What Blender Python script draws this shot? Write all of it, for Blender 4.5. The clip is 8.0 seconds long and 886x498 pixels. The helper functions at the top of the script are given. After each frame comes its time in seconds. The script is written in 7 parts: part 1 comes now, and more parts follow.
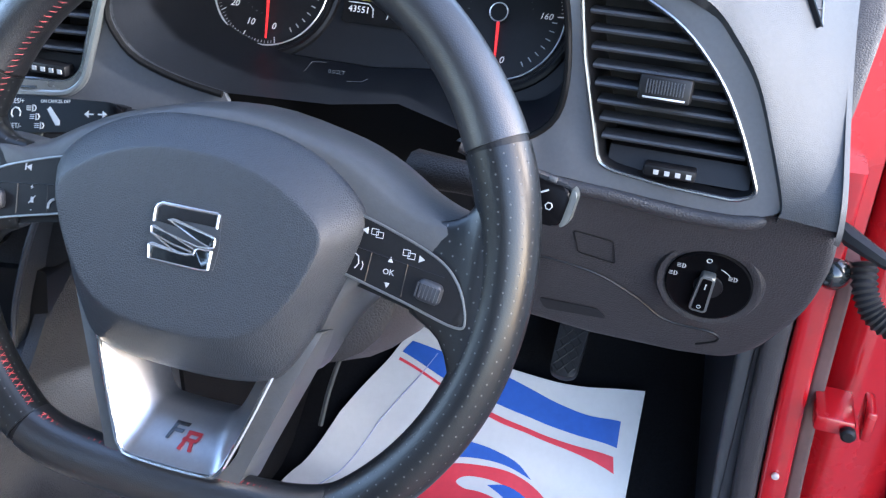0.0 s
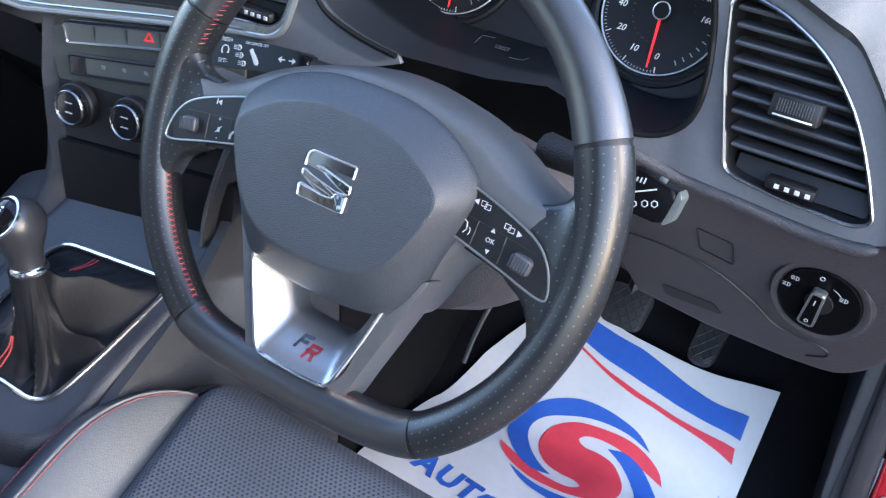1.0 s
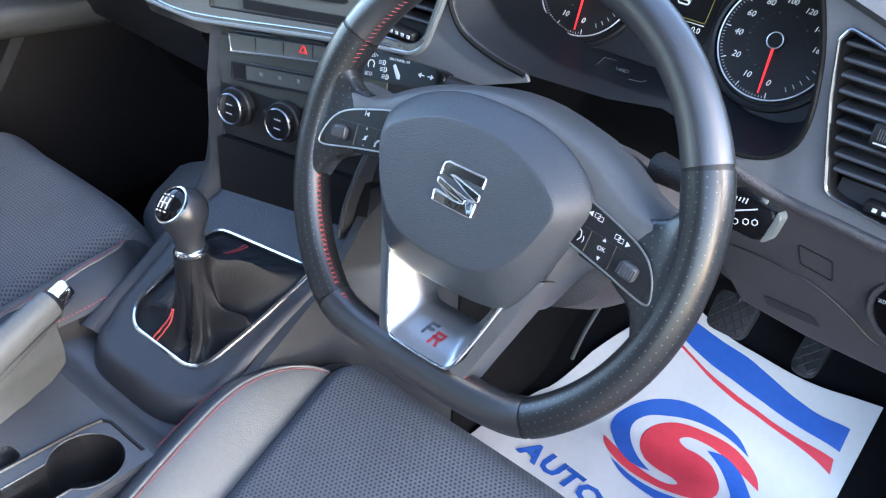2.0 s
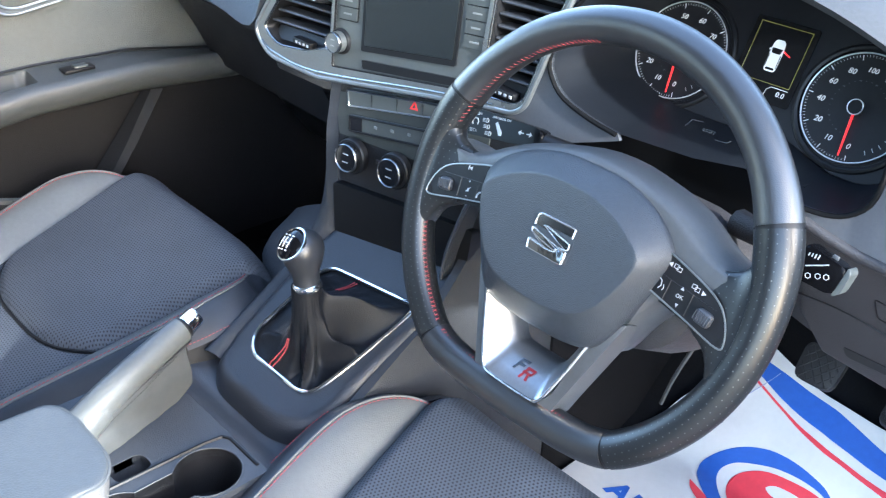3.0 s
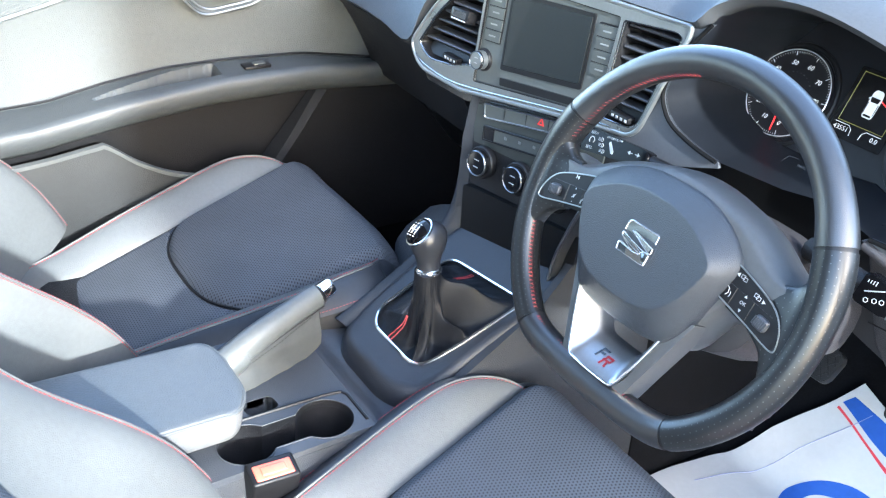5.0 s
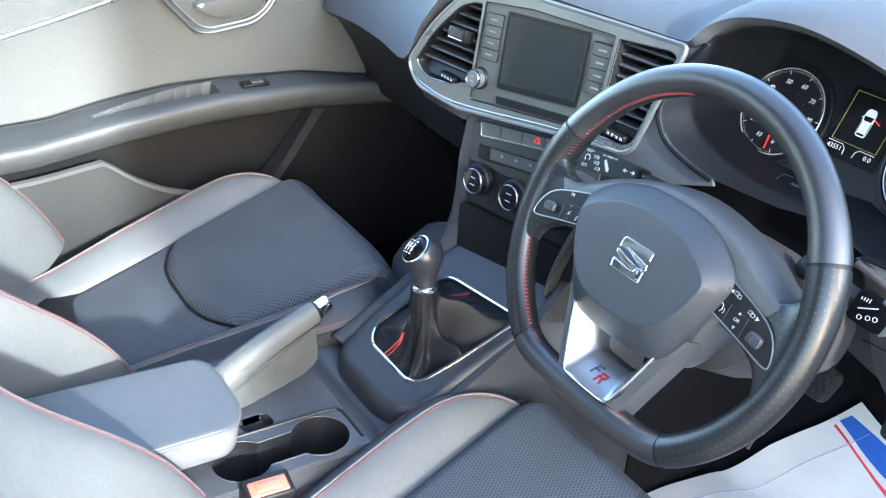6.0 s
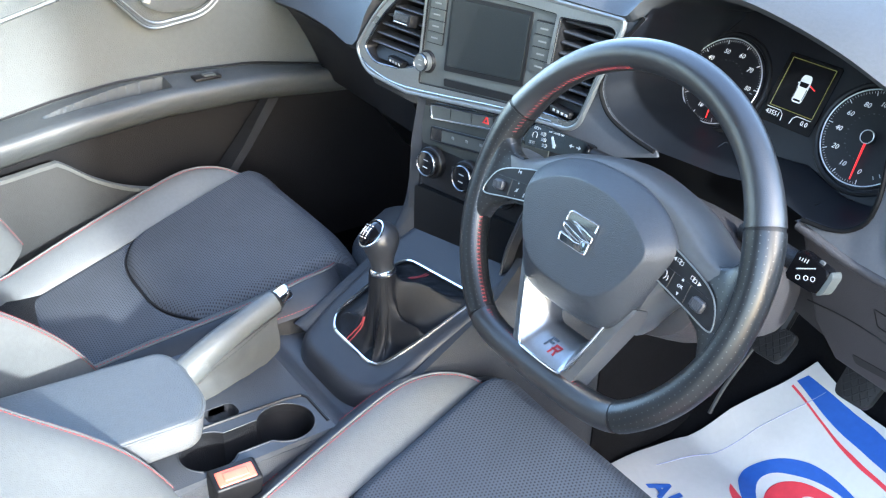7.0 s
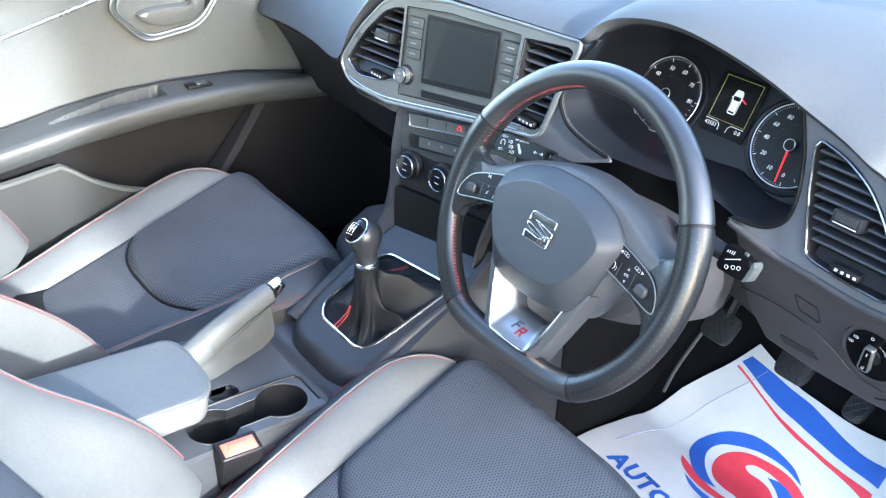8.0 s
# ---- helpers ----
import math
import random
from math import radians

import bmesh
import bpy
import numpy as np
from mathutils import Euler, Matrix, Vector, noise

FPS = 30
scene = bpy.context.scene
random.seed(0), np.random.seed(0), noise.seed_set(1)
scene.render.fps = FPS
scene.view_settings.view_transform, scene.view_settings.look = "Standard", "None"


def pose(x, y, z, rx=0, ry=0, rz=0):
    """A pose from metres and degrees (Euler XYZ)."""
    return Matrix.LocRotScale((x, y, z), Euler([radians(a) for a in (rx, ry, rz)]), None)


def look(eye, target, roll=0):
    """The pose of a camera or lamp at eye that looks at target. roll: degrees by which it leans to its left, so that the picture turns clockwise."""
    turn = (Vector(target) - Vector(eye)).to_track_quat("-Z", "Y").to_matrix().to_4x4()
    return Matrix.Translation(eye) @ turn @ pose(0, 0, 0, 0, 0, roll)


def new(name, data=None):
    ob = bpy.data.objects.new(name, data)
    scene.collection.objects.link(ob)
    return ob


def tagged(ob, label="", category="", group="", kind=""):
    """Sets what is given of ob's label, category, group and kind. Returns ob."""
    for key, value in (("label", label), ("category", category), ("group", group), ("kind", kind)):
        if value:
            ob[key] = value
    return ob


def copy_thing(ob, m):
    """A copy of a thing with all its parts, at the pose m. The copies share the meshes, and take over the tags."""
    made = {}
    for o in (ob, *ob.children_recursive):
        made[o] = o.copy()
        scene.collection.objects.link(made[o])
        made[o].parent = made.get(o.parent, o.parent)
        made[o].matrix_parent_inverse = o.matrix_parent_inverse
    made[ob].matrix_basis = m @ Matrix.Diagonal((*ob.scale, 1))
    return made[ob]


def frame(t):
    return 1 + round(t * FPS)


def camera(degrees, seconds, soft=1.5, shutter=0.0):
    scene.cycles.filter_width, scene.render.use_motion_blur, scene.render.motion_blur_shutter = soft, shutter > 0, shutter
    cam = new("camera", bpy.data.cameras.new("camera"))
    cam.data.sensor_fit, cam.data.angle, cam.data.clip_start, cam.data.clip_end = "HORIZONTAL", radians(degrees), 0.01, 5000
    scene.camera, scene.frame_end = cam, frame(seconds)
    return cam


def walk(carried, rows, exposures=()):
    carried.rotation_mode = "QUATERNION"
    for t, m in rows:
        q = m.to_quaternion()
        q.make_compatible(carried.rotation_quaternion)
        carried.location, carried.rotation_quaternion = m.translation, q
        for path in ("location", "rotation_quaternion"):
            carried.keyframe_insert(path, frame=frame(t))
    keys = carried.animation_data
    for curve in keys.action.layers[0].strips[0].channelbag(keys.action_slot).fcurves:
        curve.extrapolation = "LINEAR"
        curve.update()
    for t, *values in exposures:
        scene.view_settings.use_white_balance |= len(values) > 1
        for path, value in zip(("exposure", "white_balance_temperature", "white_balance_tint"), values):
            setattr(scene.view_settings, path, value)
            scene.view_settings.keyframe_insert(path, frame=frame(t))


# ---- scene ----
cam = camera(49.5, 8.0, soft=1.2, shutter=0.15)

PATH = [
    (0, (0.279, -0.442, 0.956), (-0.23, 1.253, 0.024), 3.5),
    (0.5, (0.315, -0.44, 0.973), (-0.379, 1.147, -0.028), 5.7),
    (1, (0.356, -0.466, 1.009), (-0.508, 0.993, -0.052), 6.1),
    (1.5, (0.37, -0.501, 1.03), (-0.603, 0.849, -0.081), 5.6),
    (2.8, (0.428, -0.564, 1.098), (-0.755, 0.677, 0.069), 3.0),
    (3, (0.436, -0.576, 1.101), (-0.793, 0.624, 0.077), 2.8),
    (3.5, (0.464, -0.599, 1.105), (-0.834, 0.514, 0.067), 3.4),
    (4, (0.507, -0.622, 1.127), (-0.915, 0.308, 0.072), 1.3),
    (4.5, (0.548, -0.634, 1.14), (-0.908, 0.264, 0.104), 1.9),
    (4.7, (0.555, -0.635, 1.141), (-0.874, 0.322, 0.12), 3.3),
    (5.8, (0.563, -0.641, 1.137), (-0.881, 0.348, 0.17), 5.9),
    (6, (0.565, -0.636, 1.14), (-0.879, 0.36, 0.181), 4.6),
    (6.5, (0.582, -0.631, 1.149), (-0.866, 0.375, 0.204), 2.6),
    (7, (0.59, -0.627, 1.146), (-0.809, 0.41, 0.162), 2.7),
    (7.5, (0.601, -0.629, 1.152), (-0.782, 0.426, 0.166), 2.9),
    (8, (0.684, -0.708, 1.218), (-0.675, 0.372, 0.225), 3.3),
]
walk(cam, [(t, look(eye, target, roll)) for t, eye, target, roll in PATH], [(0, 2.44, 6000, 16), (1.6, 2.63, 6000, 14), (3.0, 2.83, 5950, 9), (4.3, 3.02, 6000, 8), (6.2, 2.79, 6000, 8), (7.5, 2.89, 6000, 8), (8, 2.99, 6050, 9)])

# ---------------------------------------------------------------- light
world = bpy.data.worlds.new("sky")
scene.world = world
world.use_nodes = True
wn = world.node_tree
sky = wn.nodes.new("ShaderNodeTexSky")
sky.sky_type, sky.sun_disc = "NISHITA", False
SUN_EL, SUN_AZ = 21.0, 92.0          # degrees above the horizon, clockwise from straight ahead
sky.dust_density, sky.ozone_density = 1.4, 0.85
sky.sun_elevation, sky.sun_rotation = radians(SUN_EL), radians(SUN_AZ)
wn.links.new(sky.outputs[0], wn.nodes["Background"].inputs[0])
wn.nodes["Background"].inputs[1].default_value = 0.32
sun = new("sun", bpy.data.lights.new("sun", "SUN"))
sun.data.energy, sun.data.angle, sun.data.color = 2.1, radians(2.0), (0.98, 1.0, 0.97)
sx = Vector((math.sin(radians(SUN_AZ)) * math.cos(radians(SUN_EL)), math.cos(radians(SUN_AZ)) * math.cos(radians(SUN_EL)), math.sin(radians(SUN_EL))))
sun.matrix_world = look(sx * 30, (0, 0, 0))


# ---------------------------------------------------------------- materials
def nodes_of(name):
    m = bpy.data.materials.new(name)
    m.use_nodes = True
    return m, m.node_tree, m.node_tree.nodes["Principled BSDF"]


def link(nt, a, b):
    nt.links.new(a, b)


def noise_node(nt, scale, detail=3.0, rough=0.55, vec=None):
    n = nt.nodes.new("ShaderNodeTexNoise")
    n.inputs["Scale"].default_value, n.inputs["Detail"].default_value, n.inputs["Roughness"].default_value = scale, detail, rough
    if vec is not None:
        link(nt, vec, n.inputs["Vector"])
    return n


def ramp(nt, fac, a, b, lo=0.3, hi=0.7):
    r = nt.nodes.new("ShaderNodeValToRGB")
    r.color_ramp.elements[0].position, r.color_ramp.elements[1].position = lo, hi
    r.color_ramp.elements[0].color, r.color_ramp.elements[1].color = (*a, 1), (*b, 1)
    link(nt, fac, r.inputs[0])
    return r.outputs[0]


def calc(nt, op, a, b=0.0, c=0.0):
    n = nt.nodes.new("ShaderNodeMath")
    n.operation = op
    for i, v in enumerate((a, b, c)):
        if hasattr(v, "is_linked"):
            link(nt, v, n.inputs[i])
        else:
            n.inputs[i].default_value = v
    return n.outputs[0]


def coords(nt, kind="Object"):
    return nt.nodes.new("ShaderNodeTexCoord").outputs[kind]


def surface(name, col, rough=0.5, metal=0.0, grain=600.0, bump=0.15, vary=0.18, big=7.0, coat=0.0, cells=False, spec=0.5, rvar=0.12, sheen=0.0):
    """A surface with grain, slow stains of tone, and gloss that varies."""
    m, nt, b = nodes_of(name)
    v = coords(nt)
    slow = noise_node(nt, big, 5.0, 0.6, v)
    fine = noise_node(nt, grain * 0.35, 2.0, 0.6, v)
    both = calc(nt, "MULTIPLY_ADD", fine.outputs[0], 0.4, calc(nt, "MULTIPLY", slow.outputs[0], 0.6))
    dark, light = [c * (1 - vary) for c in col], [min(1.0, c * (1 + vary)) for c in col]
    link(nt, ramp(nt, both, dark, light, 0.35, 0.65), b.inputs["Base Color"])
    rr = calc(nt, "MULTIPLY_ADD", slow.outputs[0], rvar * 2, rough - rvar)
    link(nt, rr, b.inputs["Roughness"])
    b.inputs["Metallic"].default_value = metal
    b.inputs["Specular IOR Level"].default_value = spec
    b.inputs["Coat Weight"].default_value = coat
    b.inputs["Coat Roughness"].default_value = 0.05
    b.inputs["Sheen Weight"].default_value = sheen
    if bump:
        if cells:
            t = nt.nodes.new("ShaderNodeTexVoronoi")
            t.feature = "DISTANCE_TO_EDGE"
            t.inputs["Scale"].default_value = grain
            link(nt, v, t.inputs["Vector"])
            hgt = calc(nt, "MINIMUM", calc(nt, "MULTIPLY", t.outputs["Distance"], 4.0), 1.0)
        else:
            hgt = noise_node(nt, grain, 3.0, 0.6, v).outputs[0]
        bp = nt.nodes.new("ShaderNodeBump")
        bp.inputs["Strength"].default_value, bp.inputs["Distance"].default_value = bump, 0.0008
        link(nt, hgt, bp.inputs["Height"])
        link(nt, bp.outputs[0], b.inputs["Normal"])
    return m


def dotted(name, col, dot, period, size, uv=True, rough=0.45, bump=0.4, stretch=1.0, grain=900.0, axes=(0, 1), vary=0.15):
    """Leather or cloth with staggered rows of small holes or knots."""
    m, nt, b = nodes_of(name)
    v = coords(nt, "UV" if uv else "Object")
    sp = nt.nodes.new("ShaderNodeSeparateXYZ")
    link(nt, v, sp.inputs[0])
    x = calc(nt, "DIVIDE", sp.outputs[axes[0]], period * stretch)
    y = calc(nt, "DIVIDE", sp.outputs[axes[1]], period)
    x = calc(nt, "ADD", x, calc(nt, "MULTIPLY", calc(nt, "FLOOR", y), 0.5))
    fx = calc(nt, "SUBTRACT", calc(nt, "FRACT", x), 0.5)
    fy = calc(nt, "SUBTRACT", calc(nt, "FRACT", y), 0.5)
    d = calc(nt, "SQRT", calc(nt, "ADD", calc(nt, "MULTIPLY", fx, fx), calc(nt, "MULTIPLY", fy, fy)))
    edge = nt.nodes.new("ShaderNodeMapRange")
    edge.inputs[1].default_value, edge.inputs[2].default_value, edge.inputs[3].default_value, edge.inputs[4].default_value = size * 0.7, size * 1.3, 1.0, 0.0
    link(nt, d, edge.inputs[0])
    o = coords(nt)
    slow = noise_node(nt, 9.0, 4.0, 0.6, o)
    base = ramp(nt, slow.outputs[0], [c * (1 - vary) for c in col], [c * (1 + vary) for c in col])
    mx = nt.nodes.new("ShaderNodeMix")
    mx.data_type = "RGBA"
    link(nt, edge.outputs[0], mx.inputs["Factor"])
    link(nt, base, mx.inputs["A"])
    mx.inputs["B"].default_value = (*dot, 1)
    link(nt, mx.outputs["Result"], b.inputs["Base Color"])
    link(nt, calc(nt, "MULTIPLY_ADD", slow.outputs[0], 0.2, rough - 0.1), b.inputs["Roughness"])
    g = noise_node(nt, grain, 2.0, 0.6, o)
    hgt = calc(nt, "SUBTRACT", calc(nt, "MULTIPLY", g.outputs[0], 0.3), edge.outputs[0])
    bp = nt.nodes.new("ShaderNodeBump")
    bp.inputs["Strength"].default_value, bp.inputs["Distance"].default_value = bump, 0.0008
    link(nt, hgt, bp.inputs["Height"])
    link(nt, bp.outputs[0], b.inputs["Normal"])
    return m


def glow(name, col, strength):
    m, nt, b = nodes_of(name)
    b.inputs["Base Color"].default_value = (*col, 1)
    b.inputs["Emission Color"].default_value = (*col, 1)
    b.inputs["Emission Strength"].default_value = strength
    b.inputs["Roughness"].default_value = 0.3
    return m


LEATHER = surface("black_leather", (0.012, 0.0125, 0.014), 0.33, spec=0.95, grain=800, bump=0.12, cells=True, vary=0.2)
PERF = dotted("perforated_leather", (0.0085, 0.0098, 0.0110), (0.066, 0.069, 0.072), 0.0066, 0.08, rough=0.32, bump=0.25)
PERF_FLAT = dotted("perforated_leather_flat", (0.0085, 0.0098, 0.0110), (0.066, 0.069, 0.072), 0.0066, 0.08, uv=False, rough=0.32, bump=0.25, axes=(0, 2))
PAD = surface("airbag_cover", (0.0258, 0.0308, 0.0378), 0.42, spec=0.5, grain=700, bump=0.3, cells=True, vary=0.14)
SPOKE = surface("spoke_cover", (0.056, 0.059, 0.062), 0.42, grain=500, bump=0.2, vary=0.12)
DASHTOP = surface("dash_top", (0.046, 0.049, 0.053), 0.58, spec=0.35, grain=800, bump=0.25, cells=True, vary=0.15, big=4)
FASCIA = surface("fascia_paint", (0.122, 0.131, 0.148), 0.36, metal=0.5, grain=900, bump=0.05, vary=0.08, coat=0.15)
GUNMETAL = surface("silver_trim", (0.235, 0.25, 0.25), 0.30, metal=0.7, grain=900, bump=0.03, vary=0.08)
SLAT = surface("slat_plastic", (0.036, 0.038, 0.043), 0.4, grain=600, bump=0.1, vary=0.1)
LOWER = surface("lower_dash_plastic", (0.026, 0.0245, 0.027), 0.55, grain=420, bump=0.35, cells=True, vary=0.14)
CONSOLE = surface("console_plastic", (0.0310, 0.0335, 0.0385), 0.6, spec=0.3, grain=420, bump=0.3, cells=True, vary=0.12)
DARK = surface("dark_plastic", (0.011, 0.011, 0.0125), 0.5, spec=0.35, grain=420, bump=0.3, cells=True, vary=0.2)
STALK = surface("stalk_plastic", (0.0032, 0.0032, 0.0038), 0.22, spec=0.06, grain=500, bump=0.02, vary=0.2)
BLACK = surface("black_plastic", (0.007, 0.007, 0.008), 0.45, spec=0.3, grain=500, bump=0.12, vary=0.2)
# near-black for recesses under the dash: their low light is put into the colour
CAVE = surface("recess_black", (0.0062, 0.0066, 0.0076), 0.32, spec=0.32, grain=500, bump=0.1, vary=0.2)
GLOSS = surface("gloss_black", (0.008, 0.008, 0.009), 0.12, grain=300, bump=0.0, vary=0.15, rvar=0.05, coat=0.4)
SCREEN = surface("screen_glass", (0.016, 0.019, 0.019), 0.2, grain=200, bump=0.0, vary=0.1, rvar=0.06, coat=0.6)
DIAL = surface("dial_face", (0.0085, 0.0085, 0.0105), 0.42, spec=0.4, grain=500, bump=0.05, vary=0.2)
CHROME = surface("chrome", (0.86, 0.87, 0.88), 0.12, metal=1.0, grain=500, bump=0.0, vary=0.04, rvar=0.04)
# emblem chrome darkened so that its colour carries dark reflections
DARKCHROME = surface("dark_reflection_chrome", (0.13, 0.135, 0.14), 0.10, metal=1.0, grain=60, bump=0.25, vary=0.3, rvar=0.04)
RINGCHROME = surface("ring_chrome", (0.26, 0.27, 0.28), 0.26, metal=1.0, grain=500, bump=0.0, vary=0.05, rvar=0.05)
# pale metal for lines that stand for glints on the emblem's edges
EDGECHROME = surface("glint_chrome", (0.62, 0.63, 0.64), 0.26, metal=0.9, grain=500, bump=0.0, vary=0.05, rvar=0.05)
SATIN = surface("satin_silver", (0.72, 0.73, 0.74), 0.36, metal=0.7, grain=900, bump=0.02, vary=0.06, rvar=0.06)
CLOTH = dotted("mesh_cloth", (0.068, 0.076, 0.090), (0.017, 0.018, 0.023), 0.0037, 0.25, uv=False, rough=0.8, bump=0.9, stretch=1.35, grain=700)
BACKCLOTH = dotted("mesh_cloth_back", (0.068, 0.076, 0.090), (0.017, 0.018, 0.023), 0.0037, 0.25, uv=False, rough=0.8, bump=0.9, stretch=1.35, grain=700, axes=(0, 2))
GREYHIDE = surface("grey_leather", (0.094, 0.099, 0.099), 0.42, grain=420, bump=0.2, cells=True, vary=0.1)
BLACKHIDE = surface("black_seat_leather", (0.022, 0.024, 0.029), 0.44, grain=420, bump=0.15, cells=True, vary=0.15)
REDTHREAD = surface("red_thread", (0.32, 0.045, 0.050), 0.7, grain=2000, bump=0.3, vary=0.2)
SEATTHREAD = surface("seat_red_thread", (0.30, 0.05, 0.055), 0.7, grain=2000, bump=0.3, vary=0.2)
CARPET = surface("carpet", (0.006, 0.006, 0.007), 0.95, grain=900, bump=1.0, vary=0.4, spec=0.1)
PAPER = surface("paper", (0.64, 0.625, 0.61), 0.6, grain=300, bump=0.08, vary=0.04, big=14)
BLUEINK = surface("blue_ink", (0.03, 0.11, 0.44), 0.5, grain=300, bump=0.05, vary=0.1)
REDINK = surface("red_ink", (0.74, 0.052, 0.075), 0.5, grain=300, bump=0.05, vary=0.08)
THININK = surface("pale_ink", (0.35, 0.36, 0.50), 0.6, grain=300, bump=0.0, vary=0.1)
RED = surface("red_car_paint", (0.36, 0.006, 0.010), 0.25, grain=200, bump=0.0, vary=0.06, coat=0.8)
RUBBER = surface("rubber", (0.015, 0.015, 0.016), 0.6, grain=500, bump=0.2, vary=0.2)
WHITE = surface("white_print", (0.40, 0.41, 0.42), 0.5, grain=500, bump=0.0, vary=0.05)
GREYPRINT = surface("grey_print", (0.38, 0.39, 0.39), 0.5, grain=500, bump=0.0, vary=0.05)
FAINTPRINT = surface("faint_print", (0.17, 0.18, 0.18), 0.5, grain=500, bump=0.0, vary=0.05)
BUTTON = surface("grey_button", (0.078, 0.086, 0.084), 0.34, metal=0.3, grain=700, bump=0.05, vary=0.06)
BUCKLERED = surface("orange_red_button", (0.75, 0.13, 0.08), 0.4, grain=500, bump=0.05, vary=0.1)
DOORCARD = surface("door_card", (0.062, 0.070, 0.071), 0.5, grain=330, bump=0.3, cells=True, vary=0.08)
ROOFCLOTH = surface("roof_lining", (0.20, 0.205, 0.205), 0.9, grain=900, bump=0.3, vary=0.05)
ASPHALT = surface("asphalt", (0.16, 0.155, 0.15), 0.9, grain=120, bump=0.8, vary=0.25)
LIT_WHITE = glow("lit_white", (0.62, 0.63, 0.64), 0.07)
LIT_RED = glow("lit_red", (0.95, 0.03, 0.03), 0.16)
LIT_YELLOW = glow("lit_yellow", (0.28, 0.26, 0.06), 0.04)


# ---------------------------------------------------------------- builders
def thing(name, loc, label="", category="", group="", kind=""):
    ob = new(name)
    ob.location = loc
    ob.empty_display_size = 0.05
    return tagged(ob, label, category, group, kind)


def part(name, bm, material, parent=None, label="", m=None, sharp=38, smooth=True):
    """Links a bmesh, in world metres once m is applied, as one mesh under its thing or part."""
    if m is not None:
        bm.transform(m)
    bmesh.ops.recalc_face_normals(bm, faces=bm.faces[:])
    me = bpy.data.meshes.new(name)
    bm.to_mesh(me)
    bm.free()
    me.materials.append(material)
    if smooth:
        me.polygons.foreach_set("use_smooth", [True] * len(me.polygons))
        me.set_sharp_from_angle(angle=radians(sharp))
    ob = new(name, me)
    if parent is not None:
        ob.parent = parent
        ob.matrix_parent_inverse = world_of(parent).inverted()
    if label:
        ob["label"] = label
    return ob


def world_of(ob):
    m = Matrix.LocRotScale(ob.location, ob.rotation_euler, ob.scale)
    if ob.parent is not None:
        return world_of(ob.parent) @ ob.matrix_parent_inverse @ m
    return m


def B():
    return bmesh.new()


def rounded(pts, r=0.004, seg=4):
    """A closed outline with its corners rounded; a third number is that corner's own radius."""
    out, n = [], len(pts)
    for i in range(n):
        p = Vector(pts[i][:2])
        a, b = Vector(pts[i - 1][:2]) - p, Vector(pts[(i + 1) % n][:2]) - p
        rr = pts[i][2] if len(pts[i]) > 2 else r
        k = min(rr, a.length * 0.48, b.length * 0.48)
        if k < 1e-5:
            out.append(tuple(p))
            continue
        s, e = p + a.normalized() * k, p + b.normalized() * k
        for j in range(seg + 1):
            t = j / seg
            out.append(tuple(s * (1 - t) ** 2 + p * 2 * t * (1 - t) + e * t * t))
    return out


def curve_through(pts, n, closed=True):
    """A smooth line through points of any size, n steps to a span."""
    out, k = [], len(pts)
    v = [Vector(p) for p in pts]
    for i in range(k if closed else k - 1):
        if closed:
            p0, p1, p2, p3 = v[i - 1], v[i], v[(i + 1) % k], v[(i + 2) % k]
        else:
            p0, p1, p2, p3 = v[max(i - 1, 0)], v[i], v[i + 1], v[min(i + 2, k - 1)]
        for j in range(n):
            t = j / n
            out.append(0.5 * (2 * p1 + (p2 - p0) * t + (2 * p0 - 5 * p1 + 4 * p2 - p3) * t * t + (3 * p1 - p0 - 3 * p2 + p3) * t ** 3))
    if not closed:
        out.append(v[-1])
    return out


def rbox(bm, c, s, r=0.003, seg=2, m=None):
    """A box with rounded edges, centre c and size s."""
    tmp = bmesh.new()
    bmesh.ops.create_cube(tmp, size=1.0)
    bmesh.ops.scale(tmp, vec=s, verts=tmp.verts)
    if r > 0:
        bmesh.ops.bevel(tmp, geom=tmp.edges[:], offset=min(r, min(s) * 0.45), segments=seg, affect="EDGES", profile=0.5)
    bmesh.ops.translate(tmp, vec=c, verts=tmp.verts)
    if m is not None:
        tmp.transform(m)
    join(bm, tmp)


def join(bm, tmp):
    me = bpy.data.meshes.new("t")
    tmp.to_mesh(me)
    tmp.free()
    bm.from_mesh(me)
    bpy.data.meshes.remove(me)


def prism(bm, pts, z0, z1, r=0.0, seg=2, m=None, both=False):
    """A flat outline raised from z0 to z1, its upper rim rounded by r."""
    tmp = bmesh.new()
    lo = [tmp.verts.new((p[0], p[1], z0)) for p in pts]
    hi = [tmp.verts.new((p[0], p[1], z1)) for p in pts]
    n = len(pts)
    tmp.faces.new(lo[::-1])
    tmp.faces.new(hi)
    for i in range(n):
        tmp.faces.new((lo[i], lo[(i + 1) % n], hi[(i + 1) % n], hi[i]))
    if r > 0:
        hs = set(hi) | (set(lo) if both else set())
        es = [e for e in tmp.edges if e.verts[0] in hs and e.verts[1] in hs and abs(e.verts[0].co.z - e.verts[1].co.z) < 1e-7]
        bmesh.ops.bevel(tmp, geom=es, offset=r, segments=seg, affect="EDGES", profile=0.5, clamp_overlap=True)
    bmesh.ops.triangulate(tmp, faces=[f for f in tmp.faces if len(f.verts) > 4])
    if m is not None:
        tmp.transform(m)
    join(bm, tmp)


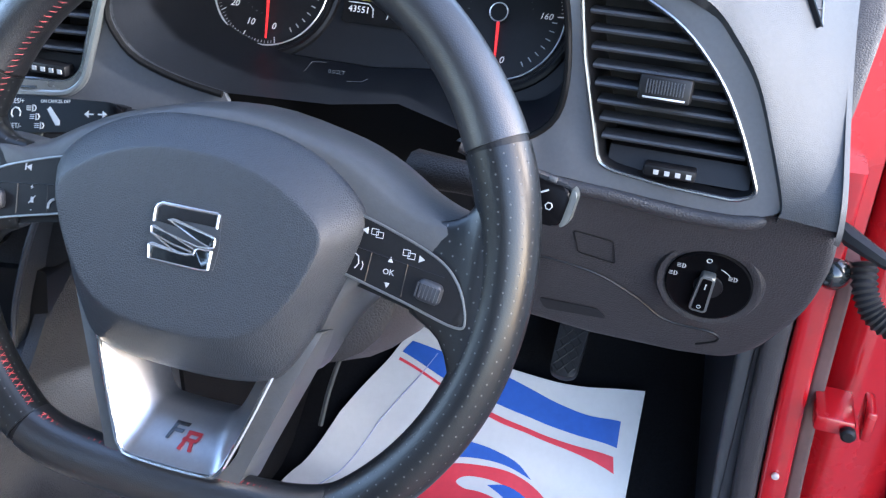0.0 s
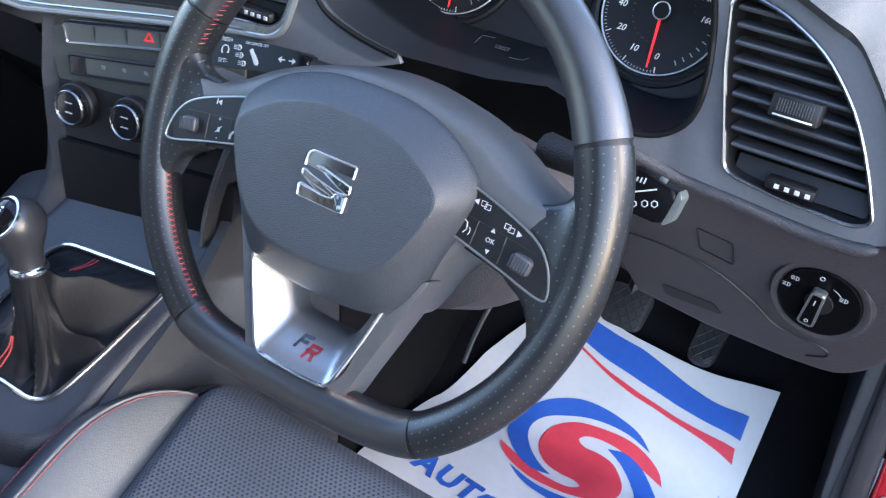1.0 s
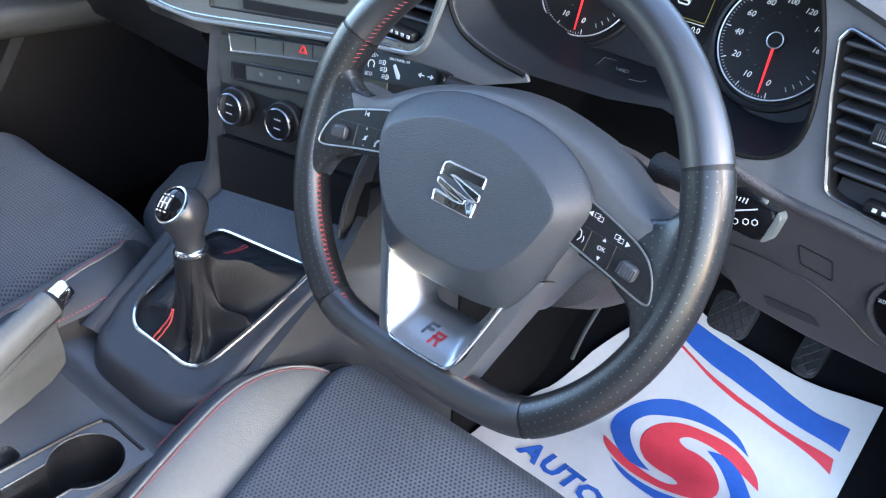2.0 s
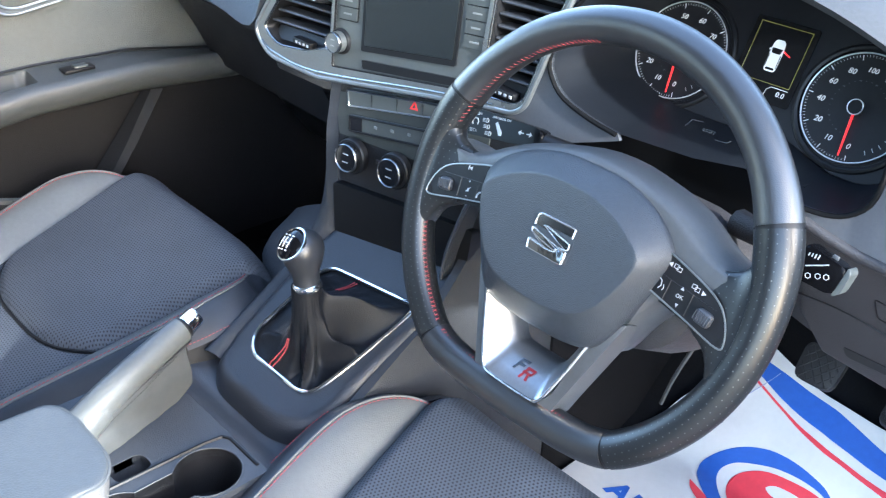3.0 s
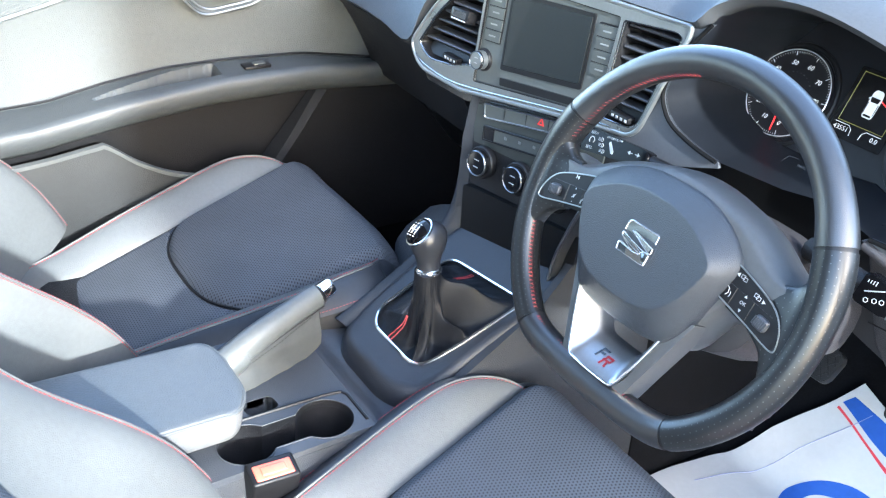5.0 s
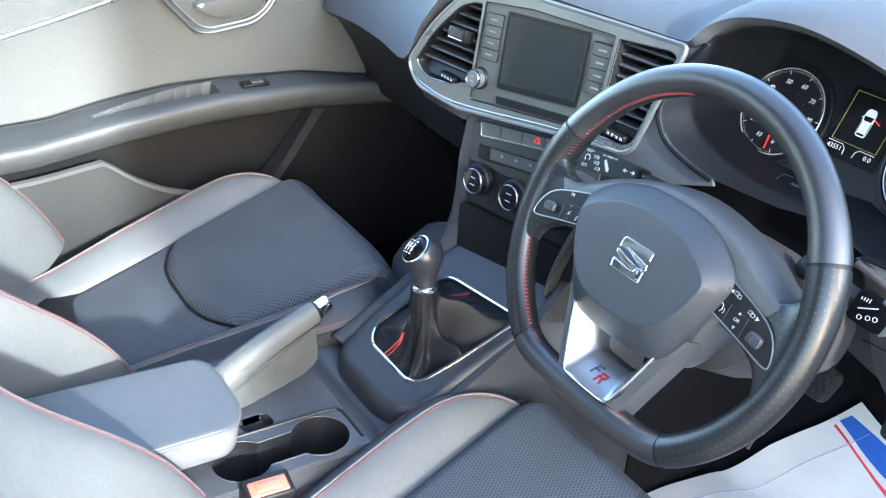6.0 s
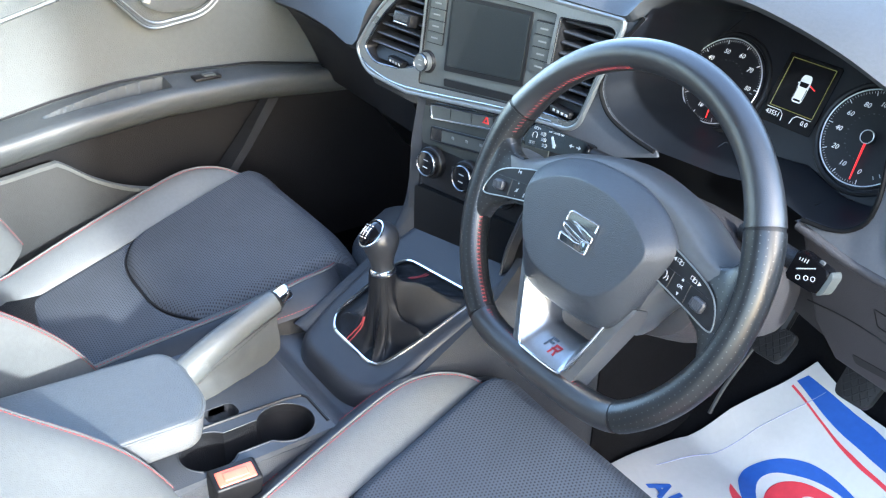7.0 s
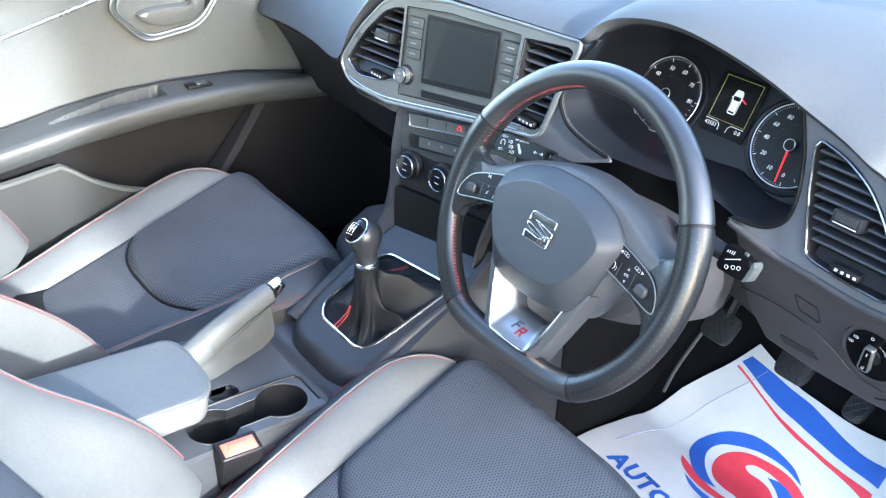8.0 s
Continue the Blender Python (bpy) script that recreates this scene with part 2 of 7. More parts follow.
def tube(bm, path, rad, n=10, closed=False, uv=False, flat=None, up=None, caps=True):
    """A tube along a line; rad is a number or one for each point, flat a factor for its second axis."""
    path = [Vector(p) for p in path]
    k = len(path)
    rads = rad if isinstance(rad, (list, tuple)) else [rad] * k
    rings = []
    lay = bm.loops.layers.uv.verify() if uv else None
    length, dist = 0.0, [0.0]
    for i in range(1, k):
        length += (path[i] - path[i - 1]).length
        dist.append(length)
    last = None
    for i in range(k):
        if closed:
            t = path[(i + 1) % k] - path[i - 1]
        else:
            t = path[min(i + 1, k - 1)] - path[max(i - 1, 0)]
        t.normalize()
        if up is not None:
            u = Vector(up)
        else:
            u = last if last is not None else (Vector((0, 0, 1)) if abs(t.z) < 0.9 else Vector((1, 0, 0)))
        a = t.cross(u).normalized()
        b = a.cross(t).normalized()
        last = b
        f = flat if flat is not None else 1.0
        rings.append([bm.verts.new(path[i] + (a * math.cos(2 * math.pi * j / n) + b * f * math.sin(2 * math.pi * j / n)) * rads[i]) for j in range(n)])
    for i in range(k if closed else k - 1):
        r0, r1 = rings[i], rings[(i + 1) % k]
        for j in range(n):
            fc = bm.faces.new((r0[j], r0[(j + 1) % n], r1[(j + 1) % n], r1[j]))
            if uv:
                c = 2 * math.pi * rads[i]
                for lp, (du, dv) in zip(fc.loops, ((dist[i], j / n * c), (dist[i], (j + 1) / n * c), (dist[min(i + 1, k - 1)], (j + 1) / n * c), (dist[min(i + 1, k - 1)], j / n * c))):
                    lp[lay].uv = (du, dv)
    if not closed and caps:
        bm.faces.new(rings[0][::-1])
        bm.faces.new(rings[-1])


def plate(bm, outer, holes, yfun, front, back):
    """A panel across the car: outlines in x and z, laid on the surface y = yfun(x, z), from front (towards the rear of the car) to back."""
    tmp = bmesh.new()
    edges = []
    loops = []
    for pts in [outer] + list(holes):
        vs = [tmp.verts.new((p[0], 0.0, p[1])) for p in pts]
        loops.append(vs)
        for i in range(len(vs)):
            edges.append(tmp.edges.new((vs[i], vs[(i + 1) % len(vs)])))
    bmesh.ops.triangle_fill(tmp, use_beauty=True, use_dissolve=False, edges=edges, normal=(0, -1, 0))
    faces = tmp.faces[:]
    got = bmesh.ops.duplicate(tmp, geom=faces + loops_edges(faces) + tmp.verts[:])
    vmap = got["vert_map"]
    for vs in loops:
        for i in range(len(vs)):
            a, b = vs[i], vs[(i + 1) % len(vs)]
            tmp.faces.new((a, b, vmap[b], vmap[a]))
    seen_back = {vmap[v] for vs in loops for v in vs}
    for v in tmp.verts:
        v.co.y = yfun(v.co.x, v.co.z) + (back if v in seen_back else -front)
    join(bm, tmp)


def loops_edges(faces):
    return list({e for f in faces for e in f.edges})


def loft(bm, rings, closed=True, cap=False):
    """Skins a row of rings that have the same number of points."""
    vs = [[bm.verts.new(p) for p in r] for r in rings]
    n = len(rings[0])
    for a, b in zip(vs, vs[1:]):
        for j in range(n if closed else n - 1):
            bm.faces.new((a[j], a[(j + 1) % n], b[(j + 1) % n], b[j]))
    if cap:
        for r in (vs[0][::-1], vs[-1]):
            f = bm.faces.new(r)
            if n > 4:
                bmesh.ops.triangulate(bm, faces=[f])


def sheet(bm, fun, nu, nv, thick=0.0, way=(0, 0, -1)):
    """A sheet fun(u, v) for u and v from 0 to 1, with its edge folded back by thick along way."""
    g = [[Vector(fun(i / nu, j / nv)) for j in range(nv + 1)] for i in range(nu + 1)]
    vs = [[bm.verts.new(p) for p in row] for row in g]
    for i in range(nu):
        for j in range(nv):
            bm.faces.new((vs[i][j], vs[i + 1][j], vs[i + 1][j + 1], vs[i][j + 1]))
    if thick:
        w = Vector(way).normalized() * thick
        lo = [[bm.verts.new(p + w) for p in row] for row in g]
        for i in range(nu):
            for j in range(nv):
                bm.faces.new((lo[i][j], lo[i][j + 1], lo[i + 1][j + 1], lo[i + 1][j]))
        rim = [(i, 0) for i in range(nu)] + [(nu, j) for j in range(nv)] + [(i, nv) for i in range(nu, 0, -1)] + [(0, j) for j in range(nv, 0, -1)]
        for a, b in zip(rim, rim[1:] + rim[:1]):
            bm.faces.new((vs[a[0]][a[1]], lo[a[0]][a[1]], lo[b[0]][b[1]], vs[b[0]][b[1]]))


def lathe(bm, prof, n=24, m=None):
    """A turned body: radius and height pairs round local z."""
    tmp = bmesh.new()
    rings = [[tmp.verts.new((max(r, 1e-5) * math.cos(2 * math.pi * j / n), max(r, 1e-5) * math.sin(2 * math.pi * j / n), z)) for j in range(n)] for r, z in prof]
    for a, b in zip(rings, rings[1:]):
        for j in range(n):
            tmp.faces.new((a[j], a[(j + 1) % n], b[(j + 1) % n], b[j]))
    tmp.faces.new(rings[0][::-1])
    tmp.faces.new(rings[-1])
    bmesh.ops.remove_doubles(tmp, verts=tmp.verts[:], dist=2e-5)
    if m is not None:
        tmp.transform(m)
    join(bm, tmp)


def words(bm, text, size, m, depth=0.0003, align="CENTER", shear=0.0, bold=0.0):
    """Letters as a thin mesh, laid in the local xy plane of m."""
    cu = bpy.data.curves.new("w", "FONT")
    cu.body, cu.size, cu.extrude, cu.align_x, cu.align_y, cu.resolution_u, cu.shear, cu.offset = text, size, depth, align, "CENTER", 2, shear, bold
    ob = bpy.data.objects.new("w", cu)
    me = bpy.data.meshes.new_from_object(ob)
    me.transform(m)
    bm.from_mesh(me)
    bpy.data.meshes.remove(me)
    bpy.data.objects.remove(ob)
    bpy.data.curves.remove(cu)


def basis(o, x, y):
    """A local frame at o with x and y given and z out of their plane."""
    x, y = Vector(x).normalized(), Vector(y)
    z = x.cross(y).normalized()
    y = z.cross(x)
    return Matrix(((x.x, y.x, z.x, o[0]), (x.y, y.y, z.y, o[1]), (x.z, y.z, z.z, o[2]), (0, 0, 0, 1)))


def stitches(bm, path, pitch, length, w, slant=0.0, side=None):
    """Short threads along a line."""
    pts = [Vector(p) for p in path]
    acc, nxt = 0.0, 0.0
    for a, b in zip(pts, pts[1:]):
        d = (b - a).length
        while nxt <= acc + d and d > 0:
            p = a.lerp(b, (nxt - acc) / d)
            t = (b - a).normalized()
            if side is not None:
                t = (t * (1 - slant) + Vector(side).normalized() * slant).normalized()
            tube(bm, [p - t * length / 2, p, p + t * length / 2], [w * 0.6, w, w * 0.6], n=5)
            nxt += pitch
        acc += d


# ---------------------------------------------------------------- the shell of the car
def shell():
    bm = B()
    # carpet: tunnel side to sill, flat, then up the bulkhead
    def floor_at(u, v):
        x = -1.06 + u * 1.44
        y = -1.3 + v * 2.15
        z = 0.075
        if y > 0.48:
            z = 0.075 + 0.9 * (y - 0.48)
        if y > 0.70:
            z = 0.273 + 2.6 * (y - 0.70)
        return (x, y, z)
    sheet(bm, floor_at, 12, 43, 0.03)
    tagged(part("floor", bm, CARPET), "black carpeted footwell floor rising to the bulkhead", "floor", kind="structure")

    bm = B()
    rbox(bm, (-0.36, -0.9, 1.235), (1.02, 1.5, 0.03), 0.01)
    tagged(part("ceiling", bm, ROOFCLOTH), "pale cloth roof lining above the seats", "ceiling", kind="structure")

    for sgn, name in ((1, "pillar_right"), (-1, "pillar_left")):
        bm = B()
        cx = -0.355
        tube(bm, [(cx + sgn * 0.74, 0.86, 0.86), (cx + sgn * 0.68, 0.45, 1.03), (cx + sgn * 0.58, -0.12, 1.22)], 0.035, n=8)
        tube(bm, [(cx + sgn * 0.56, -0.12, 1.23), (cx + sgn * 0.57, -0.8, 1.245), (cx + sgn * 0.56, -1.65, 1.21)], 0.03, n=8)
        tube(bm, [(cx + sgn * 0.72, -0.95, 0.1), (cx + sgn * 0.71, -0.95, 0.75), (cx + sgn * 0.58, -1.02, 1.22)], 0.05, n=8)
        tagged(part(name, bm, DARK), "dark trim of the roof pillars and rail", "pillar", kind="structure")
    bm = B()
    rbox(bm, (-0.36, -1.66, 0.6), (1.5, 0.05, 1.15), 0.01)
    tagged(part("wall_rear", bm, DARK), "dark rear of the cabin behind the seats", "wall", kind="structure")
    bm = B()
    rbox(bm, (-1.09, -1.2, 0.40), (0.04, 1.0, 0.75), 0.01)
    tagged(part("wall_left", bm, DARK), "dark rear door lining", "wall", kind="structure")

    bm = B()
    rbox(bm, (-1.075, 0.50, 0.38), (0.03, 0.86, 0.80), 0.008)
    tagged(part("wall_kick", bm, CARPET), "black kick panel of the passenger's footwell", "wall", kind="structure")

    # bulkhead in front of the footwells
    bm = B()
    rbox(bm, (-0.36, 0.93, 0.45), (1.56, 0.05, 0.95), 0.01)
    tagged(part("bulkhead", bm, DARK), "dark bulkhead below the windscreen", "bulkhead", kind="structure")
    bm = B()
    sheet(bm, lambda u, v: (-60 + 120 * u, -60 + 120 * v, -0.26), 4, 4, 0.02)
    tagged(part("ground", bm, ASPHALT), "grey asphalt ground round the car", "ground", kind="structure")


shell()

# unseen wall and post, added beside the car to block part of the sun
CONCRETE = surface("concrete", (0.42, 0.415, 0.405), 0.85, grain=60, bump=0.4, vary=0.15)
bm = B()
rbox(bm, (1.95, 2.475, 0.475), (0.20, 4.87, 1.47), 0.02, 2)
tagged(part("shade_wall", bm, CONCRETE), "plain concrete wall, unseen, added to shade the cabin", "wall", kind="structure")
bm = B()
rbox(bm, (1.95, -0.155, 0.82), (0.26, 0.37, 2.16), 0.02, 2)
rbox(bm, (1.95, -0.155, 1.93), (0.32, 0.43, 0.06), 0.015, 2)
tagged(part("shade_post", bm, CONCRETE), "square concrete post, unseen, added to shade wheel, seats and door", "post", kind="structure")


def door_jamb():
    """The painted opening of the driver's door: sill, pillar foot and trim."""
    j = thing("door_opening", (0.40, 0.45, 0.1), "red painted door opening with grey inner trim", "door opening", kind="structure")
    # pillar foot, painted
    bm = B()
    loft(bm, [[(0.385, 0.462, z), (0.425, 0.475, z), (0.440, 0.60, z), (0.60, 0.62, z), (0.60, 0.86, z), (0.385, 0.86, z)] for z in (-0.12, 0.1, 0.3, 0.5, 0.66, 0.80)], cap=True)
    part("pillar_foot", bm, RED, j)
    bm = B()
    rbox(bm, (0.415, -0.35, 0.02), (0.07, 1.5, 0.18), 0.012, 3)
    part("sill", bm, RED, j)
    # bands of the opening's edge: trim, seal, painted flange, gap
    def band(name, x0, x1, y0, y1, material, label, r, top=0.64):
        rows = []
        for i in range(15):
            z = 0.02 + (top - 0.02) * i / 14
            dx = 0.010 * ((z - 0.52) / 0.3) ** 2 * (z < 0.52)
            rows.append([(x + dx, y, z) for x, y in rounded([(x0, y0), (x1, y0), (x1, y1), (x0, y1)], r, 3)])
        q = B()
        loft(q, rows, cap=True)
        part(name, q, material, j, label, sharp=50)
    band("door_seal", 0.3525, 0.377, 0.412, 0.46, LOWER, "dark rubber seal band", 0.008)
    band("flange", 0.379, 0.407, 0.418, 0.47, RED, "red painted flange", 0.006)
    band("gap_strip", 0.409, 0.424, 0.440, 0.47, surface("dull_primer", (0.085, 0.050, 0.045), 0.7, grain=120, bump=0.3, vary=0.3), "dull brown strip in the gap", 0.004, 0.545)
    band("lining_edge", 0.333, 0.3515, 0.428, 0.47, SPOKE, "grey edge of the kick panel", 0.006)
    bm = B()
    def lining(u, v):
        z = 0.08 + v * 0.50
        y = 0.425 + u * 0.40
        x = 0.3495 - 0.045 * u ** 1.3 - 0.03 * (1 - v) * u
        return (x, y, z)
    sheet(bm, lining, 10, 8, 0.012, (1, 0, 0))
    part("kick_lining", bm, CONSOLE, j, "dark grey kick panel")
    bm = B()
    rbox(bm, (0.355, -0.2, 0.115), (0.05, 1.1, 0.02), 0.008, 3)
    part("sill_lining", bm, SPOKE, j, "grey plastic sill cover")
    bm = B()
    loft(bm, [[(xo - 0.035, y, z), (xo - 0.006, y - 0.006, z), (xo, y - 0.001, z), (xo, y + 0.02, z), (xo - 0.035, y + 0.02, z)] for z, y, xo in ((0.650, 0.415, 0.376), (0.70, 0.425, 0.383), (0.775, 0.455, 0.393), (0.86, 0.58, 0.401), (0.93, 0.80, 0.404))], cap=True)
    part("pillar_trim", bm, LOWER, j, "dark grey trim of the windscreen pillar", sharp=50)
    for z in (0.388, 0.19):
        bm = B()
        rbox(bm, (0.435, 0.425, z), (0.038, 0.06, 0.018), 0.004)
        rbox(bm, (0.466, 0.420, z + 0.004), (0.010, 0.04, 0.034), 0.003)
        part("hinge", bm, RED, j, "red painted hinge")
        bm = B()
        lathe(bm, [(0.0075, 0.0), (0.0075, 0.006), (0.005, 0.008), (0.0, 0.008)], 12, pose(0.448, 0.394, z - 0.002, 90, 0, 0))
        part("bolt", bm, BLACK, j, "black bolt")
    bm = B()
    lathe(bm, [(0.004, 0.0), (0.004, 0.003), (0.0, 0.004)], 10, pose(0.398, 0.417, 0.298, 90, 0, 0))
    part("screw", bm, SATIN, j)
    bm = B()
    pts = curve_through([(0.424, 0.420, 0.556), (0.428, 0.405, 0.535), (0.440, 0.395, 0.518), (0.460, 0.390, 0.510), (0.490, 0.39, 0.512)], 9, False)
    tube(bm, pts, [0.010 + 0.0025 * (i % 2) for i in range(len(pts))], n=12)
    part("cable_boot", bm, RUBBER, j, "black ribbed rubber cable boot")
    bm = B()
    tube(bm, [(0.388, 0.43, 0.590), (0.405, 0.41, 0.582), (0.435, 0.395, 0.572), (0.50, 0.37, 0.565)], [0.006, 0.009, 0.007, 0.007], n=8)
    part("check_strap", bm, RUBBER, j, "dark door check strap")
    bm = B()
    lathe(bm, [(0.0, 0.018), (0.009, 0.015), (0.0155, 0.006), (0.0165, -0.006), (0.012, -0.014)], 18, pose(0.3995, 0.420, 0.540, 80, 0, 0))
    part("grommet", bm, SCREEN, j, "dark blue-grey rubber grommet")
    # the open door, seen edge on
    d = thing("open_door", (0.50, 0.45, 0.0), "open red driver's door beyond the pillar", "car door")
    bm = B()
    m = pose(0.50, 0.45, 0.0, 0, 0, 38)
    rbox(bm, (0.45, 0.07, 0.36), (0.95, 0.05, 0.85), 0.02, 3, m)
    part("outer_panel", bm, RED, d)
    bm = B()
    rbox(bm, (0.47, 0.02, 0.40), (0.80, 0.05, 0.66), 0.02, 3, m)
    part("door_lining", bm, DARK, d)


door_jamb()


# ---------------------------------------------------------------- dashboard
def yf(x, z):
    """The front of the dashboard: turned a little to the driver, leaning forward with height."""
    return 0.12 + 0.15 * (min(x, 0.17) + 0.36) + 0.1 * (z - 0.7)


def y_low(x, z):
    """The knee panel, which draws back towards the bulkhead as it goes down."""
    return 0.2 + 0.45 * (0.685 - z)


def y_clus(x, z):
    return 0.295 + 0.5 * (z - 0.77)


CL_HOLE_PTS = [(-0.130, 0.855), (-0.157, 0.813), (-0.168, 0.772), (-0.160, 0.750), (-0.144, 0.735), (-0.112, 0.723), (-0.080, 0.716)]
CL_RIGHT_PTS = [(0.103, 0.7055), (0.131, 0.7060), (0.150, 0.712), (0.164, 0.727), (0.168, 0.752), (0.165, 0.784), (0.159, 0.812), (0.146, 0.850)]
CL_HOLE = [tuple(p) for p in curve_through(CL_HOLE_PTS, 3, False)]
CL_RIGHT = [tuple(p) for p in curve_through(CL_RIGHT_PTS, 3, False)]
HOOD = [(-0.137, 0.862), (-0.122, 0.880), (-0.090, 0.896), (-0.036, 0.904), (0.018, 0.899), (0.094, 0.880), (0.160, 0.855), (0.206, 0.840), (0.240, 0.826)]
SURR = [(0.258, 0.815), (0.274, 0.799), (0.294, 0.772), (0.312, 0.730), (0.325, 0.694), (0.3245, 0.684), (0.312, 0.678)]
RVENT = [(0.1975, 0.699, 0.008), (0.178, 0.770), (0.170, 0.815, 0.003), (0.176, 0.826, 0.004), (0.207, 0.818, 0.01), (0.242, 0.800, 0.02), (0.274, 0.766, 0.03), (0.294, 0.730, 0.03), (0.309, 0.695, 0.006), (0.296, 0.688, 0.008), (0.248, 0.690), (0.209, 0.6945, 0.01)]
LVENT = [(-0.585, 0.709, 0.008), (-0.552, 0.762, 0.02), (-0.509, 0.806, 0.02), (-0.484, 0.817, 0.01), (-0.468, 0.818, 0.003), (-0.468, 0.708, 0.003), (-0.508, 0.695, 0.006), (-0.560, 0.690, 0.015)]
CVENT = [(-0.242, 0.832, 0.004), (-0.168, 0.838, 0.008), (-0.158, 0.833, 0.006), (-0.166, 0.812, 0.004), (-0.189, 0.722, 0.008), (-0.200, 0.713, 0.006), (-0.246, 0.711, 0.004)]


def vent(name, outline, slats, lo, hi, yfun, label, dots, tab):
    """An air vent: chrome ring, dark box, slats that follow the ring's outline, and a thumb wheel."""
    v = thing(name, (sum(p[0] for p in outline) / len(outline), 0.2, 0.69), label, "air vent", "dashboard air vents")
    pts = rounded(outline, 0.004)
    c = Vector((sum(p[0] for p in pts) / len(pts), sum(p[1] for p in pts) / len(pts)))

    def inset(k):
        out = []
        n = len(pts)
        for i in range(n):
            a, b = Vector(pts[i - 1]), Vector(pts[(i + 1) % n])
            t = (b - a).normalized()
            nrm = Vector((-t.y, t.x))
            if (c - Vector(pts[i])).dot(nrm) < 0:
                nrm = -nrm
            out.append(tuple(Vector(pts[i]) + nrm * k))
        return out
    bm = B()
    path = [(p[0], yfun(*p) - 0.004, p[1]) for p in inset(0.0005)]
    tube(bm, path, 0.0016, n=8, closed=True)
    part("chrome_ring", bm, RINGCHROME, v, "chrome ring")
    bm = B()
    ins = inset(0.003)
    loft(bm, [[(p[0], yfun(*p) - 0.002, p[1]) for p in inset(0.0015)], [(p[0], yfun(*p) + 0.004, p[1]) for p in ins],
              [(p[0] * 0.97 + c.x * 0.03, yfun(*p) + 0.06, p[1] * 0.97 + c.y * 0.03) for p in ins]])
    f = bm.faces.new([bm.verts.new((p[0] * 0.97 + c.x * 0.03, yfun(*p) + 0.06, p[1] * 0.97 + c.y * 0.03)) for p in ins])
    bmesh.ops.triangulate(bm, faces=[f])
    part("box", bm, BLACK, v)

    def span(z):
        xs = []
        n = len(ins)
        for i in range(n):
            (x0, z0), (x1, z1) = ins[i], ins[(i + 1) % n]
            if (z0 - z) * (z1 - z) < 0:
                xs.append(x0 + (x1 - x0) * (z - z0) / (z1 - z0))
        return (min(xs) + 0.001, max(xs) - 0.001) if len(xs) > 1 else None
    for i in range(slats):
        z = lo + (hi - lo) * i / (slats - 1)
        s = span(z)
        if not s:
            continue
        bm = B()
        a, b = s
        prof = [(-0.0012, 0.0006), (0.000, 0.0020), (0.002, 0.0022), (0.020, 0.0006), (0.020, -0.0012), (0.0, -0.0012)]
        loft(bm, [[(x, yfun(x, z) + dy + 0.002, z + dz) for dy, dz in prof] for x in (a, a * 0.5 + b * 0.5, b)], cap=True)
        part("slat", bm, SLAT, v)
    # lower plate with the wheel
    s = span(dots[1])
    bm = B()
    zs = dots[1]
    low = [p for p in ins if p[1] < lo - 0.010]
    rbox(bm, (dots[0], yfun(dots[0], zs) - 0.001, zs), (0.036, 0.012, 0.0085), 0.002)
    wheel = part("thumb_wheel", bm, BLACK, v)
    bm = B()
    for k in range(4):
        rbox(bm, (dots[0] - 0.009 + 0.0075 * k, yfun(dots[0], zs) - 0.0074, zs), (0.0035, 0.001, 0.0032), 0)
    part("mark", bm, WHITE, wheel, "white marks")
    bm = B()
    if s:
        loft(bm, [[(x, yfun(x, zs) + 0.012, zs + 0.008), (x, yfun(x, zs) + 0.003, zs - 0.007), (x, yfun(x, zs) + 0.05, zs - 0.007), (x, yfun(x, zs) + 0.05, zs + 0.008)] for x in (s[0], s[1])], cap=True)
        part("lower_plate", bm, BLACK, v)
    if tab:
        bm = B()
        x, z = tab
        m = pose(x, yfun(x, z) - 0.003, z, -14, 0, 0 if x > 0 else 8)
        rbox(bm, (0, 0, 0), (0.035, 0.026, 0.017), 0.002, 2, m)
        slider = part("slider_tab", bm, BLACK, v, "ribbed black slider tab")
        bm = B()
        for k in range(13):
            rbox(bm, (-0.012 + 0.002 * k, -0.0130, 0.001), (0.0008, 0.0012, 0.009), 0, 1, m)
        tagged(part("ribbing", bm, SLAT, slider, "fine ribs"), kind="stuff")
        bm = B()
        rbox(bm, (0, -0.0130, -0.0062), (0.028, 0.0010, 0.0014), 0.0004, 2, m)
        part("chrome_edge", bm, SATIN, slider, "chrome edge")
    return v


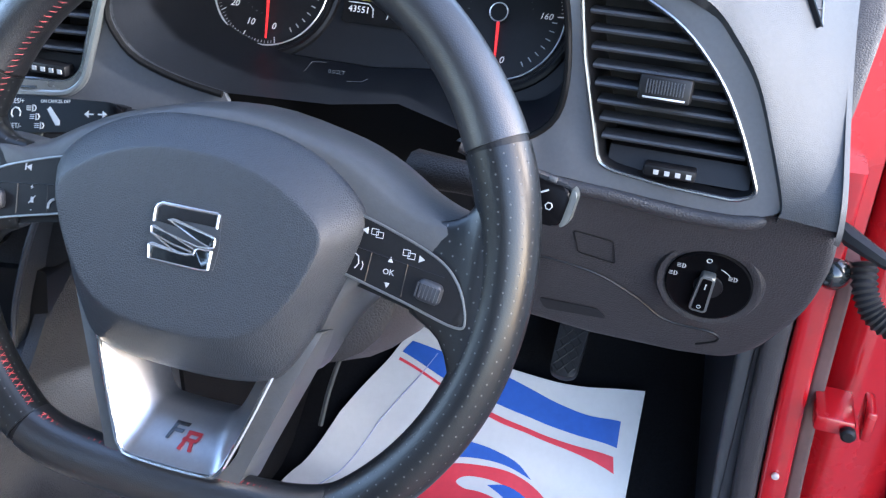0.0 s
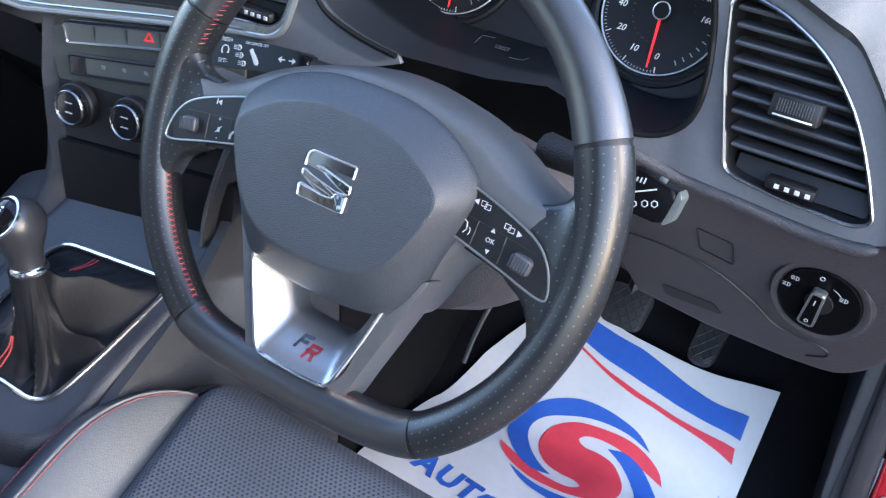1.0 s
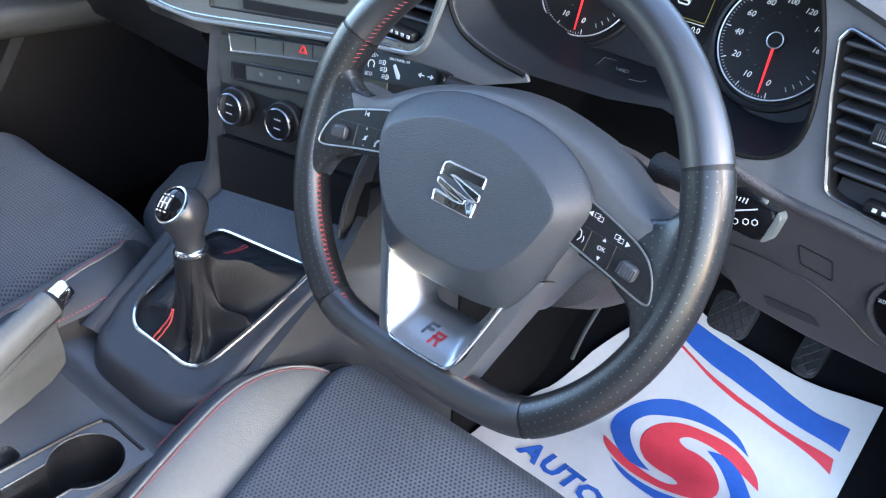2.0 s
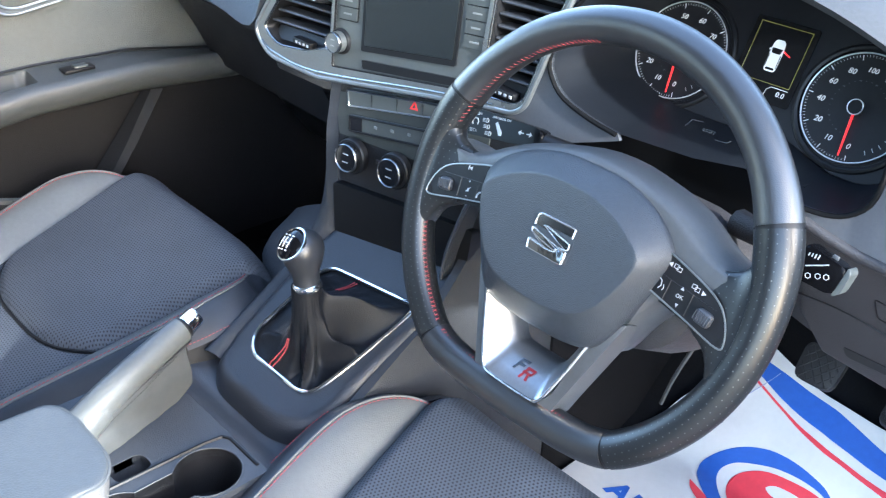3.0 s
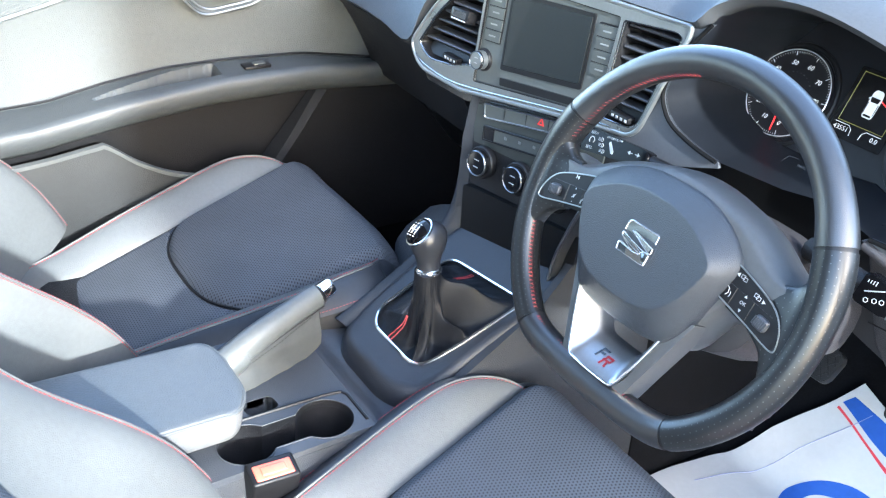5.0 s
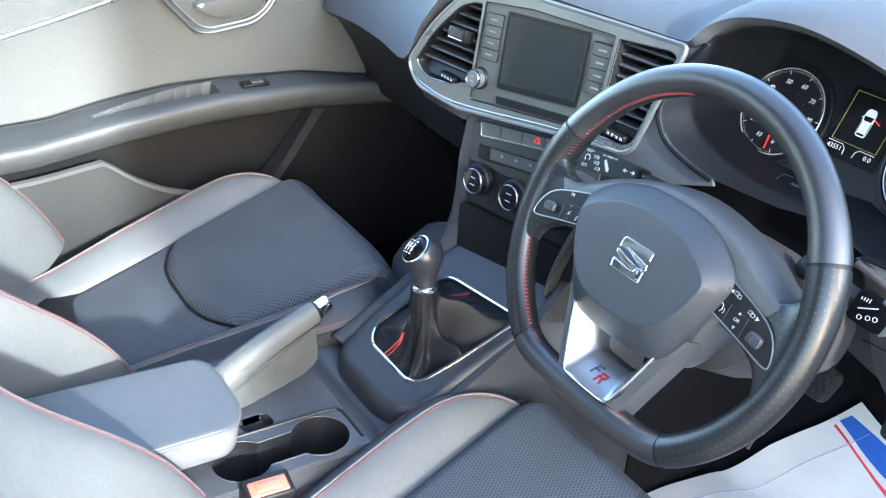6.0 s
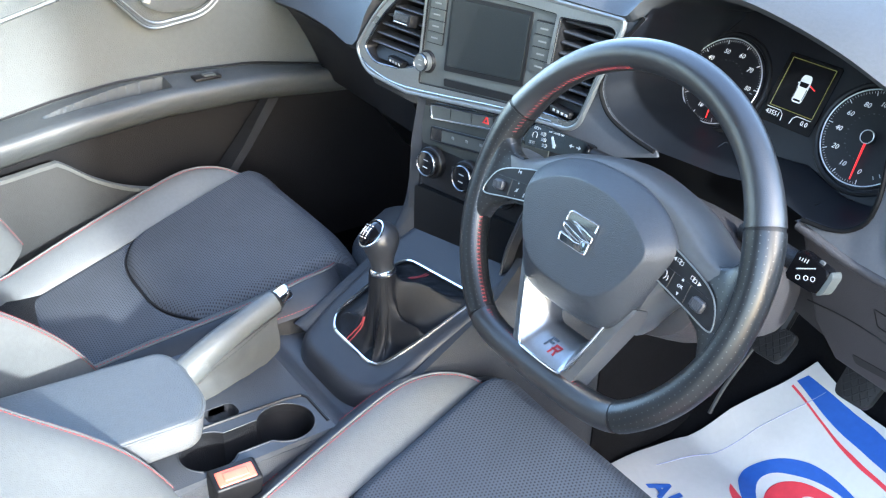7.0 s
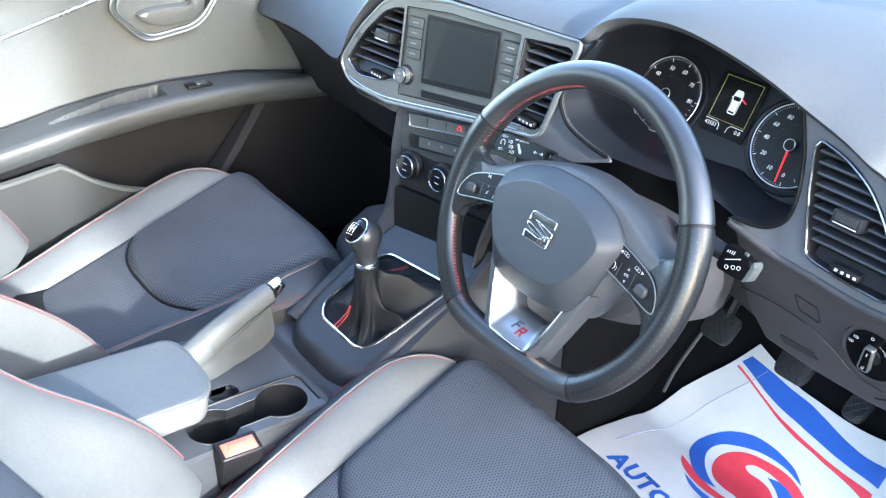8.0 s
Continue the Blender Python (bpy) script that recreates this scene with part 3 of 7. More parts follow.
def dashboard():
    d = thing("dashboard", (-0.3, 0.4, 0.3), "grey dashboard with a hooded cluster, soft top and silver trim", "dashboard", kind="")
    # soft top: from the front edge to the foot of the windscreen
    front = [(-1.028, 0.150, 0.665), (-0.985, 0.138, 0.670), (-0.860, 0.126, 0.684), (-0.735, 0.106, 0.693), (-0.620, 0.084, 0.700), (-0.580, 0.086, 0.765), (-0.52, 0.098, 0.834), (-0.47, 0.105, 0.842)]
    front += [(x, yf(x, 0.85) - 0.008, 0.853) for x in (-0.40, -0.30, -0.20, -0.155)]
    front += [(x, yf(x, z) - 0.018, z) for x, z in HOOD]
    front += [(x, yf(x, z) - 0.008, z) for x, z in SURR[:6]]
    back = []
    ends = {5: (0.3665, 0.186, 0.682), 4: (0.3645, 0.194, 0.706), 3: (0.3600, 0.245, 0.742), 2: (0.3560, 0.310, 0.786), 1: (0.3580, 0.43, 0.832), 0: (0.358, 0.58, 0.875)}
    for i, (x, y, z) in enumerate(front):
        k = i - (len(front) - 6)
        if k >= 0:
            back.append(ends[k])
        else:
            back.append((x * 1.02 - 0.01 + (0.08 * max(0, x / 0.24)), 0.88 - 0.3 * (x + 0.35) ** 2 - 0.12 * max(0, (x - 0.1) / 0.14), 0.905))
    fl = curve_through(front, 4, False)
    bl = curve_through(back, 4, False)
    bm = B()
    rows = []
    for i_row, (f, b) in enumerate(zip(fl, bl)):
        calm = 1.0 - max(0.0, min(1.0, (i_row - (len(fl) - 21)) / 18))
        row = []
        # lip turned down and in
        row.append(f + Vector((0, 0.030, -0.012)))
        row.append(f + Vector((0, 0.008, -0.008)))
        row.append(f)
        for i in range(1, 15):
            t = (i / 14) ** 1.6
            p = f.lerp(b, t)
            low = max(0.0, min(1.0, (0.835 - f.z) / 0.05)) * (f.x < -0.4)
            p.z += low * (b.z - f.z) * (1 - (1 - t) ** 5 - t)
            bulge = 0.030 * math.sin(math.pi * min(1.0, t * 1.15)) * (1 - t)
            edge = 0.010 * (1 - math.exp(-t * 40)) * (1 - t)
            p.z += (bulge + edge) * calm
            row.append(p)
        rows.append(row)
    loft(bm, rows, closed=False)
    part("top_pad", bm, DASHTOP, d, "soft grained dark top pad")
    bm = B()
    cap = curve_through([ends[k] for k in (0, 1, 2, 3, 4, 5)] + [(0.3665, 0.190, 0.670)], 4, False)
    loft(bm, [[p + Vector((-0.004, -0.002, 0.002)) for p in cap], cap, [Vector((min(p.x - 0.003, 0.362), max(p.y, 0.30) + 0.02, p.z - 0.014)) for p in cap], [Vector((0.352, 0.80, p.z - 0.03)) for p in cap]], closed=False)
    part("end_cap", bm, DASHTOP, d, "grained end of the dashboard")
    # small three-cornered demister outlet at the end of the top
    tri = [Vector((0.327, 0.264, 0.797)), Vector((0.323, 0.296, 0.823)), Vector((0.311, 0.277, 0.826))]
    nrm = (tri[1] - tri[0]).cross(tri[2] - tri[0]).normalized()
    nrm = nrm if nrm.z > 0 else -nrm
    bm = B()
    loft(bm, [[p - nrm * 0.012 for p in tri], [p + nrm * 0.0015 for p in tri]], cap=True)
    outlet = part("demister_outlet", bm, BLACK, d, "dark demister outlet")
    bm = B()
    tube(bm, [p + nrm * 0.0018 for p in tri], 0.0009, n=6, closed=True)
    part("outlet_edge", bm, GUNMETAL, outlet, "pale edge")
    for k in (0.35, 0.6, 0.85):
        bm = B()
        tube(bm, [tri[0].lerp(tri[1], k) + nrm * 0.002, tri[0].lerp(tri[2], k) + nrm * 0.002], 0.0007, n=5)
        part("outlet_slat", bm, SLAT, outlet)
    # grey fascia round the cluster and the outer vent
    outer = CL_HOLE + [(-0.077, 0.7095), (-0.13, 0.691), (-0.205, 0.684), (-0.250, 0.700), (-0.198, 0.708), (-0.184, 0.722), (-0.161, 0.812), (-0.151, 0.838), (-0.158, 0.846), (-0.215, 0.848), (-0.17, 0.852)]
    bm = B()
    plate(bm, outer, [], yf, 0.0, 0.004)
    part("inner_fascia", bm, FASCIA, d, "grey painted fascia beside the cluster")
    bm = B()
    right = CL_RIGHT + [(0.160, 0.850), (0.206, 0.836)] + [tuple(p) for p in curve_through([(0.240, 0.822)] + SURR, 4, False)] + [(0.290, 0.675), (0.258, 0.677), (0.16, 0.684), (0.095, 0.700)]
    plate(bm, right, [rounded(RVENT)], yf, 0.0, 0.004)
    part("outer_fascia", bm, FASCIA, d, "grey painted fascia round the vent")
    # grained lip under the fascia
    bm = B()
    lip = curve_through([(0.098, 0.697), (0.16, 0.679), (0.210, 0.675), (0.258, 0.671), (0.298, 0.671), (0.318, 0.676)], 6, False)
    tube(bm, [(p[0], yf(p[0], p[1]) + 0.002, p[1]) for p in lip], [0.0062] * (len(lip) - 4) + [0.0058, 0.005, 0.004, 0.002], n=10)
    part("lower_lip", bm, LOWER, d, "grained lip below the fascia")
    # recess of the cluster
    top = [(x, z - 0.006) for x, z in HOOD[:7]]
    ring = [(-0.130, 0.857)] + top[1:6] + [(0.148, 0.852)] + CL_RIGHT[::-1][1:] + [(0.05, 0.722), (0.0, 0.716)] + CL_HOLE[::-1][:-1]
    inner = []
    for x, z in ring:
        k = 0.93
        inner.append((0.0 + x * k, 0.775 + (z - 0.785) * 0.80))
    bm = B()
    def mid(k):
        return [((1 - k) * a[0] + k * b[0], (1 - k) * (yf(*a) + 0.004) + k * (y_clus(*b) - 0.006), (1 - k) * a[1] + k * b[1]) for a, b in zip(ring, inner)]
    loft(bm, [[(a[0], yf(*a) + 0.001, a[1]) for a in ring], mid(0.0), mid(0.35), mid(0.7), mid(1.0)])
    part("cluster_surround", bm, surface("surround_plastic", (0.0080, 0.0095, 0.0125), 0.36, spec=0.32, grain=500, bump=0.1, vary=0.2), d, "black hooded cluster surround")
    for line in (CL_HOLE, CL_RIGHT):
        bm = B()
        tube(bm, [(x, yf(x, z) - 0.0035, z) for x, z in line], 0.0026, n=8)
        part("cluster_lip", bm, surface("lip_rubber", (0.0035, 0.0036, 0.004), 0.65, spec=0.12, grain=500, bump=0.05, vary=0.1), d, "black lip of the cluster opening")
    bm = B()
    plate(bm, inner, [], y_clus, 0.004, 0.01)
    part("cluster_face", bm, DIAL, d, "black cluster face")
    # knee panel and what lies under the column
    knee = [(0.095, 0.700), (0.16, 0.683, 0.004), (0.258, 0.676), (0.312, 0.680), (0.326, 0.683), (0.350, 0.682), (0.366, 0.684, 0.002), (0.372, 0.640, 0.02), (0.366, 0.585, 0.03), (0.340, 0.530, 0.03), (0.318, 0.508, 0.02), (0.275, 0.503), (0.20, 0.503), (0.13, 0.512), (0.105, 0.56)]
    bm = B()
    plate(bm, rounded(knee, 0.004), [], y_low, 0.0, 0.05)
    bmesh.ops.bevel(bm, geom=[e for e in bm.edges if len(e.link_faces) == 2 and e.calc_face_angle(0) > 1.0], offset=0.008, segments=3, affect="EDGES", profile=0.5)
    part("knee_panel", bm, LOWER, d, "grey grained knee panel")
    bm = B()
    plate(bm, rounded([(0.155, 0.540), (0.205, 0.541), (0.214, 0.530), (0.160, 0.527)], 0.004), [], y_low, 0.0008, 0.002)
    part("card_slot", bm, BLACK, d, "dark recess")
    sq = rounded([(0.183, 0.628), (0.214, 0.624), (0.217, 0.600), (0.187, 0.605)], 0.003)
    bm = B()
    tube(bm, [(p[0], y_low(*p) - 0.0003, p[1]) for p in sq], 0.0008, n=6, closed=True)
    flap = curve_through([(0.10, 0.588), (0.15, 0.592), (0.20, 0.585), (0.235, 0.566), (0.262, 0.545), (0.300, 0.541), (0.306, 0.532), (0.290, 0.522)], 6, False)
    tube(bm, [(p[0], y_low(p[0], p[1]) - 0.0003, p[1]) for p in flap], 0.0011, n=6)
    part("panel_joint", bm, BLACK, d, "dark joints of the covers")
    bm = B()
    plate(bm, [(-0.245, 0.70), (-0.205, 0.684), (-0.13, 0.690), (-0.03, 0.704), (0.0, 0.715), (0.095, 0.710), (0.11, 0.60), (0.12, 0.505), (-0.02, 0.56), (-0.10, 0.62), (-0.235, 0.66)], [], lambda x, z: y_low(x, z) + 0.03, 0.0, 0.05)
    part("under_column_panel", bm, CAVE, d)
    # passenger side: soft face beside the trim, glovebox below
    def face(u, v):
        x = -1.0 + u * 0.425
        z = 0.694 + 0.072 * min(0.0, x + 0.62) - 0.16 * v
        y = 0.100 + 0.125 * max(0.0, -0.62 - x) + 0.10 * v ** 0.7
        return (x, y, z)
    bm = B()
    sheet(bm, face, 20, 12, 0.03, (0, 1, 0))
    part("passenger_face", bm, DARK, d, "dark passenger side of the dashboard")

    def box(u, v):
        x = -1.0 + u * 0.535
        far = max(0.0, -0.84 - x)
        z = 0.680 - v * 0.27
        y = 0.200 + 0.25 * far + 0.05 * v + 0.03 * (1 - u) + 0.16 * max(0.0, v - 0.65)
        return (x, y, z)
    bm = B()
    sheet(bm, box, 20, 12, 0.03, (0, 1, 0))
    part("glovebox", bm, CAVE, d, "glovebox lid, darkened for the footwell's low light")
    # grille by the windscreen corner
    bm = B()
    rbox(bm, (0.315, 0.36, 0.855), (0.03, 0.09, 0.004), 0.001, 1, None)
    part("demister_grille", bm, BLACK, d)
    return d


dashboard()


def centre_stack():
    """The band with the screen and vents, and the controls below it."""
    s = thing("centre_stack", (-0.36, 0.13, 0.44), "silver-framed centre console with touch screen and heating controls", "centre console")
    outer = [(-0.600, 0.703, 0.012), (-0.564, 0.763, 0.03), (-0.510, 0.820, 0.03), (-0.473, 0.834, 0.02), (-0.383, 0.846), (-0.247, 0.848), (-0.152, 0.848, 0.004),
             (-0.152, 0.836, 0.004), (-0.187, 0.715, 0.008), (-0.200, 0.704, 0.008), (-0.239, 0.701), (-0.312, 0.692), (-0.486, 0.668), (-0.575, 0.674, 0.02)]
    unit = [(-0.464, 0.822, 0.003), (-0.380, 0.832), (-0.246, 0.834, 0.003), (-0.252, 0.712, 0.003), (-0.312, 0.705), (-0.464, 0.687, 0.004)]
    bm = B()
    plate(bm, rounded(outer, 0.003), [rounded(LVENT), rounded(CVENT), rounded(unit, 0.003)], yf, 0.006, 0.02)
    part("trim_frame", bm, GUNMETAL, s, "satin silver trim frame", sharp=30)
    bm = B()
    tube(bm, [(p[0], yf(*p) - 0.0045, p[1]) for p in rounded(outer, 0.003)], 0.0032, n=8, closed=True)
    part("trim_edge", bm, surface("trim_edge_silver", (0.34, 0.355, 0.35), 0.32, metal=0.8, grain=900, bump=0.02, vary=0.06), s, "bright satin edge of the trim")
    bm = B()
    low_edge = [(-0.585, 0.692), (-0.560, 0.681), (-0.486, 0.6755), (-0.312, 0.699), (-0.225, 0.707)]
    tube(bm, [(p[0], yf(p[0], p[1]) - 0.0064, p[1]) for p in curve_through(low_edge, 6, False)], 0.0011, n=6)
    part("bright_line", bm, RINGCHROME, s, "thin bright lines of the trim")
    bm = B()
    under = [(-0.585, 0.678), (-0.486, 0.670), (-0.312, 0.694), (-0.235, 0.702), (-0.235, 0.680), (-0.312, 0.676), (-0.486, 0.650), (-0.57, 0.655)]
    plate(bm, rounded(under, 0.004), [], yf, -0.008, 0.04)
    part("lower_band", bm, GLOSS, s, "gloss dark lower band")
    # black tube added in place of the shadow gap round the housing
    bm = B()
    tube(bm, [(p[0], yf(*p) - 0.0042, p[1]) for p in rounded(unit, 0.003)], 0.0016, n=6, closed=True)
    part("unit_shadow_line", bm, BLACK, s, "black line standing in for the shadow gap round the screen housing")
    bm = B()
    plate(bm, rounded(unit, 0.003), [], yf, 0.002, 0.02)
    part("screen_unit", bm, surface("unit_plastic", (0.066, 0.073, 0.072), 0.38, grain=700, bump=0.06, vary=0.08), s, "grey screen housing")
    bm = B()
    plate(bm, rounded([(-0.418, 0.7065), (-0.262, 0.7225), (-0.262, 0.7135), (-0.416, 0.6965)], 0.002), [], yf, 0.0040, 0.004)
    part("disc_slot", bm, BLACK, s, "dark slot below the screen")
    bm = B()
    plate(bm, rounded([(-0.422, 0.819), (-0.284, 0.827), (-0.283, 0.733), (-0.420, 0.717)], 0.003), [], yf, 0.004, 0.0)
    part("screen_bezel", bm, BLACK, s, "black bezel")
    bm = B()
    plate(bm, rounded([(-0.417, 0.814), (-0.287, 0.822), (-0.287, 0.740), (-0.415, 0.725)], 0.002), [], yf, 0.0052, 0.0)
    part("screen", bm, SCREEN, s, "dark switched-off touch screen")
    for k in range(4):
        for x0, z0 in ((-0.444, 0.802), (-0.262, 0.8125)):
            if k == 0:
                bm = B()
                plate(bm, rounded([(x0 - 0.0152, z0 + 0.0075), (x0 + 0.0152, z0 + 0.009), (x0 + 0.0152, z0 - 0.0545), (x0 - 0.0152, z0 - 0.056)], 0.003), [], yf, 0.0030, 0.0)
                part("button_well", bm, BLACK, s)
            bm = B()
            z = z0 - 0.0155 * k - (0.001 if x0 > -0.3 else 0)
            w = 0.014
            plate(bm, rounded([(x0 - w, z + 0.0063), (x0 + w, z + 0.0077), (x0 + w, z - 0.0063), (x0 - w, z - 0.0077)], 0.001), [], yf, 0.0045, 0.0)
            b = part("button", bm, BUTTON, s, "grey button")
            bm = B()
            plate(bm, [(x0 - 0.006, z + 0.0006), (x0 + 0.006, z + 0.0013), (x0 + 0.006, z - 0.0006), (x0 - 0.006, z - 0.0013)], [], yf, 0.005, -0.004)
            part("caption", bm, FAINTPRINT, b)
    n = Vector((0.15, -1, 0.1)).normalized()

    def knob(x, z, r, h, cap=GLOSS, look_of_cap="black cap"):
        m = basis((x, yf(x, z), z), (1, 0.15, 0), (0, 0.1, 1))
        bm = B()
        lathe(bm, [(r * 1.25, -0.004), (r * 1.25, 0.004), (r * 1.16, 0.006), (r * 1.10, 0.006)], 32, m)
        k = part("knob_base", bm, BLACK, s, "round black control")
        bm = B()
        lathe(bm, [(r * 1.0, h * 0.8), (r, h * 0.9), (r * 0.97, h), (r * 0.93, h + 0.0006), (r * 0.89, h - 0.0004), (r * 0.89, h - 0.003)], 32, m)
        part("chrome_rim", bm, RINGCHROME, k, "chrome rim")
        bm = B()
        lathe(bm, [(r * 1.02, 0.004), (r * 0.99, h * 0.82), (r * 0.89, h * 0.85), (r * 0.89, h - 0.001), (r * 0.6, h - 0.0005), (0.0, h - 0.0005)], 32, m)
        part("cap", bm, cap, k, look_of_cap)
        bm = B()
        for dz in (0.28, -0.28):
            prism(bm, [(-0.24 * r, dz * r - 0.0006), (0.24 * r, dz * r - 0.0006), (0.24 * r, dz * r + 0.0006), (-0.24 * r, dz * r + 0.0006)], h - 0.0006, h - 0.0001, m=m)
        part("caption", bm, GREYPRINT, k)
    knob(-0.454, 0.720, 0.0125, 0.018, GUNMETAL, "satin silver cap")
    # heating panel
    pan = [(-0.478, 0.664, 0.004), (-0.30, 0.690), (-0.20, 0.690), (-0.215, 0.56), (-0.235, 0.548, 0.004), (-0.452, 0.538, 0.006)]
    bm = B()
    plate(bm, rounded(pan, 0.004), [], yf, -0.010, 0.03)
    part("heater_panel", bm, DARK, s, "dark heating panel")
    bm = B()
    plate(bm, rounded([(-0.472, 0.666), (-0.235, 0.690), (-0.235, 0.605), (-0.457, 0.600)], 0.003), [], yf, -0.008, 0.02)
    part("switch_strip", bm, surface("switch_panel", (0.042, 0.047, 0.045), 0.36, grain=700, bump=0.06, vary=0.08), s, "grey switch panel")
    row = [(-0.444, 0.661, 0.002), (-0.30, 0.682), (-0.25, 0.686, 0.002), (-0.252, 0.668, 0.002), (-0.31, 0.664), (-0.440, 0.642, 0.002)]
    bm = B()
    plate(bm, rounded(row, 0.002), [], yf, -0.004, 0.012)
    part("switch_bar", bm, BUTTON, s, "pale grey row of switches")
    bm = B()
    tube(bm, [(p[0], yf(*p) + 0.0035, p[1]) for p in rounded(row, 0.002)], 0.0014, n=6, closed=True)
    part("row_edge", bm, CHROME, s, "thin chrome edge")
    for k in range(1, 5):
        bm = B()
        x = -0.444 + 0.039 * k
        z = 0.6515 + 0.165 * (x + 0.444)
        rbox(bm, (x, yf(x, z) + 0.0037, z), (0.0008, 0.001, 0.017), 0)
        part("switch_gap", bm, BLACK, s)
    bm = B()
    x, z = -0.340, 0.670
    plate(bm, [(x - 0.006, z - 0.005), (x + 0.006, z - 0.004), (x + 0.0005, z + 0.0065)], [[(x - 0.003, z - 0.003), (x + 0.003, z - 0.0025), (x + 0.0003, z + 0.003)]], yf, -0.0032, 0.0036)
    part("hazard_mark", bm, glow("hazard_red", (0.5, 0.03, 0.03), 0.05), s, "red warning triangle")
    row2 = [(-0.438, 0.630), (-0.30, 0.648), (-0.24, 0.652), (-0.242, 0.632), (-0.30, 0.628), (-0.436, 0.611)]
    bm = B()
    plate(bm, rounded(row2, 0.002), [], yf, -0.004, 0.012)
    part("heater_switch_bar", bm, BUTTON, s, "grey lower row of switches")
    bm = B()
    tube(bm, [(p[0], yf(*p) + 0.0036, p[1]) for p in rounded(row2, 0.002)], 0.0016, n=6, closed=True)
    part("row_border", bm, BLACK, s, "black border of the lower row")
    bm = B()
    plate(bm, [(-0.438, 0.630), (-0.418, 0.6325), (-0.416, 0.6145), (-0.436, 0.611)], [], yf, -0.003, 0.012)
    part("display_window", bm, GLOSS, s, "gloss black display window")
    for k in range(5):
        bm = B()
        x = -0.395 + 0.026 * k
        z = 0.6235 + 0.13 * (x + 0.42)
        rbox(bm, (x, yf(x, z) + 0.0036, z), (0.005, 0.001, 0.0035), 0)
        part("caption", bm, FAINTPRINT, s)
    knob(-0.424, 0.582, 0.0185, 0.014)
    knob(-0.3545, 0.585, 0.0185, 0.014)
    knob(-0.285, 0.588, 0.0185, 0.014)
    for x in (-0.390, -0.320):
        bm = B()
        rbox(bm, (x, yf(x, 0.583) + 0.009, 0.583 + 0.06 * (x + 0.36)), (0.010, 0.003, 0.006), 0.001)
        part("side_button", bm, LOWER, s)
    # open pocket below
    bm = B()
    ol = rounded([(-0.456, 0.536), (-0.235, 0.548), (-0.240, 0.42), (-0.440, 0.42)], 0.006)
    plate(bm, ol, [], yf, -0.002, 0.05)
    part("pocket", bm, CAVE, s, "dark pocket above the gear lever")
    # left cheek of the stack
    bm = B()
    cheek = [(-0.474, 0.668), (-0.4785, 0.60), (-0.474, 0.54), (-0.468, 0.49), (-0.464, 0.44), (-0.462, 0.40)]
    rings = []
    for x, z in cheek:
        y0 = yf(x, z)
        rings.append([(x + 0.018, y0 + 0.012, z), (x + 0.004, y0 + 0.004, z), (x - 0.004, y0 + 0.010, z), (x - 0.010, y0 + 0.05, z), (x - 0.012, y0 + 0.30, z), (x + 0.018, y0 + 0.30, z)])
    loft(bm, rings, cap=True)
    part("side_cheek", bm, CONSOLE, s, "grey side cheek")
    # the cheek sweeps down and back along the tunnel
    bm = B()
    way = curve_through([(-0.474, 0.098, 0.56), (-0.474, 0.088, 0.50), (-0.474, 0.060, 0.455), (-0.472, 0.010, 0.418), (-0.466, -0.055, 0.384), (-0.460, -0.110, 0.360)], 5, False)
    loft(bm, [[p + Vector((0.026, 0.012, -0.010)), p + Vector((0.016, 0.004, 0.0)), p + Vector((0.004, 0.0, 0.002)), p + Vector((-0.006, 0.002, -0.004)), p + Vector((-0.012, 0.010, -0.020)), Vector((p.x - 0.030, p.y + 0.02, p.z - 0.15))] for p in way], closed=False)
    part("side_sweep", bm, CONSOLE, s, "grey edge sweeping down to the tunnel", sharp=60)
    return s


centre_stack()
vent("air_vent", RVENT, 9, 0.716, 0.812, yf, "driver's side air vent with dark slats and chrome ring", (0.248, 0.7005), (0.236, 0.757))
vent("air_vent", LVENT, 7, 0.718, 0.806, yf, "central air vent with dark slats beside the screen", (-0.515, 0.7035), (-0.500, 0.767))
vent("air_vent", CVENT, 8, 0.735, 0.826, yf, "central air vent with dark slats behind the steering wheel", (-0.217, 0.7215), None)


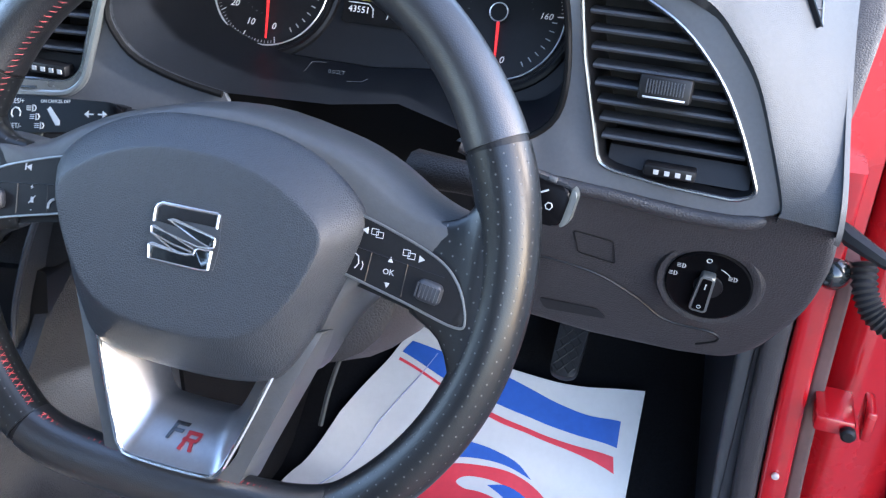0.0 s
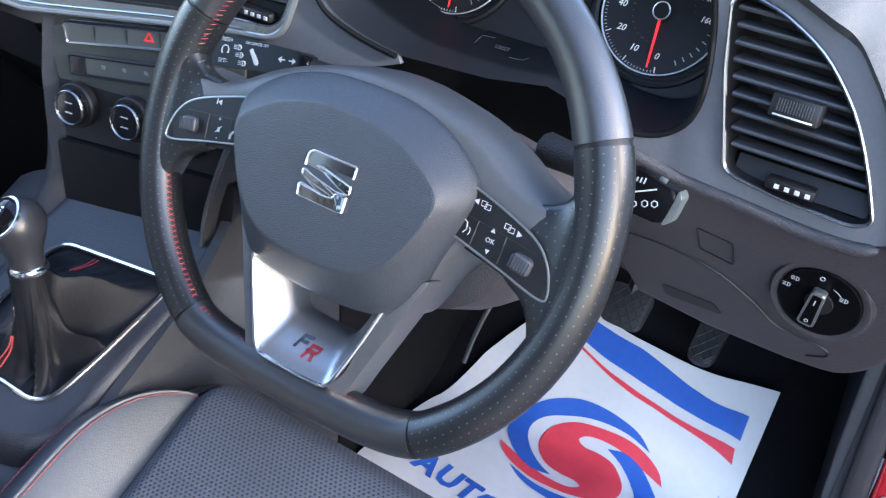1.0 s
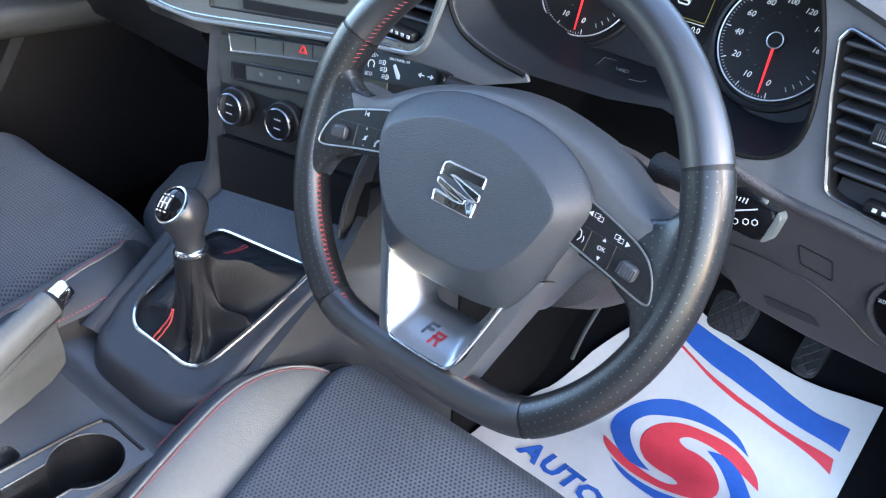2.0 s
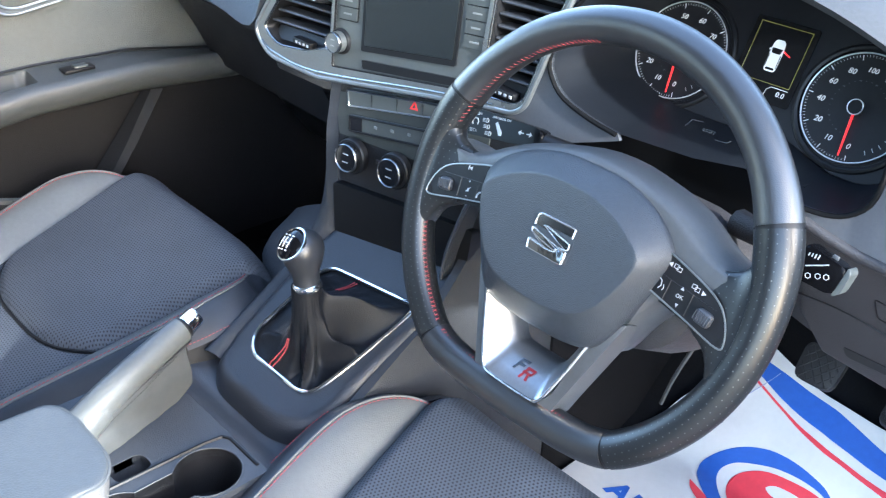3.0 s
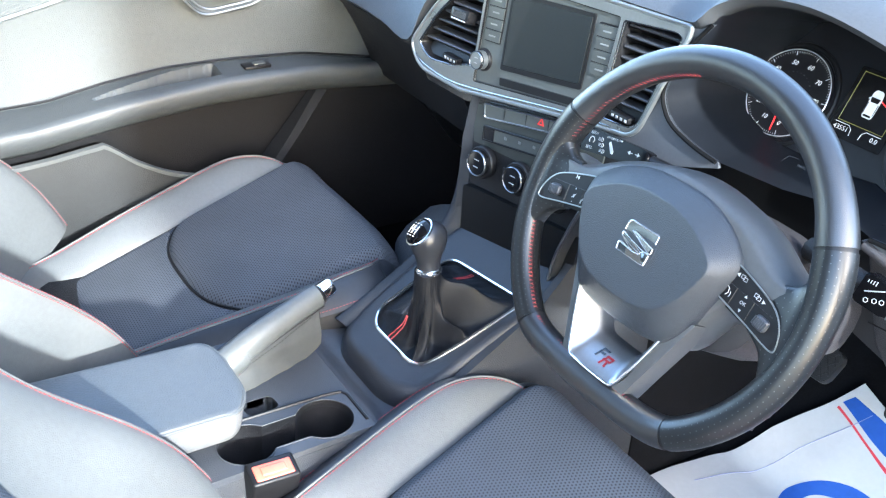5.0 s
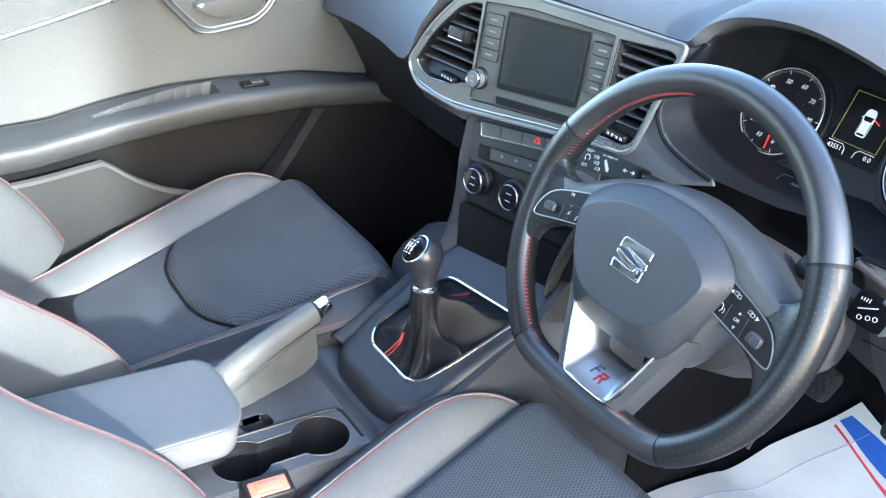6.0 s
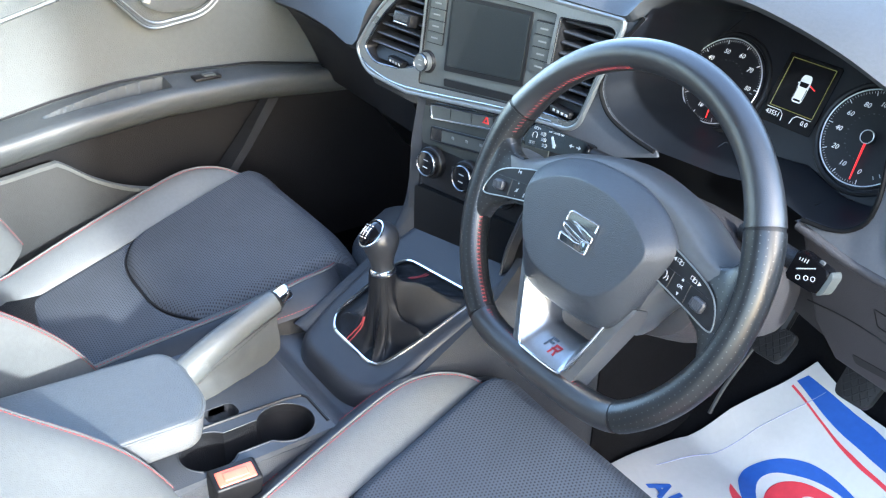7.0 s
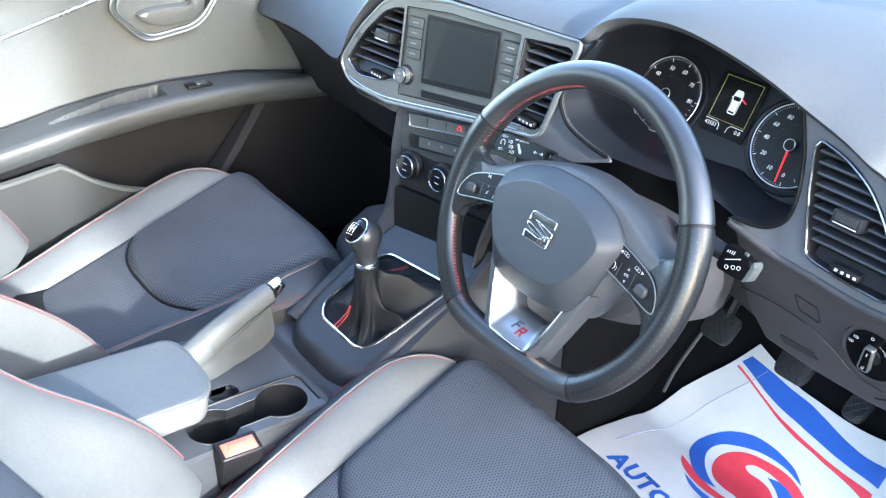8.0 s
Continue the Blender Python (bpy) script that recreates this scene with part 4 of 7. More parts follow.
# ---------------------------------------------------------------- instruments
def dial(name, hx, hz, r, marks, needle, label, cut=None):
    """A round dial on the cluster face: ring, ticks, numbers and needle. Angles run clockwise from straight down."""
    m = basis((hx, y_clus(hx, hz) - 0.006, hz), (1, 0, 0), (0, 0.5, 1))
    g = thing(name, m.translation, label, "dial", "dials of the instrument cluster")

    def at(a, rad):
        return (-math.sin(radians(a)) * rad, -math.cos(radians(a)) * rad)
    bm = B()
    lathe(bm, [(r * 1.02, -0.002), (r * 1.02, 0.0010), (0.0, 0.0012)], 48, m)
    part("face", bm, DIAL, g, "black dial face")
    bm = B()
    a0, a1 = -82, 278
    pts = [(*at(a0 + (a1 - a0) * i / 72, r), 0.003) for i in range(73)]
    tube(bm, [m @ Vector(p) for p in pts], 0.0007, n=6)
    part("ring", bm, SATIN, g, "silver ring")
    bm = B()
    first, last = marks[0][0], marks[-1][0]
    for i in range(81):
        a = first + (last - first) * i / 80
        long = 0.87 if i % 10 == 0 else 0.925
        p, q = Vector((*at(a, r * long), 0.0017)), Vector((*at(a, r * 0.965), 0.0017))
        t = (q - p).normalized()
        s = Vector((-t.y, t.x, 0)) * (0.0004 if i % 10 == 0 else 0.00017)
        vs = [bm.verts.new(m @ v) for v in (p - s, p + s, q + s, q - s)]
        bm.faces.new(vs)
    part("tick", bm, LIT_WHITE, g, "white ticks", smooth=False)
    bm = B()
    for a, t in marks:
        if t:
            p = at(a, r * 0.70)
            words(bm, t, 0.0078 if len(t) < 3 else 0.0070, m @ Matrix.Translation((p[0], p[1], 0.0017)), 0.0001, shear=0.2)
    part("number", bm, LIT_WHITE, g, "white numbers", smooth=False)
    bm = B()
    p0, p1 = Vector((*at(needle, r * 0.14), 0.006)), Vector((*at(needle, r * 0.90), 0.006))
    tube(bm, [m @ p0, m @ p1], [0.0013, 0.0007], n=6)
    part("needle", bm, LIT_RED, g, "red needle")
    bm = B()
    lathe(bm, [(0.0075, 0.001), (0.0075, 0.007), (0.0066, 0.008), (0.0, 0.008)], 24, m)
    hub = part("hub", bm, BLACK, g, "black hub")
    bm = B()
    tube(bm, [m @ Vector((0.0072 * math.cos(k * 0.3927), 0.0072 * math.sin(k * 0.3927), 0.0075)) for k in range(16)], 0.0006, n=5, closed=True)
    part("hub_ring", bm, SATIN, hub)
    # faint inner scale and small gauge marks
    bm = B()
    for i in range(1, 24):
        a = first + (last - first) * i / 24
        p = at(a, r * 0.50)
        prism(bm, [(p[0] - 0.0009, p[1] - 0.0005), (p[0] + 0.0009, p[1] - 0.0005), (p[0] + 0.0010, p[1] + 0.0005), (p[0] - 0.0008, p[1] + 0.0005)] if i % 3 == 0 else [(p[0] - 0.0003, p[1] - 0.0003), (p[0] + 0.0003, p[1] - 0.0003), (p[0] + 0.0003, p[1] + 0.0003), (p[0] - 0.0003, p[1] + 0.0003)], 0.0012, 0.0016, m=m)
    tagged(part("inner_scale", bm, SPOKE, g, "faint grey inner scale", smooth=False), kind="stuff")
    bm = B()
    for k in range(7):
        p, q = Vector((*at(-34 - 9 * k, r * 0.80), 0.0017)), Vector((*at(-34 - 9 * k, r * 0.88), 0.0017))
        t = (q - p).normalized()
        s = Vector((-t.y, t.x, 0)) * 0.0004
        bm.faces.new([bm.verts.new(m @ v) for v in (p - s, p + s, q + s, q - s)])
    part("small_gauge", bm, GREYPRINT, g, "small grey gauge marks", smooth=False)
    bm = B()
    tube(bm, [m @ Vector((1.13 * r * math.cos(t * 0.1309), 1.13 * r * math.sin(t * 0.1309), -0.002)) for t in range(48)], r * 0.07, n=8, closed=True)
    part("shroud_ring", bm, BLACK, g, "black dial shroud")
    return g


dial("tachometer", -0.103, 0.770, 0.052, [(-14 + 35 * i, t) for i, t in enumerate(("0", "10", "20", "30", "40", "50", "60", "70", "80"))], -7, "rev counter with white numbers and red needle")
dial("speedometer", 0.095, 0.770, 0.052, [(-12, "0"), (22, "10"), (56, "20"), (88, "40"), (118, "60"), (148, "80"), (178, "100"), (208, "120"), (238, "140"), (266, "160")], -5, "speedometer with white numbers and red needle")


def cluster_display():
    m = basis((-0.002, y_clus(0, 0.79) - 0.0065, 0.79), (1, 0, 0), (0, 0.5, 1))
    s = thing("cluster_display", m.translation, "small cluster screen with a yellow frame and car picture", "display")
    bm = B()
    prism(bm, rounded([(-0.034, -0.045), (0.034, -0.045), (0.034, 0.036), (-0.034, 0.036)], 0.003), -0.001, 0.001, m=m)
    part("panel", bm, GLOSS, s)
    bm = B()
    for a, b in (((-0.028, -0.026), (-0.028, 0.031)), ((-0.028, 0.031), (0.028, 0.031)), ((0.028, 0.031), (0.028, -0.026)), ((0.028, -0.026), (-0.028, -0.026))):
        tube(bm, [m @ Vector((*a, 0.0014)), m @ Vector((*b, 0.0014))], 0.0003, n=4)
    part("frame", bm, LIT_YELLOW, s, "yellow frame lines")
    bm = B()
    prism(bm, rounded([(-0.0056, -0.0150), (0.0056, -0.0150), (0.0066, -0.010), (0.0068, 0.006), (0.0062, 0.0135), (0.0040, 0.0170), (-0.0040, 0.0170), (-0.0062, 0.0135), (-0.0068, 0.006), (-0.0066, -0.010)], 0.003), 0.0010, 0.0016, m=m)
    for sg in (1, -1):
        prism(bm, [(sg * x, y) for x, y in ((0.0065, 0.0065), (0.0085, 0.0055), (0.0085, 0.0070), (0.0065, 0.0080))][::sg], 0.0010, 0.0015, m=m)
    car = part("car_picture", bm, LIT_WHITE, s, "white car seen from above")
    bm = B()
    prism(bm, rounded([(-0.0046, 0.0030), (0.0046, 0.0030), (0.0058, 0.0085), (-0.0058, 0.0085)], 0.0012), 0.0016, 0.0019, m=m)
    prism(bm, rounded([(-0.0048, -0.0135), (0.0048, -0.0135), (0.0042, -0.0112), (-0.0042, -0.0112)], 0.001), 0.0016, 0.0019, m=m)
    for sg in (1, -1):
        prism(bm, [(sg * x, y) for x, y in ((0.0056, -0.0110), (0.0062, -0.0110), (0.0064, 0.0020), (0.0056, 0.0020))][::sg], 0.0016, 0.0019, m=m)
    part("window_picture", bm, GLOSS, car)
    bm = B()
    tube(bm, [m @ Vector((0.0072, 0.0070, 0.0014)), m @ Vector((0.0150, 0.0035, 0.0014))], 0.0008, n=4)
    part("door_picture", bm, LIT_RED, car, "red open door mark")
    bm = B()
    words(bm, "43551", 0.0075, m @ Matrix.Translation((-0.020, -0.034, 0.0014)), 0.0001)
    words(bm, "0.0", 0.0075, m @ Matrix.Translation((0.022, -0.034, 0.0014)), 0.0001)
    for sx2, x in ((1, -0.008), (-1, 0.006)):
        tube(bm, [m @ Vector((x - 0.022 * sx2, -0.0285, 0.0014)), m @ Vector((x - 0.004 * sx2, -0.0285, 0.0014)), m @ Vector((x, -0.032, 0.0014)), m @ Vector((x + 0.001 * sx2, -0.039, 0.0014))], 0.0004, n=4)
    part("reading", bm, LIT_WHITE, s, "white digits", smooth=False)
    bm = B()
    m2 = basis((-0.018, yf(-0.018, 0.735) + 0.055, 0.722), (1, 0.05, 0), (0, 0.8, 1))
    words(bm, "0.0/SET", 0.0046, m2 @ Matrix.Translation((0, 0, 0.002)), 0.0001)
    tube(bm, [m2 @ Vector((-0.026, -0.002, 0.002)), m2 @ Vector((-0.022, 0.006, 0.002)), m2 @ Vector((-0.010, 0.007, 0.002))], 0.0003, n=4)
    tube(bm, [m2 @ Vector((0.026, -0.002, 0.002)), m2 @ Vector((0.022, -0.005, 0.002)), m2 @ Vector((0.010, -0.006, 0.002))], 0.0003, n=4)
    part("set_caption", bm, SPOKE, s, "grey caption", smooth=False)


cluster_display()


# ---------------------------------------------------------------- steering wheel
LEAN = 22.0
MW = basis((0, 0, 0.68), (1, 0, 0), (0, math.sin(radians(LEAN)), math.cos(radians(LEAN))))


def rim_point(a):
    """Centre line of the rim at a degrees from the right, with its flattened foot."""
    r = 0.1815
    u, v = r * math.cos(radians(a)), 0.012 + r * math.sin(radians(a))
    low = -0.1490
    if v < low + 0.02:
        k = low + 0.02 - v
        v = low + 0.02 - 0.02 * (1 - math.exp(-k / 0.02))
    return Vector((u, v, 0.0))


def rim_radius(a):
    s = abs(((a + 180) % 360) - 180)
    d = min(abs(s - 22), abs(s - 158))
    return 0.0163 + 0.0022 * math.exp(-(d / 14.0) ** 2) if a % 360 < 180 else 0.0163


def steering_wheel():
    w = thing("steering_wheel", MW.translation, "black leather sports steering wheel with flattened base and red stitching", "steering wheel")

    def seg(name, a, b, material, label):
        bm = B()
        n = max(8, int(abs(b - a) / 2.5))
        an = [a + (b - a) * i / n for i in range(n + 1)]
        tube(bm, [rim_point(t) for t in an], [rim_radius(t) for t in an], n=24, uv=True, up=(0, 0, 1))
        return part(name, bm, material, w, label, MW)
    seams = (25.5, 154.5, 234.0, 306.0)
    seg("rim_top", seams[0] + 0.5, seams[1] - 0.5, LEATHER, "smooth black leather rim")
    seg("rim_grip", -54.0 + 0.5, seams[0] - 0.5, PERF, "perforated leather grip")
    seg("rim_grip", seams[1] + 0.5, seams[2] - 0.5, PERF, "perforated leather grip")
    seg("rim_base", seams[2] + 0.5, seams[3] - 0.5, LEATHER, "smooth flattened rim base")
    for a in seams:
        bm = B()
        tube(bm, [rim_point(a - 0.7), rim_point(a + 0.7)], rim_radius(a) - 0.0009, n=20, up=(0, 0, 1))
        part("seam", bm, BLACK, w, "", MW)
    # red cross stitching on the inner face of the rim
    bm = B()
    for a0, a1 in ((104, 163), (192, 232.5), (235.5, 258), (-78, -66)):
        n = int(abs(a1 - a0) / 1.5)
        for i in range(n):
            a = a0 + (a1 - a0) * i / n
            p, q = rim_point(a), rim_point(a + 1)
            t = (q - p).normalized()
            inn = Vector((0, 0.012, 0)) - p
            inn.normalize()
            out = (inn * 0.90 + Vector((0, 0, 0.42))).normalized()
            c = p + out * (rim_radius(a) + 0.0001)
            side = t.cross(out)
            for s in ((1,) if a0 < 180 and a0 > 0 else (1, -1)):
                d = (side * 0.85 + t * 0.42 * s).normalized()
                tube(bm, [c - d * 0.0026, c + out * 0.0003, c + d * 0.0026], [0.00016, 0.00030, 0.00016], n=5)
    ob = part("stitching", bm, REDTHREAD, w, "red cross stitching", MW)
    tagged(ob, kind="stuff")

    # back cover with both spokes, behind the airbag
    cover = [(-0.166, 0.044, 0.006), (-0.128, 0.041, 0.03), (-0.085, 0.067, 0.04), (0.0, 0.091, 0.06), (0.085, 0.074, 0.04), (0.128, 0.048, 0.03), (0.166, 0.042, 0.006),
             (0.168, 0.020, 0.01), (0.150, 0.012, 0.01), (0.110, 0.012, 0.01), (0.080, -0.030, 0.02), (0.066, -0.066, 0.02), (-0.066, -0.066, 0.02), (-0.080, -0.030, 0.02), (-0.110, 0.012, 0.01), (-0.150, 0.012, 0.01), (-0.168, 0.020, 0.01)]
    bm = B()
    o = rounded(cover, 0.01, 5)
    loft(bm, [[(x * k, y * k, z) for x, y in o] for k, z in ((0.93, -0.058), (1.02, -0.050), (1.06, -0.038), (1.055, -0.028), (1.045, -0.018), (1.03, -0.010), (1.01, -0.003), (0.985, 0.003), (0.955, 0.0075), (0.91, 0.0088), (0.85, 0.0095), (0.6, 0.010))], cap=True)
    part("hub_cover", bm, SPOKE, w, "grey hub and spoke cover", MW, sharp=75)
    for sgn in (1, -1):
        bm = B()
        under = [(0.070, 0.030), (0.166, 0.020), (0.170, -0.010), (0.158, -0.0150, 0.004), (0.126, -0.0065, 0.01), (0.094, 0.0), (0.072, -0.012)]
        prism(bm, rounded([(sgn * p[0], *p[1:]) for p in under][::sgn], 0.004), -0.034, 0.0045, 0.004, 3, m=MW, both=True)
        part("spoke_underside", bm, BLACK, w, "black underside of the spoke", sharp=60)
    # airbag cover with a soft inner facet
    half = [(0.0, 0.0790), (0.035, 0.0770), (0.066, 0.0675), (0.090, 0.052), (0.1005, 0.036), (0.096, 0.012), (0.083, -0.024), (0.072, -0.048), (0.060, -0.0635), (0.042, -0.0690), (0.018, -0.0715)]
    o = [tuple(p) for p in curve_through(half + [(-x, y) for x, y in half[:0:-1]], 4)]
    facet = [(0.0, 0.0590), (0.024, 0.0575), (0.048, 0.0510), (0.070, 0.0395), (0.0835, 0.0260), (0.0800, 0.008), (0.070, -0.0130), (0.057, -0.029), (0.042, -0.0385), (0.026, -0.0425), (0.012, -0.044)]
    fi = [tuple(p) for p in curve_through(facet + [(-x, y) for x, y in facet[:0:-1]], 4)]
    bm = B()

    def ring(k, z, src, dz=None):
        return [(x * k, 0.01 + (y - 0.01) * k, z + (0.010 * (1 - (x / 0.1) ** 2) if dz else 0)) for x, y in src]
    mixr = lambda t, z: [((1 - t) * a[0] + t * b[0], (1 - t) * a[1] + t * b[1], z) for a, b in zip(o, fi)]
    loft(bm, [ring(0.985, -0.006, o), ring(1.0, 0.002, o), ring(1.0, 0.0085, o), ring(0.996, 0.0115, o), ring(0.986, 0.0138, o), mixr(0.16, 0.0172), mixr(0.5, 0.0246), mixr(0.88, 0.0325),
              mixr(0.96, 0.0341), mixr(1.0, 0.0346), ring(0.97, 0.0348, fi), ring(0.6, 0.0350, fi), ring(0.3, 0.0351, fi), ring(0.02, 0.0351, fi)], cap=True)
    pad = part("airbag_cover", bm, PAD, w, "grained dark grey airbag cover", MW, sharp=60)
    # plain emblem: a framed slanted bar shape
    e = B()
    zc = 0.0350
    mm = MW
    E = lambda *q: [(0.00324 + 0.0001164 * (x - 255) + 0.0000163 * (y - 240), 0.0108 + 0.0000224 * (x - 255) - 0.0001043 * (y - 240)) for x, y in q]
    prism(e, rounded(E((48, 372), (64, 190), (92, 58), (150, 38), (456, 112), (440, 300), (408, 420), (380, 428), (66, 372)), 0.003), zc - 0.002, zc + 0.0004, 0.0004, m=mm)
    part("emblem_base", e, PAD, pad, "", None)
    # dark mirror field inside the upper loop
    e = B()
    prism(e, rounded(E((104, 148), (114, 90), (146, 62), (432, 124), (424, 190), (330, 168), (184, 142), (178, 158), (250, 196)), 0.0012), zc, zc + 0.0009, m=mm)
    part("emblem_field", e, GLOSS, pad, "dark mirror field of the emblem", smooth=False)
    bars = [E((180, 146), (212, 142), (428, 244), (422, 296), (400, 296), (340, 262)),
            E((88, 178), (108, 176), (318, 306), (318, 328), (268, 336), (190, 296), (86, 214)),
            E((74, 272), (94, 266), (240, 322), (312, 332), (330, 300), (408, 312), (388, 416), (340, 412), (72, 350))]
    e = B()
    for q in bars:
        prism(e, rounded(q, 0.0016), zc, zc + 0.0016, 0.0004, m=mm)
    part("emblem_bar", e, DARKCHROME, pad, "emblem bars, their dark reflections put into the metal's colour")
    e = B()
    tube(e, [mm @ Vector((*p, zc + 0.0013)) for p in E((100, 152), (104, 118), (112, 88), (126, 68), (150, 56), (280, 84), (440, 118), (446, 126), (434, 196))], 0.0010, n=6)
    for q, thin in ((E((180, 146), (212, 150), (424, 246), (420, 292)), 0.0007), (E((88, 176), (86, 212), (190, 270), (300, 318)), 0.0006), (E((92, 178), (330, 288), (404, 300)), 0.0006),
                 (E((74, 272), (240, 326), (312, 332)), 0.0007), (E((408, 312), (388, 412)), 0.0011), (E((72, 272), (70, 348)), 0.0006)):
        tube(e, [mm @ Vector((*p, zc + 0.0018)) for p in q], thin, n=6)
    for q in bars:
        tube(e, [mm @ Vector((*p, zc + 0.0016)) for p in rounded(q, 0.0016)], 0.0005, n=6, closed=True)
    part("emblem", e, EDGECHROME, pad, "bright lines standing for glints on the emblem's edges")
    # button panels on the spokes
    for sgn in (1, -1):
        P = lambda x, y: (sgn * x, y)
        oo = [P(0.084, 0.043), P(0.108, 0.038), P(0.146, 0.025), P(0.160, 0.012), P(0.166, -0.006), P(0.160, -0.011), P(0.128, -0.003), P(0.076, 0.010)]
        rad = [0.003, 0.02, 0.012, 0.008, 0.004, 0.004, 0.01, 0.003]
        oo = [(*p, r) for p, r in zip(oo, rad)]
        if sgn < 0:
            oo = oo[::-1]
        ol = rounded(oo, 0.004)
        bm = B()
        prism(bm, ol, -0.004, 0.0125, 0.001, m=MW)
        pan = part("button_panel", bm, BLACK, w, "black spoke button panel")
        bm = B()
        ch = [P(0.086, 0.0425), P(0.108, 0.0375), P(0.143, 0.0255), P(0.158, 0.013), P(0.1652, -0.005), P(0.160, -0.0105), P(0.128, -0.0025), P(0.084, 0.0080)]
        ch = curve_through(ch, 5, False)
        tube(bm, [MW @ Vector((p[0], p[1], 0.0125)) for p in ch], 0.0008, n=6)
        part("chrome_edge", bm, GUNMETAL, pan, "chrome edge")
        bm = B()
        mq = MW @ pose(sgn * 0.143, 0.0060, 0.0135, 0, 0, -9 * sgn)
        rbox(bm, (0, 0, 0), (0.0150, 0.0125, 0.0085), 0.004, 4, mq)
        for k in range(7):
            rbox(bm, (-0.0063 + 0.0021 * k, 0, 0.0041), (0.0009, 0.0080, 0.001), 0, 1, mq)
        part("roller", bm, SLAT, pan, "ribbed roller")
        bm = B()
        for (x0, y0), (x1, y1) in (((0.086, 0.024), (0.150, 0.0155)), ((0.1065, 0.021), (0.105, 0.004)), ((0.128, 0.0185), (0.127, 0.000))):
            tube(bm, [MW @ Vector((sgn * x0, y0, 0.0126)), MW @ Vector((sgn * x1, y1, 0.0126))], 0.0004, n=4)
        part("joint", bm, DIAL, pan)
        bm = B()
        if sgn > 0:
            icons = [[(0.099, 0.0325), (0.1025, 0.0345), (0.1025, 0.0305)], [(0.1375, 0.0225), (0.134, 0.0245), (0.134, 0.0205)], [(0.1165, 0.0175), (0.1195, 0.0175), (0.118, 0.0205)], [(0.1165, 0.006), (0.1195, 0.006), (0.118, 0.003)]]
            for t in icons:
                prism(bm, t, 0.0124, 0.0128, m=MW)
            for x, y in ((0.1065, 0.0325), (0.1095, 0.0312), (0.1265, 0.0245), (0.1295, 0.0232)):
                sqr = [(x - 0.002, y - 0.0016), (x + 0.002, y - 0.0016), (x + 0.002, y + 0.0016), (x - 0.002, y + 0.0016)]
                tube(bm, [MW @ Vector((*p, 0.0127)) for p in sqr], 0.0003, n=4, closed=True)
            words(bm, "OK", 0.0046, MW @ Matrix.Translation((0.1178, 0.0118, 0.0127)), 0.0001)
            tube(bm, [MW @ Vector((0.0965 + 0.0035 * math.cos(t), 0.0145 + 0.0045 * math.sin(t), 0.0127)) for t in (-1.2, -0.3, 0.7, 1.6, 2.5, 3.4, 4.0)], 0.0004, n=4)
            tube(bm, [MW @ Vector((0.1005 + 0.002 * math.cos(t), 0.0125 + 0.003 * math.sin(t), 0.0127)) for t in (-1, -0.3, 0.3, 1)], 0.0003, n=4)
        else:
            for x, f in ((-0.121, -1), (-0.098, 1)):
                prism(bm, [(x - 0.0015 * f, 0.0315), (x + 0.002 * f, 0.0295), (x - 0.0015 * f, 0.0275)], 0.0124, 0.0128, m=MW)
                rbox(bm, (x + 0.0026 * f, 0.0295, 0.0126), (0.0008, 0.0042, 0.0004), 0, 1, MW)
            rbox(bm, (-0.1165, 0.010, 0.0126), (0.0020, 0.0034, 0.0004), 0, 1, MW)
            tube(bm, [MW @ Vector((-0.1188, 0.0075, 0.0127)), MW @ Vector((-0.1142, 0.0130, 0.0127))], 0.0003, n=4)
            words(bm, "+", 0.005, MW @ Matrix.Translation((-0.1175, 0.0175, 0.0127)), 0.0001)
            words(bm, "-", 0.005, MW @ Matrix.Translation((-0.1165, 0.004, 0.0127)), 0.0001)
            tube(bm, [MW @ Vector((-0.100 + 0.0045 * math.cos(t), 0.008 + 0.005 * math.sin(t), 0.0127)) for t in (1.7, 2.2, 2.8, 3.4)], 0.0009, n=5)
        part("symbol", bm, WHITE, pan, "white symbols", smooth=False)
    # leather that runs from the grip onto the spoke
    for sgn in (1, -1):
        bm = B()
        stations = [(0.131, 0.0440, -0.0100, 0.0095), (0.137, 0.0445, -0.0130, 0.0105), (0.144, 0.0455, -0.0165, 0.0112), (0.150, 0.0480, -0.0215, 0.0116), (0.155, 0.0520, -0.0295, 0.0120),
                    (0.159, 0.0590, -0.0400, 0.0126), (0.162, 0.0680, -0.0500, 0.0132), (0.1645, 0.0800, -0.0590, 0.0138), (0.168, 0.0920, -0.0680, 0.0138), (0.174, 0.0960, -0.0720, 0.0132), (0.1815, 0.0900, -0.0660, 0.0120)]
        rows = []
        for u, hi, lo, th in stations:
            r = []
            for k in range(32):
                t = 2 * math.pi * k / 32
                cv, cz = math.cos(t), math.sin(t)
                r.append(MW @ Vector((sgn * u, (hi + lo) / 2 + (hi - lo) / 2 * math.copysign(abs(cv) ** 0.75, cv), -0.001 + th * math.copysign(abs(cz) ** 0.45, cz))))
            rows.append(r)
        loft(bm, rows, cap=True)
        part("grip_flare", bm, PERF_FLAT, w, "perforated leather flare onto the spoke", sharp=75)
    # lower double spoke: silver U with a gap
    def even(pts, n):
        v = [Vector(p) for p in curve_through(pts, 10, False)]
        ln = [0.0]
        for p, q in zip(v, v[1:]):
            ln.append(ln[-1] + (q - p).length)
        out = []
        for i in range(n):
            t = ln[-1] * i / (n - 1)
            k = min(max(j for j in range(len(v)) if ln[j] <= t + 1e-9), len(v) - 2)
            out.append(v[k].lerp(v[k + 1], (t - ln[k]) / (ln[k + 1] - ln[k])))
        return out
